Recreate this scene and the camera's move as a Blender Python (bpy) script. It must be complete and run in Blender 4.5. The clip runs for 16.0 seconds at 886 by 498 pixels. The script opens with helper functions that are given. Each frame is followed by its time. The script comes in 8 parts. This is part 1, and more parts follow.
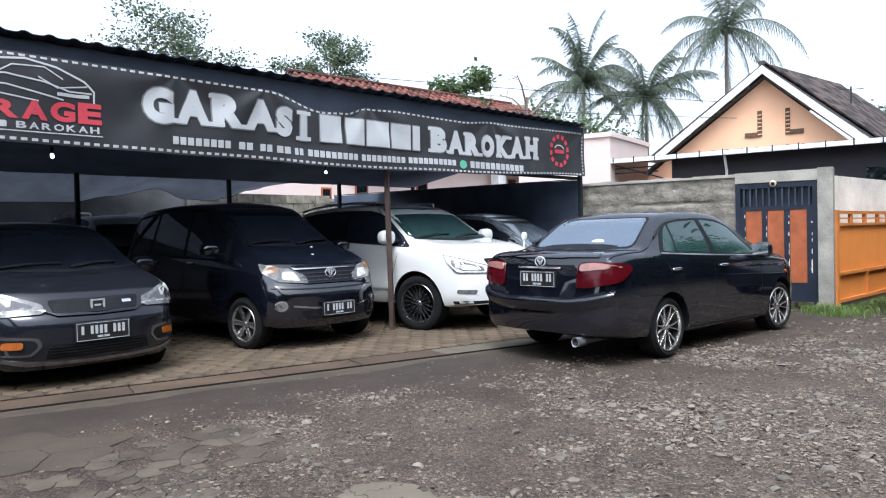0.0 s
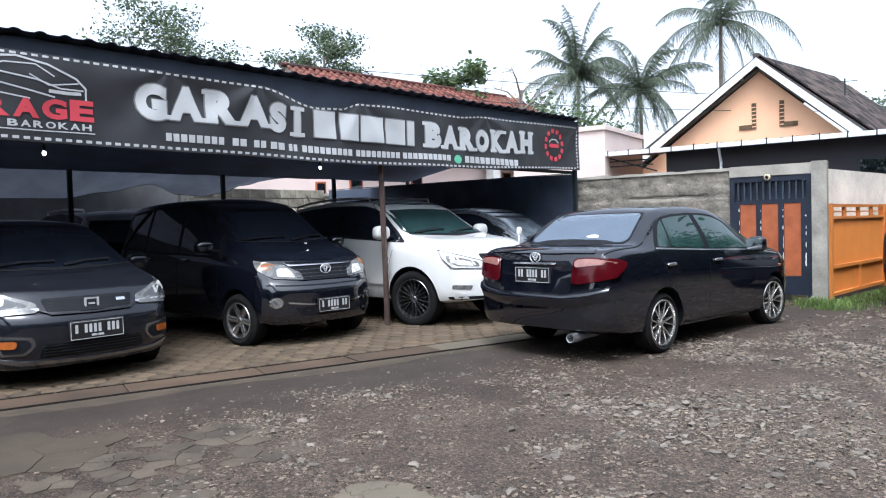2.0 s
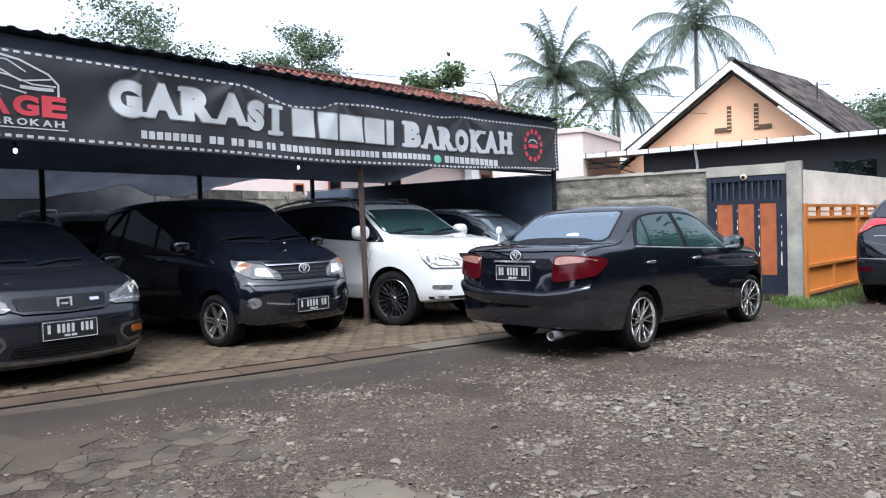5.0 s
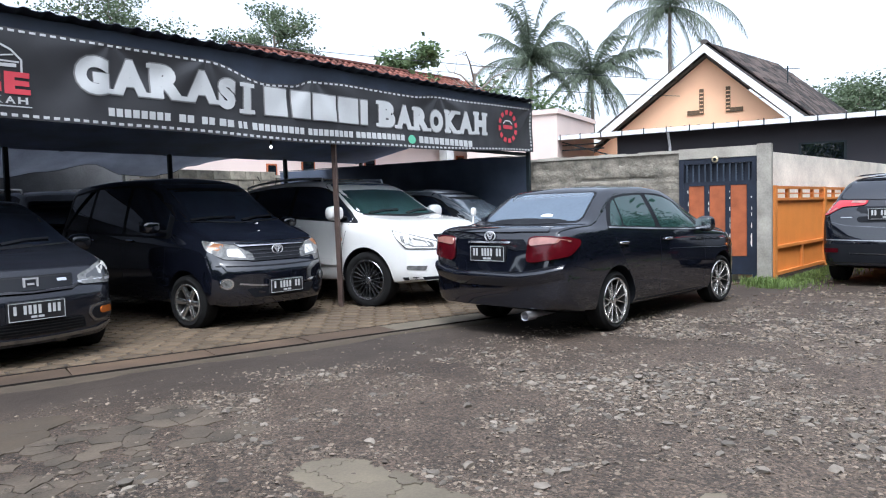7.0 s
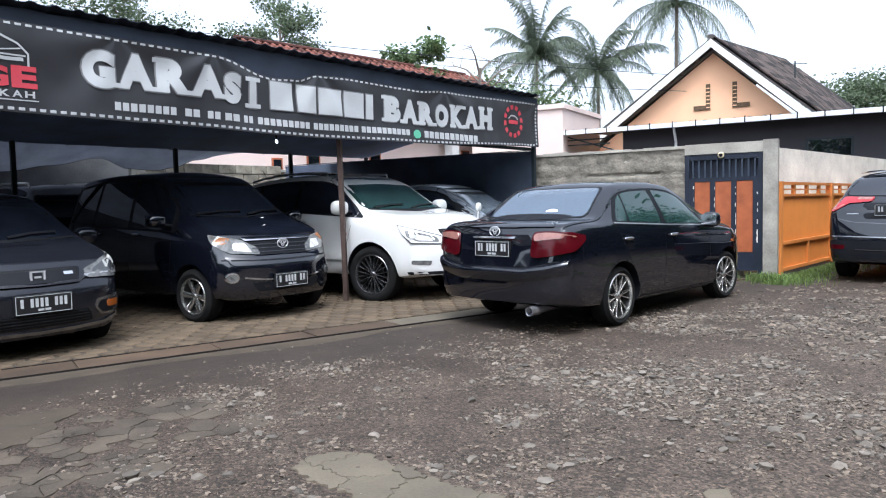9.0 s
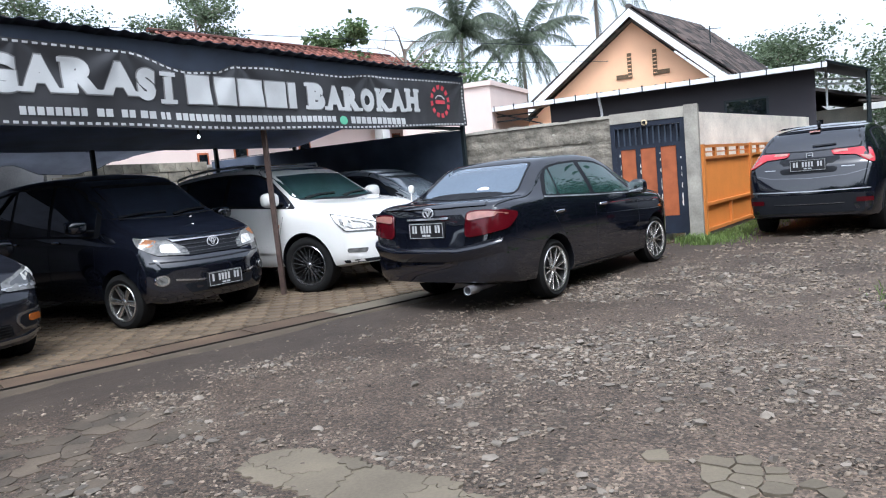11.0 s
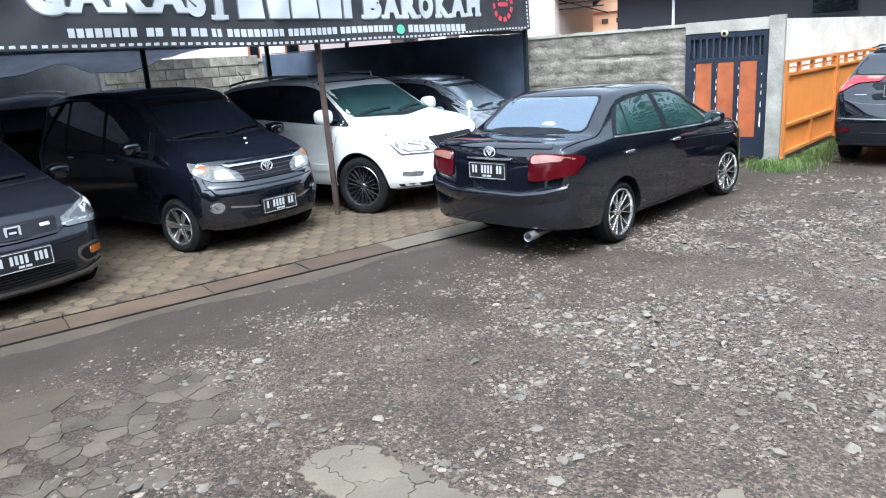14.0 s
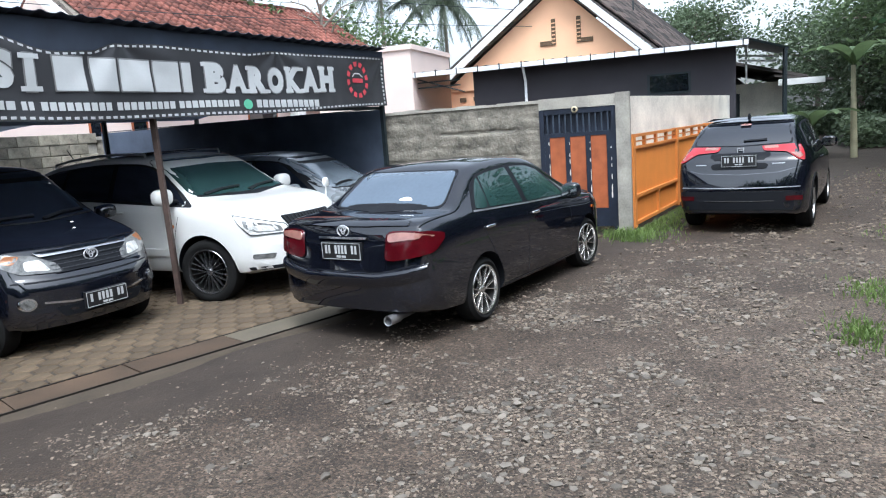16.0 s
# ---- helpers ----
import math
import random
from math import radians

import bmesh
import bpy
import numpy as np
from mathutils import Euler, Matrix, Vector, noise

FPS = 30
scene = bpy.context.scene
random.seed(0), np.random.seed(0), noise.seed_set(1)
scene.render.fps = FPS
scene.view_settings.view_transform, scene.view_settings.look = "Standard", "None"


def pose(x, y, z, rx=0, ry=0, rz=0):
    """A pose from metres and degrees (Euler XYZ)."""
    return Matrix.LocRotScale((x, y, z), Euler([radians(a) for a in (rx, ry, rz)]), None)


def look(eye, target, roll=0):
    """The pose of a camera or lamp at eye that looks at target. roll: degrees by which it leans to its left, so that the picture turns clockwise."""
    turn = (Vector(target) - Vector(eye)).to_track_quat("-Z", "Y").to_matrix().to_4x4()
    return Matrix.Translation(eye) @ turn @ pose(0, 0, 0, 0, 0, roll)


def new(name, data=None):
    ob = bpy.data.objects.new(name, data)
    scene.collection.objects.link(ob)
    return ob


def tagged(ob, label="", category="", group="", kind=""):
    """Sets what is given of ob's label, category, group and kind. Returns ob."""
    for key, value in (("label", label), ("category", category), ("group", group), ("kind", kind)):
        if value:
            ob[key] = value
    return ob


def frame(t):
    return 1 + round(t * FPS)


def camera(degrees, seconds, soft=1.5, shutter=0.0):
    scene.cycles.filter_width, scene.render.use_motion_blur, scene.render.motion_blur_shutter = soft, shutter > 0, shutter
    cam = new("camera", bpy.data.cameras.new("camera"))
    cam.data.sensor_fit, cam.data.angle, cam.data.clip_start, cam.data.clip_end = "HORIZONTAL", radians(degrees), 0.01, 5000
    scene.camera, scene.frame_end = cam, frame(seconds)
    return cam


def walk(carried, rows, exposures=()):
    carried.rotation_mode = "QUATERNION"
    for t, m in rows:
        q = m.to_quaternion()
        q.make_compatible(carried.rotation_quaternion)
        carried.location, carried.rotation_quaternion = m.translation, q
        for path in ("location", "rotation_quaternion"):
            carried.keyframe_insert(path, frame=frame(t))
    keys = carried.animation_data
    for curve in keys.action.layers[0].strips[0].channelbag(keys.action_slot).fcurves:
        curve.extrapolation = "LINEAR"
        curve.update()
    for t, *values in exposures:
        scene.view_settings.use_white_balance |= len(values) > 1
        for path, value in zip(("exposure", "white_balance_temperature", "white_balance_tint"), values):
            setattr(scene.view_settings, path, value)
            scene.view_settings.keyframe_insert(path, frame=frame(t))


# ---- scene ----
cam = camera(64.09, 16.0, soft=1.1)
# seconds, eye x, y, z, yaw, pitch, roll
ROWS = [
    (0, 0.285, -0.188, 1.251, -55.97, -1.21, -1.31),
    (0.5, 0.282, -0.173, 1.274, -56.06, -1.31, -1.24),
    (1, 0.288, -0.179, 1.279, -56.09, -1.37, -1.35),
    (1.5, 0.295, -0.189, 1.285, -56.11, -1.47, -1.34),
    (2, 0.293, -0.186, 1.285, -56.35, -1.81, -1.55),
    (2.5, 0.295, -0.175, 1.279, -56.53, -1.96, -1.65),
    (3, 0.301, -0.185, 1.272, -56.60, -2.17, -1.67),
    (3.2, 0.297, -0.184, 1.277, -56.47, -2.24, -1.55),
    (5.3, 0.319, -0.153, 1.231, -58.90, -1.40, -1.61),
    (5.5, 0.325, -0.154, 1.229, -59.95, -1.75, -1.49),
    (6, 0.314, -0.197, 1.222, -59.96, -1.76, -1.29),
    (6.5, 0.326, -0.160, 1.227, -60.23, -2.15, -1.35),
    (7, 0.323, -0.148, 1.225, -60.10, -3.12, -1.53),
    (7.5, 0.333, -0.141, 1.214, -59.73, -4.04, -0.90),
    (8, 0.326, -0.157, 1.214, -58.95, -4.12, -1.22),
    (8.5, 0.330, -0.156, 1.222, -59.20, -4.42, -1.09),
    (9, 0.317, -0.153, 1.228, -59.69, -3.54, -1.33),
    (9.5, 0.341, -0.194, 1.240, -58.58, -3.98, -3.98),
    (10, 0.358, -0.200, 1.246, -62.62, -4.50, -4.35),
    (10.2, 0.352, -0.197, 1.244, -63.58, -4.45, -4.51),
    (12.3, 0.418, -0.173, 1.231, -64.16, -7.88, -5.33),
    (12.5, 0.470, -0.142, 1.218, -62.29, -10.27, -3.30),
    (12.8, 0.649, -0.034, 1.237, -59.49, -12.96, -1.87),
    (13, 0.679, 0.026, 1.321, -60.12, -13.84, 1.20),
    (13.3, 0.701, 0.064, 1.584, -59.80, -19.09, -3.33),
    (13.5, 0.643, 0.056, 1.713, -58.60, -17.31, -3.00),
    (14, 0.617, 0.022, 1.805, -59.85, -14.92, -4.00),
    (14.5, 0.588, 0.058, 1.866, -60.59, -14.21, -5.32),
    (15, 0.637, 0.065, 1.824, -64.32, -11.73, -3.94),
    (15.5, 0.848, 0.095, 1.781, -68.69, -8.44, -3.36),
    (16, 1.119, 0.106, 1.751, -70.75, -9.58, -4.23),
]
# how the clip's camera brightens and tints its picture: seconds, stops, white balance and tint
EXPO = [(0.0, 0.02, 5720, 9), (10.2, 0.02, 5740, 9), (12.5, -0.06, 5720, 9), (12.8, 0.25, 5700, 7), (13.2, 0.4, 5600, 6), (14.0, 0.58, 5460, 4), (14.5, 0.60, 5460, 4), (15.0, 0.70, 5500, 5), (15.5, 0.47, 5600, 6), (16.0, 0.04, 5700, 6)]
walk(cam, [(t, pose(x, y, z, 90 + pitch, 0, yaw) @ pose(0, 0, 0, 0, 0, roll)) for t, x, y, z, yaw, pitch, roll in ROWS],
     [(t, 1.30 + e, white, tint) for t, e, white, tint in EXPO])

# world: bright overcast morning
world = bpy.data.worlds.new("overcast_sky")
scene.world = world
world.use_nodes = True
wn, wl = world.node_tree.nodes, world.node_tree.links
sky = wn.new("ShaderNodeTexSky")
sky.sky_type = 'NISHITA'
sky.sun_disc = False
sky.sun_elevation, sky.sun_rotation = radians(63), radians(242)
sky.dust_density, sky.air_density = 4.0, 1.0
hs = wn.new("ShaderNodeHueSaturation")
hs.inputs["Saturation"].default_value = 0.28
wl.new(sky.outputs[0], hs.inputs["Color"])
wl.new(hs.outputs[0], wn["Background"].inputs["Color"])
wn["Background"].inputs["Strength"].default_value = 0.15
sun_data = bpy.data.lights.new("sun", 'SUN')
sun_data.energy, sun_data.angle, sun_data.color = 1.05, radians(25), (1.0, 0.98, 0.95)
sun = new("sun", sun_data)
sun.matrix_world = look((0, 0, 19.0), (8.5, 4.5, 0))


from mathutils.bvhtree import BVHTree
from mathutils.geometry import delaunay_2d_cdt


# ---- materials ----
def material(name, base, rough=0.6, metal=0.0, vary=0.25, scale=6.0, fine=60.0, bump=0.15, coat=0.0, dist=0.01, tint=None, rnd=0.0, spec=0.5):
    """A principled surface with coarse and fine variation and relief, in metres."""
    m = bpy.data.materials.new(name)
    m.use_nodes = True
    n, l = m.node_tree.nodes, m.node_tree.links
    b = n["Principled BSDF"]
    co = n.new("ShaderNodeTexCoord")
    big, small = n.new("ShaderNodeTexNoise"), n.new("ShaderNodeTexNoise")
    big.inputs["Scale"].default_value, big.inputs["Detail"].default_value = scale, 6
    small.inputs["Scale"].default_value, small.inputs["Detail"].default_value = fine, 4
    l.new(co.outputs["Object"], big.inputs["Vector"])
    l.new(co.outputs["Object"], small.inputs["Vector"])
    add = n.new("ShaderNodeMath")
    add.operation = 'MULTIPLY_ADD'
    l.new(small.outputs["Fac"], add.inputs[0])
    add.inputs[1].default_value = 0.4
    l.new(big.outputs["Fac"], add.inputs[2])
    ramp = n.new("ShaderNodeMapRange")
    ramp.inputs[1].default_value, ramp.inputs[2].default_value = 0.4, 1.0
    l.new(add.outputs[0], ramp.inputs[0])
    mix = n.new("ShaderNodeMix")
    mix.data_type = 'RGBA'
    dark = tint or tuple(c * (1 - vary) for c in base)
    light = tuple(min(1, c * (1 + vary)) for c in base)
    mix.inputs[6].default_value, mix.inputs[7].default_value = (*dark, 1), (*light, 1)
    l.new(ramp.outputs[0], mix.inputs[0])
    out = mix.outputs[2]
    if rnd:
        info = n.new("ShaderNodeObjectInfo")
        mr = n.new("ShaderNodeMapRange")
        mr.inputs[3].default_value, mr.inputs[4].default_value = 1 - rnd, 1 + rnd
        l.new(info.outputs["Random"], mr.inputs[0])
        hv = n.new("ShaderNodeHueSaturation")
        l.new(out, hv.inputs["Color"])
        l.new(mr.outputs[0], hv.inputs["Value"])
        out = hv.outputs[0]
    l.new(out, b.inputs["Base Color"])
    b.inputs["Metallic"].default_value = metal
    b.inputs["Specular IOR Level"].default_value = spec
    rr = n.new("ShaderNodeMapRange")
    rr.inputs[3].default_value, rr.inputs[4].default_value = max(0.02, rough * 0.85), min(1, rough * 1.15)
    l.new(big.outputs["Fac"], rr.inputs[0])
    l.new(rr.outputs[0], b.inputs["Roughness"])
    if coat:
        b.inputs["Coat Weight"].default_value, b.inputs["Coat Roughness"].default_value = coat, 0.04
    if bump:
        bp = n.new("ShaderNodeBump")
        bp.inputs["Strength"].default_value, bp.inputs["Distance"].default_value = bump, dist
        l.new(add.outputs[0], bp.inputs["Height"])
        l.new(bp.outputs[0], b.inputs["Normal"])
    return m


BLACK_PAINT = material("black_car_paint", (0.005, 0.006, 0.0105), 0.035, 0.0, 0.3, 1.5, 40, 0, 0.0)
BLACK_PAINT.node_tree.nodes["Principled BSDF"].inputs["IOR"].default_value = 1.85
GREY_PAINT = material("grey_car_paint", (0.016, 0.0175, 0.024), 0.14, 0.35, 0.12, 1.5, 900, 0, 0.5, spec=0.4)
WHITE_PAINT = material("white_car_paint", (0.75, 0.745, 0.72), 0.25, 0.0, 0.03, 1.5, 40, 0, 0.8)
GLASS = material("tinted_glass", (0.008, 0.010, 0.016), 0.02, 0.0, 0.2, 2, 30, 0, 0.0)
GLASS.node_tree.nodes["Principled BSDF"].inputs["IOR"].default_value = 1.95
SILVER_PAINT = material("silver_car_paint", (0.26, 0.28, 0.30), 0.28, 0.3, 0.06, 1.5, 40, 0, 0.6)
PLASTIC = material("black_plastic", (0.011, 0.012, 0.015), 0.6, 0.0, 0.2, 8, 300, 0.1, spec=0.15)
RUBBER = material("tyre_rubber", (0.011, 0.011, 0.011), 0.85, 0.0, 0.35, 9, 200, 0.2, spec=0.15)
CHROME = material("chrome", (0.8, 0.8, 0.82), 0.12, 1.0, 0.05, 4, 60, 0)
ALLOY = material("alloy", (0.42, 0.41, 0.40), 0.32, 0.9, 0.15, 6, 120, 0)
DARK_ALLOY = material("dark_alloy", (0.05, 0.05, 0.055), 0.3, 0.8, 0.2, 6, 120, 0)
# inside of the rims: brake dust, with the shade behind the spokes darkening the colour
BARREL = material("shadowed_brake_dust", (0.02, 0.019, 0.018), 0.6, 0.4, 0.3, 9, 120, 0)
BLOCK = material("cement_block", (0.30, 0.275, 0.225), 0.95, 0, 0.5, 4, 30, 1.0, 0, 0.03, rnd=0.10)
COAT = material("rough_cement_coat", (0.20, 0.18, 0.145), 0.95, 0, 0.65, 4.5, 26, 1.0, 0, 0.03)
CEMENT = material("cement_render", (0.37, 0.345, 0.295), 0.9, 0, 0.4, 1.8, 50, 0.6, 0, 0.01)
NET = material("shade_net", (0.078, 0.096, 0.135), 0.8, 0, 0.35, 3, 400, 0.3)
STEEL = material("painted_steel", (0.02, 0.03, 0.035), 0.5, 0.3, 0.4, 8, 120, 0.1)
RUST = material("rusty_post", (0.09, 0.06, 0.05), 0.7, 0.3, 0.5, 10, 120, 0.3)
FASCIA = material("black_fascia_cloth", (0.036, 0.046, 0.068), 0.85, 0, 0.35, 3, 400, 0.3)
BANNER = material("vinyl_banner", (0.042, 0.042, 0.046), 0.36, 0, 0.3, 1.2, 150, 0.05)
BLACKSHEET = material("black_roof_sheet", (0.032, 0.038, 0.056), 0.45, 0, 0.35, 2, 200, 0.1)
PRINT_WHITE = material("white_print", (0.52, 0.53, 0.53), 0.45, 0, 0.08, 3, 80, 0)
PRINT_RED = material("red_print", (0.55, 0.06, 0.08), 0.45, 0, 0.12, 3, 80, 0)
PRINT_GREEN = material("green_print", (0.15, 0.5, 0.32), 0.45, 0, 0.12, 3, 80, 0)
ORANGE = material("orange_paint", (0.62, 0.22, 0.05), 0.45, 0, 0.12, 2.5, 60, 0.05)
WOOD = material("varnished_wood", (0.36, 0.10, 0.035), 0.45, 0, 0.35, 5, 90, 0.1)
NAVY = material("navy_steel_paint", (0.016, 0.022, 0.038), 0.45, 0.2, 0.35, 6, 90, 0.1)
PEACH = material("peach_plaster", (0.98, 0.56, 0.34), 0.85, 0, 0.08, 1.2, 60, 0.1)
PINK = material("pale_pink_plaster", (0.74, 0.60, 0.54), 0.85, 0, 0.08, 1.0, 60, 0.1)
WHITE = material("white_paint", (0.78, 0.78, 0.76), 0.6, 0, 0.1, 2, 60, 0.05)
DARKWALL = material("dark_grey_wall", (0.040, 0.037, 0.044), 0.75, 0, 0.25, 1.2, 60, 0.1)
WHITEWALL = material("weathered_white_wall", (0.72, 0.68, 0.60), 0.9, 0, 0.35, 1.6, 30, 0.3)
TILE = material("clay_tile", (0.13, 0.047, 0.034), 0.85, 0, 0.75, 1.6, 14, 0.5, rnd=0.6)
OLDTILE = material("old_dark_tile", (0.07, 0.06, 0.055), 0.9, 0, 0.5, 2, 40, 0.3)
LEAF = material("leaf_green", (0.112, 0.150, 0.085), 0.55, 0, 0.4, 2.0, 30, 0)
PALMLEAF = material("palm_leaf", (0.140, 0.172, 0.122), 0.5, 0, 0.5, 1.0, 30, 0)
BARK = material("bark", (0.20, 0.17, 0.14), 0.9, 0, 0.35, 4, 40, 0.5)


def rough_mesh(name, bm, mat, parent=None, label="", smooth=None):
    """Links a bmesh as one mesh object."""
    me = bpy.data.meshes.new(name)
    bm.normal_update()
    bm.to_mesh(me)
    bm.free()
    for mm in (mat if isinstance(mat, (list, tuple)) else [mat]):
        me.materials.append(mm)
    if smooth is not None:
        me.polygons.foreach_set("use_smooth", [True] * len(me.polygons))
        me.set_sharp_from_angle(angle=radians(smooth))
    ob = new(name, me)
    if parent:
        ob.parent = parent
    if label:
        ob["label"] = label
    return ob


def part(name, bm, mat, parent, label="", smooth=None):
    return rough_mesh(name, bm, mat, parent, label, smooth)


def box(bm, x0, x1, y0, y1, z0, z1, m=None):
    vs = [bm.verts.new(v) for v in ((x0, y0, z0), (x1, y0, z0), (x1, y1, z0), (x0, y1, z0), (x0, y0, z1), (x1, y0, z1), (x1, y1, z1), (x0, y1, z1))]
    if m is not None:
        for v in vs:
            v.co = m @ v.co
    for f in ((3, 2, 1, 0), (4, 5, 6, 7), (0, 1, 5, 4), (1, 2, 6, 5), (2, 3, 7, 6), (3, 0, 4, 7)):
        bm.faces.new([vs[i] for i in f])
    return bm


def bar(bm, a, b, w, h=None, sides=4, w2=None):
    """A straight bar from a to b: square (4) or round."""
    a, b = Vector(a), Vector(b)
    q = (b - a).to_track_quat('Z', 'Y').to_matrix()
    h = h or w
    k = (w2 or w) / w
    lo, hi = [], []
    for i in range(sides):
        t = 2 * math.pi * (i + 0.5) / sides
        r = math.sqrt(0.5) if sides == 4 else 0.5
        o = Vector((r * w * math.cos(t), r * h * math.sin(t), 0))
        lo.append(bm.verts.new(a + q @ o))
        hi.append(bm.verts.new(b + q @ (o * k)))
    for i in range(sides):
        j = (i + 1) % sides
        bm.faces.new((lo[i], lo[j], hi[j], hi[i]))
    bm.faces.new(lo[::-1])
    bm.faces.new(hi)
    return bm


def empty(name, m=None, label="", category="", group="", kind=""):
    ob = new(name)
    ob.empty_display_size = 0.2
    if m is not None:
        ob.matrix_world = m
    return tagged(ob, label, category, group, kind)


def rounded(pts, r=0.03, n=4):
    """A polygon with its corners rounded."""
    out = []
    N = len(pts)
    for i in range(N):
        p, a, b = Vector(pts[i]), Vector(pts[i - 1]), Vector(pts[(i + 1) % N])
        da, db = (a - p), (b - p)
        k = min(r, da.length * 0.45, db.length * 0.45)
        s, e = p + da.normalized() * k, p + db.normalized() * k
        for j in range(n + 1):
            t = j / n
            out.append((1 - t) ** 2 * s + 2 * t * (1 - t) * p + t * t * e)
    return out


def strip(path, w):
    """A thin band along a polyline, as a polygon."""
    P = [Vector(p) for p in path]
    up, dn = [], []
    for i, p in enumerate(P):
        d = (P[min(i + 1, len(P) - 1)] - P[max(i - 1, 0)]).normalized()
        nrm = Vector((-d.y, d.x)) * w / 2
        up.append(p + nrm)
        dn.append(p - nrm)
    return up + dn[::-1]


def lathe(bm, prof, seg=40, axis_y=True):
    """Turns a profile of (radius, y) round the y axis."""
    rings = []
    for r, y in prof:
        rings.append([bm.verts.new((r * math.cos(2 * math.pi * i / seg), y, r * math.sin(2 * math.pi * i / seg))) for i in range(seg)])
    for a, b in zip(rings, rings[1:]):
        for i in range(seg):
            j = (i + 1) % seg
            bm.faces.new((a[i], a[j], b[j], b[i]))
    return rings


def blob(bm, c, r, seg=16, rings=10, power=2.6, m=None):
    """A rounded block with half sizes r."""
    c = Vector(c)
    grid = []
    for i in range(rings + 1):
        a = -math.pi / 2 + math.pi * i / rings
        row = []
        for j in range(seg):
            b = 2 * math.pi * j / seg
            f = lambda t: math.copysign(abs(t) ** (2 / power), t)
            v = Vector((r[0] * f(math.cos(a)) * f(math.cos(b)), r[1] * f(math.cos(a)) * f(math.sin(b)), r[2] * f(math.sin(a))))
            row.append(bm.verts.new(c + (m @ v if m is not None else v)))
        grid.append(row)
    for p, q in zip(grid, grid[1:]):
        for j in range(seg):
            k = (j + 1) % seg
            bm.faces.new((p[j], p[k], q[k], q[j]))
    bmesh.ops.remove_doubles(bm, verts=bm.verts, dist=1e-5)
    bmesh.ops.recalc_face_normals(bm, faces=bm.faces)
    return bm


# ---- structure ----
def block_of(name, x0, x1, y0, y1, z0, z1, mat, label="", category="", kind="", m=None, parent=None):
    return tagged(rough_mesh(name, box(bmesh.new(), x0, x1, y0, y1, z0, z1, m), mat, parent), label, category, kind=kind)


def island_material(name, base, spread=0.45, rough=0.85, warm=0.06, scale=30):
    """Loose pieces joined in one mesh, each with a shade of its own."""
    m = material(name, base, rough, 0, 0.25, scale, 240, 0.25, 0, 0.004)
    n, l = m.node_tree.nodes, m.node_tree.links
    b = n["Principled BSDF"]
    src = b.inputs["Base Color"].links[0].from_socket
    geo = n.new("ShaderNodeNewGeometry")
    mr, hv = n.new("ShaderNodeMapRange"), n.new("ShaderNodeHueSaturation")
    mr.inputs[3].default_value, mr.inputs[4].default_value = 1 - spread, 1 + spread
    l.new(geo.outputs["Random Per Island"], mr.inputs[0])
    l.new(mr.outputs[0], hv.inputs["Value"])
    l.new(src, hv.inputs["Color"])
    l.new(hv.outputs[0], b.inputs["Base Color"])
    return m


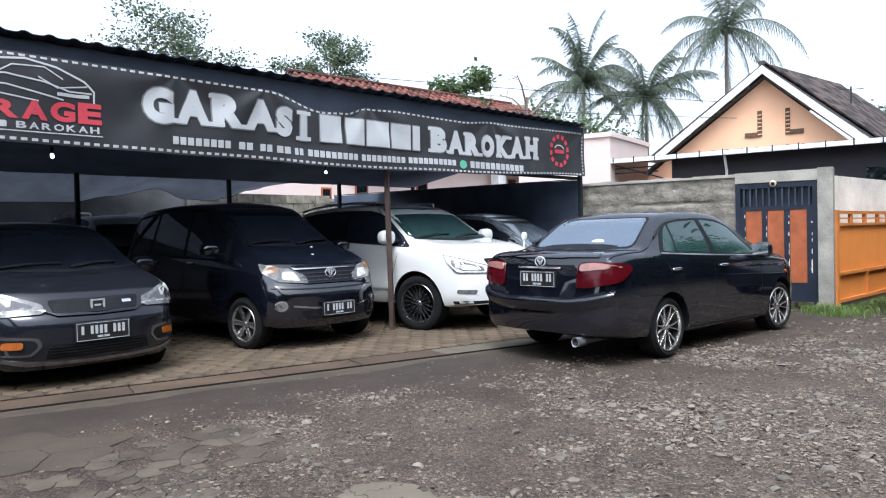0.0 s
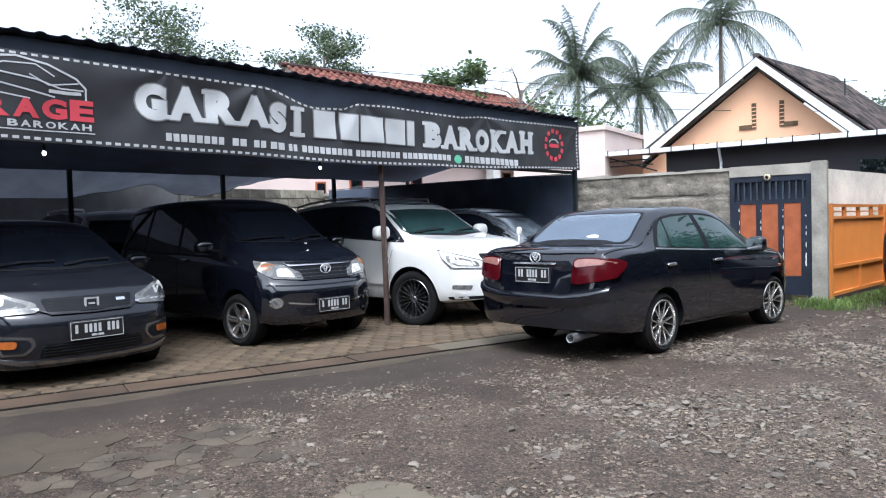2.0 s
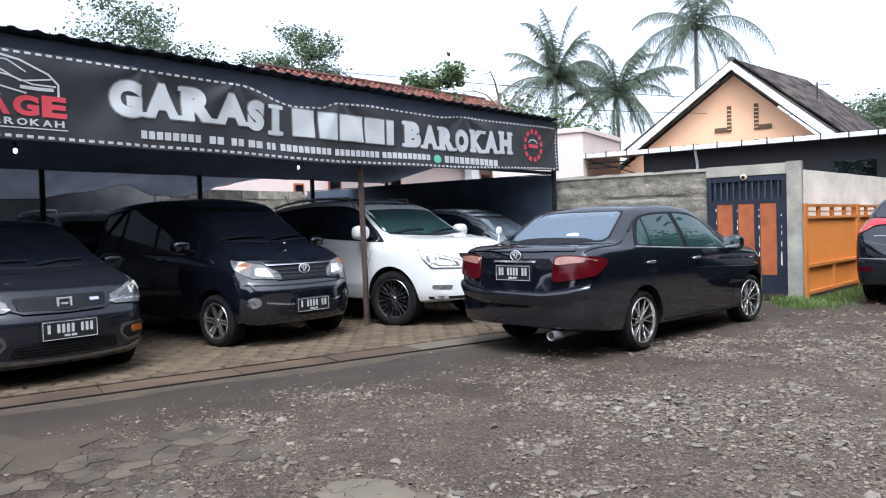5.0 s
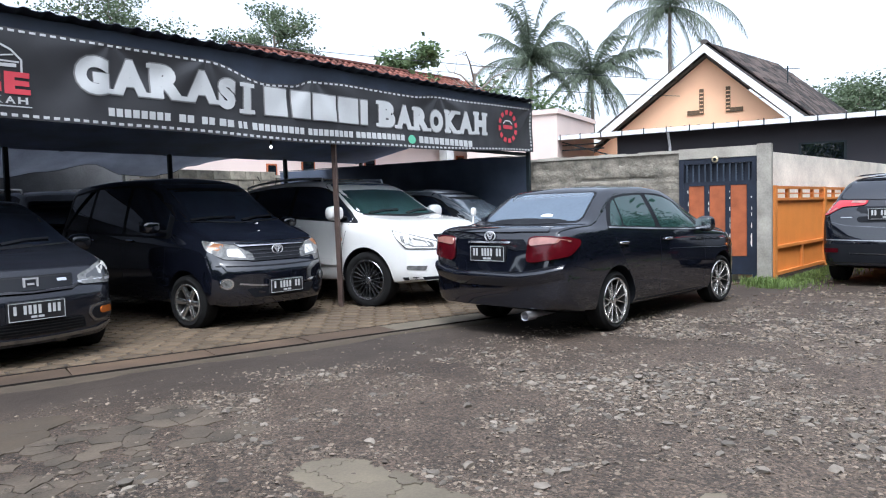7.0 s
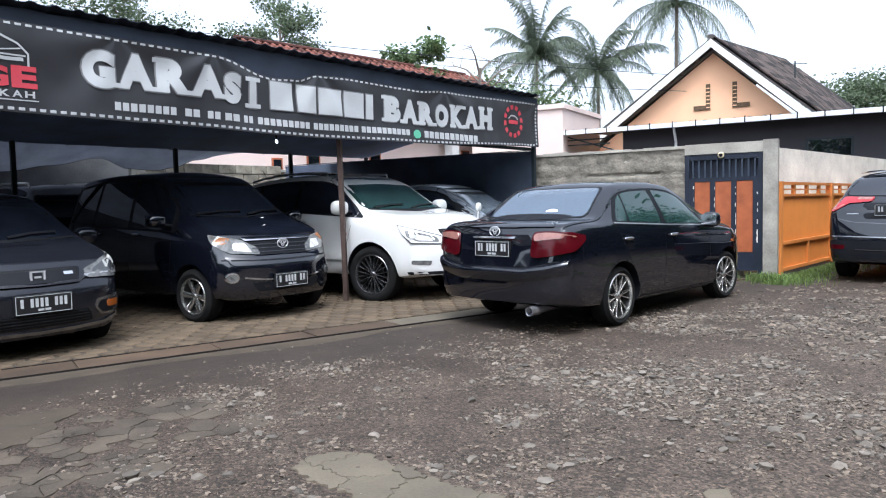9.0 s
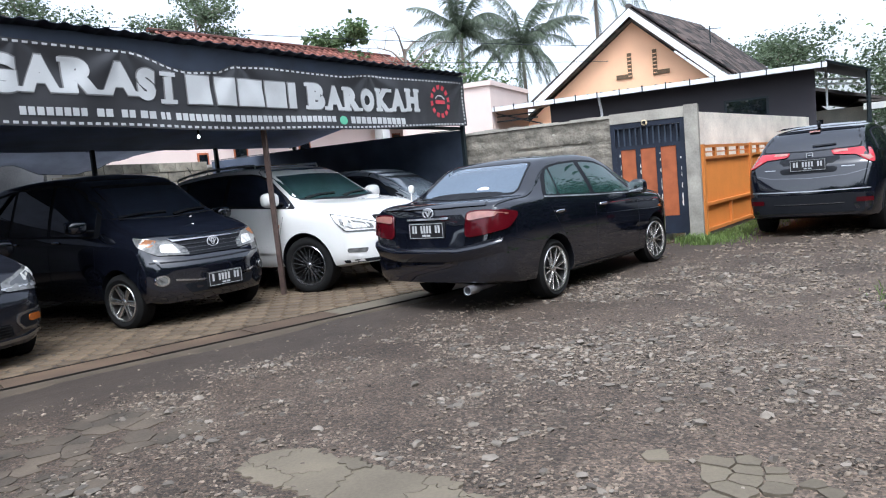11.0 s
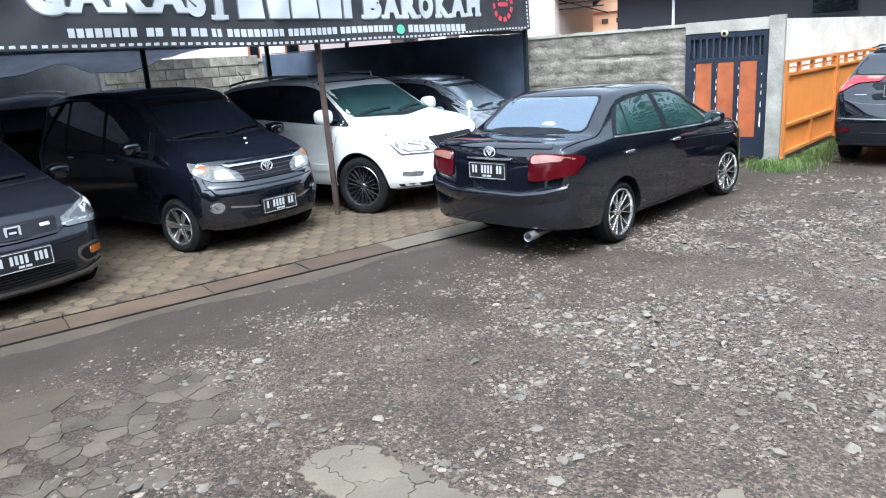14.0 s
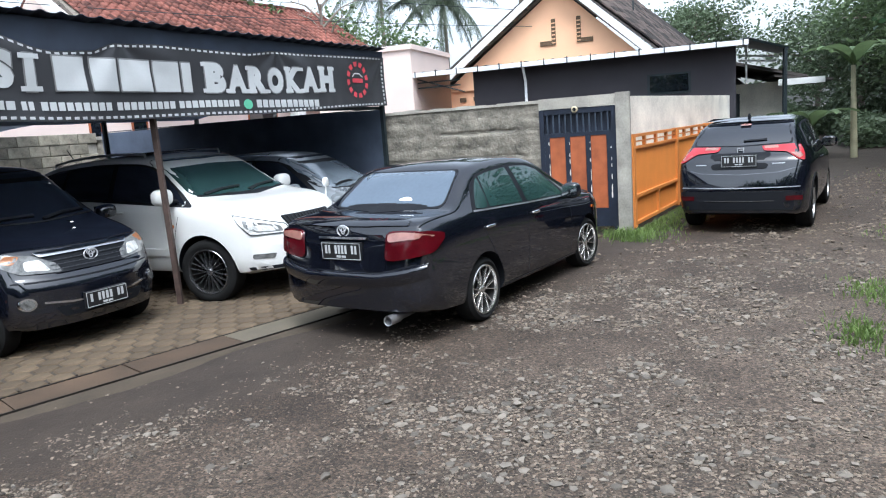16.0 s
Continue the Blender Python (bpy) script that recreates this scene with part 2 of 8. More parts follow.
def ground_material():
    """Dusty worn asphalt: broad patches, fine grit and grains."""
    m = bpy.data.materials.new("gritty_worn_asphalt")
    m.use_nodes = True
    n, l = m.node_tree.nodes, m.node_tree.links
    b = n["Principled BSDF"]
    co = n.new("ShaderNodeTexCoord")
    def noise_tex(scale, detail=6, rough=0.6):
        t = n.new("ShaderNodeTexNoise")
        t.inputs["Scale"].default_value, t.inputs["Detail"].default_value, t.inputs["Roughness"].default_value = scale, detail, rough
        l.new(co.outputs["Object"], t.inputs["Vector"])
        return t
    def ramp(src, stops):
        r = n.new("ShaderNodeValToRGB")
        r.color_ramp.elements[0].position, r.color_ramp.elements[0].color = stops[0]
        r.color_ramp.elements[1].position, r.color_ramp.elements[1].color = stops[-1]
        for p, c in stops[1:-1]:
            e = r.color_ramp.elements.new(p)
            e.color = c
        l.new(src, r.inputs[0])
        return r
    def mixer(kind, fac, a, bb):
        x = n.new("ShaderNodeMix")
        x.data_type, x.blend_type = 'RGBA', kind
        if isinstance(fac, float):
            x.inputs[0].default_value = fac
        else:
            l.new(fac, x.inputs[0])
        l.new(a, x.inputs[6])
        l.new(bb, x.inputs[7])
        return x.outputs[2]
    big, mid = noise_tex(0.55, 5), noise_tex(3.2, 7)
    base = ramp(big.outputs["Fac"], [(0.30, (0.038, 0.028, 0.021, 1)), (0.52, (0.058, 0.043, 0.032, 1)), (0.72, (0.082, 0.062, 0.047, 1))])
    stain = ramp(mid.outputs["Fac"], [(0.3, (0.70, 0.68, 0.66, 1)), (0.7, (1.22, 1.20, 1.18, 1))])
    c1 = mixer('MULTIPLY', 1.0, base.outputs[0], stain.outputs[0])
    vor = n.new("ShaderNodeTexVoronoi")
    vor.inputs["Scale"].default_value = 75
    l.new(co.outputs["Object"], vor.inputs["Vector"])
    grain = ramp(vor.outputs["Color"], [(0.25, (0.40, 0.40, 0.40, 1)), (0.6, (1.0, 0.98, 0.95, 1)), (0.95, (2.2, 2.1, 2.0, 1))])
    c2 = mixer('MULTIPLY', 0.9, c1, grain.outputs[0])
    # the smooth dirt of the wheel track along the lot
    dot, wob, edge = n.new("ShaderNodeVectorMath"), n.new("ShaderNodeMath"), n.new("ShaderNodeMapRange")
    dot.operation = 'DOT_PRODUCT'
    l.new(co.outputs["Object"], dot.inputs[0])
    dot.inputs[1].default_value = (0.4223, 0.9064, 0)
    wob.operation = 'MULTIPLY_ADD'
    l.new(noise_tex(0.9, 6, 0.65).outputs["Fac"], wob.inputs[0])
    wob.inputs[1].default_value = 1.5
    l.new(dot.outputs["Value"], wob.inputs[2])
    edge.inputs[1].default_value, edge.inputs[2].default_value = 5.55, 6.05
    l.new(wob.outputs[0], edge.inputs[0])
    dirt = ramp(noise_tex(2.2, 7, 0.6).outputs["Fac"], [(0.3, (0.029, 0.021, 0.016, 1)), (0.5, (0.039, 0.029, 0.022, 1)), (0.72, (0.053, 0.040, 0.030, 1))])
    c3 = mixer('MIX', edge.outputs[0], c2, dirt.outputs[0])
    # greyer and paler farther from the lot: the sky's sheen put into the colour
    sheen, tone = n.new("ShaderNodeMapRange"), n.new("ShaderNodeRGB")
    sheen.inputs[1].default_value, sheen.inputs[2].default_value = 4.8, 1.6
    sheen.inputs[3].default_value, sheen.inputs[4].default_value = 0.0, 0.9
    l.new(dot.outputs["Value"], sheen.inputs[0])
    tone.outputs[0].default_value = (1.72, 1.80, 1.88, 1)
    l.new(mixer('MULTIPLY', sheen.outputs[0], c3, tone.outputs[0]), b.inputs["Base Color"])
    b.inputs["Roughness"].default_value = 0.74
    b.inputs["Specular IOR Level"].default_value = 0.4
    bp, bp2, calm = n.new("ShaderNodeBump"), n.new("ShaderNodeBump"), n.new("ShaderNodeMapRange")
    calm.inputs[3].default_value, calm.inputs[4].default_value = 0.9, 0.3
    l.new(edge.outputs[0], calm.inputs[0])
    l.new(calm.outputs[0], bp.inputs["Strength"])
    bp.inputs["Distance"].default_value = 0.008
    bp2.inputs["Distance"].default_value, bp2.inputs["Strength"].default_value = 0.03, 0.6
    l.new(vor.outputs["Distance"], bp.inputs["Height"])
    bp.invert = True
    l.new(mid.outputs["Fac"], bp2.inputs["Height"])
    l.new(bp.outputs[0], bp2.inputs["Normal"])
    l.new(bp2.outputs[0], b.inputs["Normal"])
    return m


GROUND = ground_material()
CONCRETE = material("old_concrete", (0.122, 0.102, 0.073), 0.9, 0, 0.3, 2.5, 70, 0.5, 0, 0.008, rnd=0.16)
MUDDY = material("muddy_concrete", (0.072, 0.046, 0.028), 0.85, 0, 0.45, 2.2, 60, 0.5, 0, 0.008, rnd=0.12)
PAVER = material("hexagonal_paver", (0.098, 0.070, 0.043), 0.9, 0, 0.4, 5, 90, 0.5, 0, 0.006, rnd=0.24)
PEBBLE = island_material("river_pebble", (0.128, 0.102, 0.078), 0.8)
COBBLE = island_material("river_cobble", (0.150, 0.130, 0.107), 0.55)
# channel edges near black: the shade of a recessed gap put into the colour
EDGE_STEEL = material("dark_edge_steel", (0.016, 0.012, 0.010), 0.7, 0.3, 0.4, 9, 120, 0.3)
OLDPAVE = material("dirty_old_pavement", (0.068, 0.053, 0.038), 0.9, 0, 0.6, 3.5, 60, 0.6, 0, 0.008, rnd=0.22)
DUST = material("dusty_concrete_bed", (0.056, 0.042, 0.028), 0.95, 0, 0.35, 4, 60, 0.6, 0, 0.006)
# grey cement of the lot's walls, with the shade they stand in put into the colour
SHADED_WALL = material("shaded_grey_wall", (0.13, 0.132, 0.135), 0.9, 0, 0.6, 1.3, 30, 0.5, 0, 0.02)
EARTH = material("packed_earth", (0.045, 0.033, 0.024), 0.95, 0, 0.4, 2, 50, 0.7, 0, 0.01)


def spaced(lo, hi, step, far):
    xs = [lo + step * i for i in range(int((hi - lo) / step) + 1)]
    return [-far, -far / 3, -far / 9, lo - 6] + xs + [hi + 6, far / 9 + hi, far / 3, far]


DR0, DR1 = Vector((2.87, 5.73)), Vector((7.27, 3.68))
DRD = (DR1 - DR0).normalized()
DRN = Vector((-DRD.y, DRD.x))


def ground_z(x, y):
    """The road's gentle unevenness, flat under the cars and the lot."""
    if not (-2 < x < 16 and -8 < y < 6):
        return 0.0
    level = max(0.0, min(1.0, (-0.35 - (Vector((x, y)) - DR0).dot(DRN)) / 0.8))
    return level * (0.014 * noise.noise(Vector((x * 0.9, y * 0.9, 1.7))) + 0.006 * noise.noise(Vector((x * 3.1, y * 3.1, 4.2))))


bm = bmesh.new()
gx, gy = spaced(-3, 17, 0.25, 600), spaced(-9, 7, 0.25, 600)
rows_v = [[bm.verts.new((x, y, ground_z(x, y))) for x in gx] for y in gy]
for a, b_ in zip(rows_v, rows_v[1:]):
    for i in range(len(gx) - 1):
        bm.faces.new((a[i], a[i + 1], b_[i + 1], b_[i]))
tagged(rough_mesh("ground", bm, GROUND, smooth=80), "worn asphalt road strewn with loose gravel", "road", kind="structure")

# lot floor, under the pavers
bm = bmesh.new()
lot = [DR0 - DRD * 4.5 + DRN * 0.17, DR1 + DRD * 4.4 + DRN * 0.17, Vector((12.0, 15.0)), Vector((-2.1, 15.0))]
lo_, hi_ = [bm.verts.new((p.x, p.y, -0.2)) for p in lot], [bm.verts.new((p.x, p.y, 0.016)) for p in lot]
bm.faces.new(hi_)
for i in range(4):
    bm.faces.new((lo_[i], lo_[(i + 1) % 4], hi_[(i + 1) % 4], hi_[i]))
tagged(rough_mesh("lot_floor", bm, EARTH), "packed brown earth floor of the car lot", "floor", kind="structure")

# side wall of concrete blocks along x = 12
wall_right = block_of("wall_right", 12.03, 12.17, 2.2, 15.2, 0, 2.05, CEMENT, "rough cement block boundary wall", "wall", "structure")
bm = bmesh.new()
n_cop = 60
for i in range(n_cop):
    y0, y1 = 2.2 + 13.0 * i / n_cop, 2.2 + 13.0 * (i + 1) / n_cop
    h = 2.075 + 0.028 * noise.noise(Vector((y0 * 2.3, 0, 0))) + 0.018 * noise.noise(Vector((y0 * 9, 3, 0)))
    box(bm, 11.985, 12.19, y0, y1, 2.03, h)
rough_mesh("coping", bm, CEMENT, wall_right)
# pillar and lintel round the gate
block_of("gate_pillar", 11.95, 12.2, 0.86, 1.06, 0, 2.1, material("pale_cement", (0.31, 0.29, 0.25), 0.9, 0, 0.5, 3, 50, 0.5, 0, 0.008), "pale cement gate pillar beside the block wall", "pillar", "structure")
block_of("gate_lintel", 11.985, 12.18, 1.06, 2.2, 1.925, 2.085, CEMENT, "grey cement beam over the gate", "beam", "structure")

# steel and wood gate
gate = empty("gate", pose(12.02, 1.06, 0), "navy steel gate with three varnished wooden panels and bars above", "gate")
GW = 1.14
NAVY_BAR = material("worn_navy_bar", (0.045, 0.06, 0.085), 0.45, 0.2, 0.35, 6, 90, 0.1)
for nm, a in (("jamb", (0, 0.07, 0, 1.92)), ("jamb", (GW - 0.07, GW, 0, 1.92))):
    part(nm, box(bmesh.new(), -0.03, 0.05, a[0], a[1], a[2], a[3]), NAVY, gate)
for z0, z1 in ((1.84, 1.92), (1.50, 1.56), (0.12, 0.40)):
    part("rail" if z0 > 0.2 else "kick_panel", box(bmesh.new(), -0.02, 0.04, 0.07, GW - 0.07, z0, z1), NAVY, gate)
# added sheet standing in for the darkness beyond the bars
part("dark_backing", box(bmesh.new(), 0.055, 0.06, 0.07, GW - 0.07, 1.56, 1.84), NAVY, gate)
for i in range(11):
    y = 0.12 + (GW - 0.24) * i / 10
    part("bar", box(bmesh.new(), -0.012, 0.012, y - 0.011, y + 0.011, 1.56, 1.84), NAVY_BAR, gate)
pw = (GW - 0.14 - 4 * 0.075) / 3
for i in range(3):
    y = 0.07 + 0.075 + i * (pw + 0.075)
    bm = box(bmesh.new(), -0.012, 0.02, y, y + pw, 0.40, 1.50)
    bmesh.ops.bevel(bm, geom=list(bm.edges), offset=0.006, segments=1, affect='EDGES')
    part("wooden_panel", bm, WOOD, gate, "reddish varnished wooden panel")
for i in range(4):
    y = 0.07 + i * (pw + 0.075)
    part("stile", box(bmesh.new(), -0.026, 0.03, y, y + 0.075, 0.40, 1.50), NAVY, gate)
    for k in range(11):
        if (k * 7 + i * 4) % 5 < 2:
            continue
        z = 0.45 + 0.092 * k + 0.02 * ((k * 7 + i * 3) % 5) / 5
        bm = bmesh.new()
        w, hh = 0.010 + 0.014 * ((k * 13 + i * 5) % 7) / 7, 0.02 + 0.11 * ((k * 29 + i * 11) % 10) / 10
        rim_ = [(y + 0.004, z), (y + 0.004 + w * 0.7, z + 0.004), (y + 0.004 + w, z + hh * 0.5), (y + 0.004 + w * 0.5, z + hh), (y + 0.004, z + hh * 0.9)]
        fr, bk = [bm.verts.new((-0.0275, *q)) for q in rim_], [bm.verts.new((-0.02, *q)) for q in rim_]
        bm.faces.new(fr[::-1])
        for q in range(5):
            bm.faces.new((fr[q], fr[(q + 1) % 5], bk[(q + 1) % 5], bk[q]))
        part("paint_wear", bm, WHITEWALL, gate)
door_lamp = empty("gate_lamp", pose(11.985, 1.66, 1.90, 0, 0, 90), "round cream ceramic lamp holder over the gate", "lamp")
bm = bmesh.new()
lathe(bm, [(0.001, -0.02), (0.045, -0.02), (0.05, 0.0), (0.045, 0.015), (0.033, 0.022), (0.001, 0.022)], 24)
part("base", bm, material("cream_ceramic", (0.62, 0.52, 0.34), 0.3), door_lamp, smooth=50)
bm = bmesh.new()
lathe(bm, [(0.001, 0.055), (0.02, 0.055), (0.026, 0.03)], 16)
part("socket", bm, PLASTIC, door_lamp, smooth=50)

# orange steel fence along the road
FEN = pose(12.22, 0.86, 0, 0, 0, -12.5)
fence = empty("fence", FEN, "orange painted steel sheet fence with slotted top", "fence")
bays = [0.0, 2.75, 5.5, 8.2]
for i, x in enumerate(bays):
    w = 0.05 if i % 3 == 0 else 0.07
    part("post", box(bmesh.new(), x - w, x + w, -0.05, 0.05, 0.05, 1.47), ORANGE, fence)
for a, b_ in zip(bays, bays[1:]):
    part("rail", box(bmesh.new(), a + 0.07, b_ - 0.07, -0.035, 0.035, 1.42, 1.465), ORANGE, fence)
    part("rail", box(bmesh.new(), a + 0.07, b_ - 0.07, -0.035, 0.035, 1.24, 1.28), ORANGE, fence)
    part("rail", box(bmesh.new(), a + 0.07, b_ - 0.07, -0.045, 0.045, 0.50, 0.55), ORANGE, fence)
    part("rail", box(bmesh.new(), a + 0.07, b_ - 0.07, -0.045, 0.045, 0.09, 0.14), ORANGE, fence)
    part("slot_bar", box(bmesh.new(), a + 0.07, b_ - 0.07, -0.012, 0.012, 1.34, 1.362), ORANGE, fence)
    for k in (0.25, 0.5, 0.75):
        part("slot_block", box(bmesh.new(), a + (b_ - a) * k - 0.05, a + (b_ - a) * k + 0.05, -0.02, 0.02, 1.28, 1.42), ORANGE, fence)
    bm = bmesh.new()
    ns = int((b_ - a - 0.14) / 0.05)
    prof = []
    for k in range(ns + 1):
        prof.append((a + 0.07 + (b_ - a - 0.14) * k / ns, 0.008 if k % 2 else -0.008))
    for z0, z1 in ((0.55, 1.24), (0.14, 0.50)):
        lo2 = [bm.verts.new((x, y, z0)) for x, y in prof]
        hi2 = [bm.verts.new((x, y, z1)) for x, y in prof]
        for k in range(ns):
            bm.faces.new((lo2[k], lo2[k + 1], hi2[k + 1], hi2[k]))
    part("sheet", bm, ORANGE, fence, smooth=20)
    part("mid_post", box(bmesh.new(), (a + b_) / 2 - 0.03, (a + b_) / 2 + 0.03, -0.045, 0.0, 0.14, 0.50), ORANGE, fence)
block_of("wall_white", 0.0, 9.4, 0.0, 0.15, 0, 2.08, WHITEWALL, "weathered white plastered wall behind the fence", "wall", "structure", pose(12.35, 1.38, 0, 0, 0, -14.8))

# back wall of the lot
block_of("wall_back", -2.3, 12.0, 15.0, 15.2, 0, 3.3, SHADED_WALL, "grey cement wall at the back of the lot", "wall", "structure")
block_of("wall_left", -2.3, -2.1, 6.6, 15.2, 0, 2.6, SHADED_WALL, "grey cement wall closing the lot", "wall", "structure")
BACK = pose(12.0, 10.75, 0, 0, 0, 169)
wall_blocks = tagged(rough_mesh("wall_blocks", box(bmesh.new(), 0, 3.3, -0.14, -0.02, 0, 2.13, BACK), CEMENT), "pale bare cement block wall behind the parked cars", "wall", kind="structure")

# ---- canopy ----
CAN = pose(7.505, 5.492, 0, 0, 0, -11)
canopy = empty("canopy", CAN, "steel car canopy with black corrugated roof sheets", "canopy")
S0, S1 = -9.6, 4.42


def roof_z(d):
    return 3.05 - 0.155 * d


bm = bmesh.new()
ns = int((S1 - S0) / 0.025)
lines = []
for d in (-0.12, 0.3, 1.2, 2.4, 3.6, 4.5):
    lines.append([bm.verts.new((S0 + (S1 - S0) * i / ns, d, roof_z(d) + 0.018 * max(-0.2, math.cos(2 * math.pi * i / 8)) + 0.01 * noise.noise(Vector((i * 0.03, d, 0))))) for i in range(ns + 1)])
for a, b_ in zip(lines, lines[1:]):
    for i in range(ns):
        bm.faces.new((a[i], a[i + 1], b_[i + 1], b_[i]))
ex = bmesh.ops.extrude_face_region(bm, geom=list(bm.faces))
for v in ex["geom"]:
    if isinstance(v, bmesh.types.BMVert):
        v.co.z -= 0.006
part("roof_sheet", bm, BLACKSHEET, canopy, "black corrugated roof sheet", smooth=60)
for d in (0.06, 1.15, 2.25, 3.35, 4.4):
    part("purlin", bar(bmesh.new(), (S0, d, roof_z(d) - 0.06), (S1, d, roof_z(d) - 0.06), 0.05, 0.07), STEEL, canopy)
for s in (-9.5, -7.1, -4.3, -1.6, 0.05, 1.9, 4.36):
    part("rafter", bar(bmesh.new(), (s, 0.02, roof_z(0.02) - 0.062), (s, 4.45, roof_z(4.45) - 0.062), 0.05, 0.07), STEEL, canopy)
part("front_beam", bar(bmesh.new(), (S0, 0.08, 2.16), (S1, 0.08, 2.16), 0.05, 0.05), STEEL, canopy)
part("post", bar(bmesh.new(), (0.0, 0.02, 0), (-0.02, 0.06, 3.0), 0.055), RUST, canopy, "leaning rust-brown steel post")
part("post", bar(bmesh.new(), (4.36, 0.03, 0), (4.36, 0.03, 3.0), 0.06), STEEL, canopy)
part("post", bar(bmesh.new(), (-7.1, 0.03, 0), (-7.1, 0.03, 3.0), 0.06), STEEL, canopy)
for s in (-6.9, -2.4, 0.05, 2.4, 4.36):
    part("post", bar(bmesh.new(), (s, 4.3, 0), (s, 4.3, roof_z(4.3) - 0.1), 0.06), STEEL, canopy)
# dark cloth stretched under the rafters
bm = bmesh.new()
sheet = [[bm.verts.new((S0 + (S1 - S0) * i / 120, 0.10 + 4.25 * j / 24, roof_z(0.10 + 4.25 * j / 24) - 0.105 - 0.008 * abs(math.sin(i * 0.31)) - 0.006 * abs(noise.noise(Vector((i * 0.15, j * 0.4, 2)))))) for i in range(121)] for j in range(25)]
for a, b_ in zip(sheet, sheet[1:]):
    for i in range(120):
        bm.faces.new((a[i], a[i + 1], b_[i + 1], b_[i]))
part("lining", bm, material("navy_lining_cloth", (0.26, 0.36, 0.58), 0.7, 0, 0.3, 2, 300, 0.2), canopy, "dark navy cloth stretched under the roof", smooth=70)
# the fascia cloth hanging from the roof's edge
bm = bmesh.new()
nf = 150
up, lw = [], []
for i in range(nf + 1):
    s = S0 + (S1 - S0) * i / nf
    up.append(bm.verts.new((s, -0.02, 3.03 + 0.006 * math.sin(i * 1.3))))
    lw.append(bm.verts.new((s, -0.012 + 0.012 * noise.noise(Vector((s * 2, 0, 5))), 2.55)))
for i in range(nf):
    bm.faces.new((up[i], lw[i], lw[i + 1], up[i + 1]))
part("fascia_cloth", bm, FASCIA, canopy, "black cloth under the roof edge", smooth=60)


# ---- banner ----
def interp(pts, x):
    if x <= pts[0][0]:
        return pts[0][1]
    for (x0, z0), (x1, z1) in zip(pts, pts[1:]):
        if x <= x1:
            t = (x - x0) / (x1 - x0)
            t = t * t * (3 - 2 * t)
            return z0 + (z1 - z0) * t
    return pts[-1][1]


TOPLINE = [(-7.2, 2.90), (-3.0, 2.89), (-1.85, 2.88), (-1.1, 2.73), (-0.75, 2.75), (-0.43, 2.84), (0.13, 2.86), (0.9, 2.845), (1.3, 2.84), (1.9, 2.89), (4.35, 2.92)]
LOWLINE = [(-7.2, 2.15), (-2.3, 2.105), (-0.8, 2.075), (1.15, 2.10), (4.35, 2.185)]
TIES = [(-6.4, 2.88), (-4.9, 2.88), (-2.85, 2.88), (-1.85, 2.88), (-0.4, 2.85), (1.9, 2.88), (4.3, 2.9)]


def banner_y(s, z):
    """How far the cloth bulges towards the road: folds that fan out from its ties."""
    y = -0.09
    for ts, tz in TIES:
        dx, dz = s - ts, tz - z
        r = math.hypot(dx, dz) + 0.05
        if dz > -0.1 and r < 1.3:
            a = math.atan2(dx, dz + 0.02)
            y -= 0.016 * math.sin(a * 7 + ts * 3) * min(1, r / 0.5) * max(0, 1 - r / 1.3)
    y -= 0.035 * noise.noise(Vector((s * 1.1, z * 1.6, 0.5))) + 0.008 * noise.noise(Vector((s * 5, z * 4, 2.5)))
    return y


banner = empty("banner", CAN, "black vinyl banner with white lettering hanging from the canopy", "banner")
bm = bmesh.new()
nb, mb = 640, 48
grid = []
for j in range(mb + 1):
    row = []
    for i in range(nb + 1):
        s = -7.1 + (4.33 + 7.1) * i / nb
        z = interp(LOWLINE, s) + (interp(TOPLINE, s) - interp(LOWLINE, s)) * j / mb
        row.append(bm.verts.new((s, banner_y(s, z), z)))
    grid.append(row)
for a, b_ in zip(grid, grid[1:]):
    for i in range(nb):
        bm.faces.new((a[i], a[i + 1], b_[i + 1], b_[i]))
part("cloth", bm, BANNER, banner, smooth=70)


def printed(name, polys, mat, parent=None, label="", lift=0.006, step=0.045):
    """Flat print on the banner; outlines in banner metres."""
    bm = bmesh.new()
    for poly in polys:
        pts = [Vector(p) for p in poly]
        ring = []
        for a, b_ in zip(pts, pts[1:] + pts[:1]):
            k = max(1, int((b_ - a).length / step))
            ring += [a + (b_ - a) * (i / k) for i in range(k)]
        inner = []
        if len(polys) < 3:
            xs_, zs_ = [p.x for p in ring], [p.y for p in ring]
            for i in range(1, int((max(xs_) - min(xs_)) / step) + 1):
                for j in range(1, int((max(zs_) - min(zs_)) / step) + 1):
                    q = Vector((min(xs_) + step * i, min(zs_) + step * j))
                    odd = False
                    for a, b_ in zip(ring, ring[1:] + ring[:1]):
                        if (a.y > q.y) != (b_.y > q.y) and q.x < (b_.x - a.x) * (q.y - a.y) / (b_.y - a.y) + a.x:
                            odd = not odd
                    if odd and min((q - p).length for p in ring) > step * 0.4:
                        inner.append(q)
        vs, _, fs, _, _, _ = delaunay_2d_cdt(ring + inner, [], [list(range(len(ring)))], 1, 1e-6)
        mv = [bm.verts.new((v.x, banner_y(v.x, v.y) - lift, v.y)) for v in vs]
        for f in fs:
            try:
                bm.faces.new([mv[i] for i in f])
            except ValueError:
                pass
    bmesh.ops.recalc_face_normals(bm, faces=bm.faces)
    for f in bm.faces:
        if f.normal.y > 0:
            f.normal_flip()
    return part(name, bm, mat, parent or banner, label)


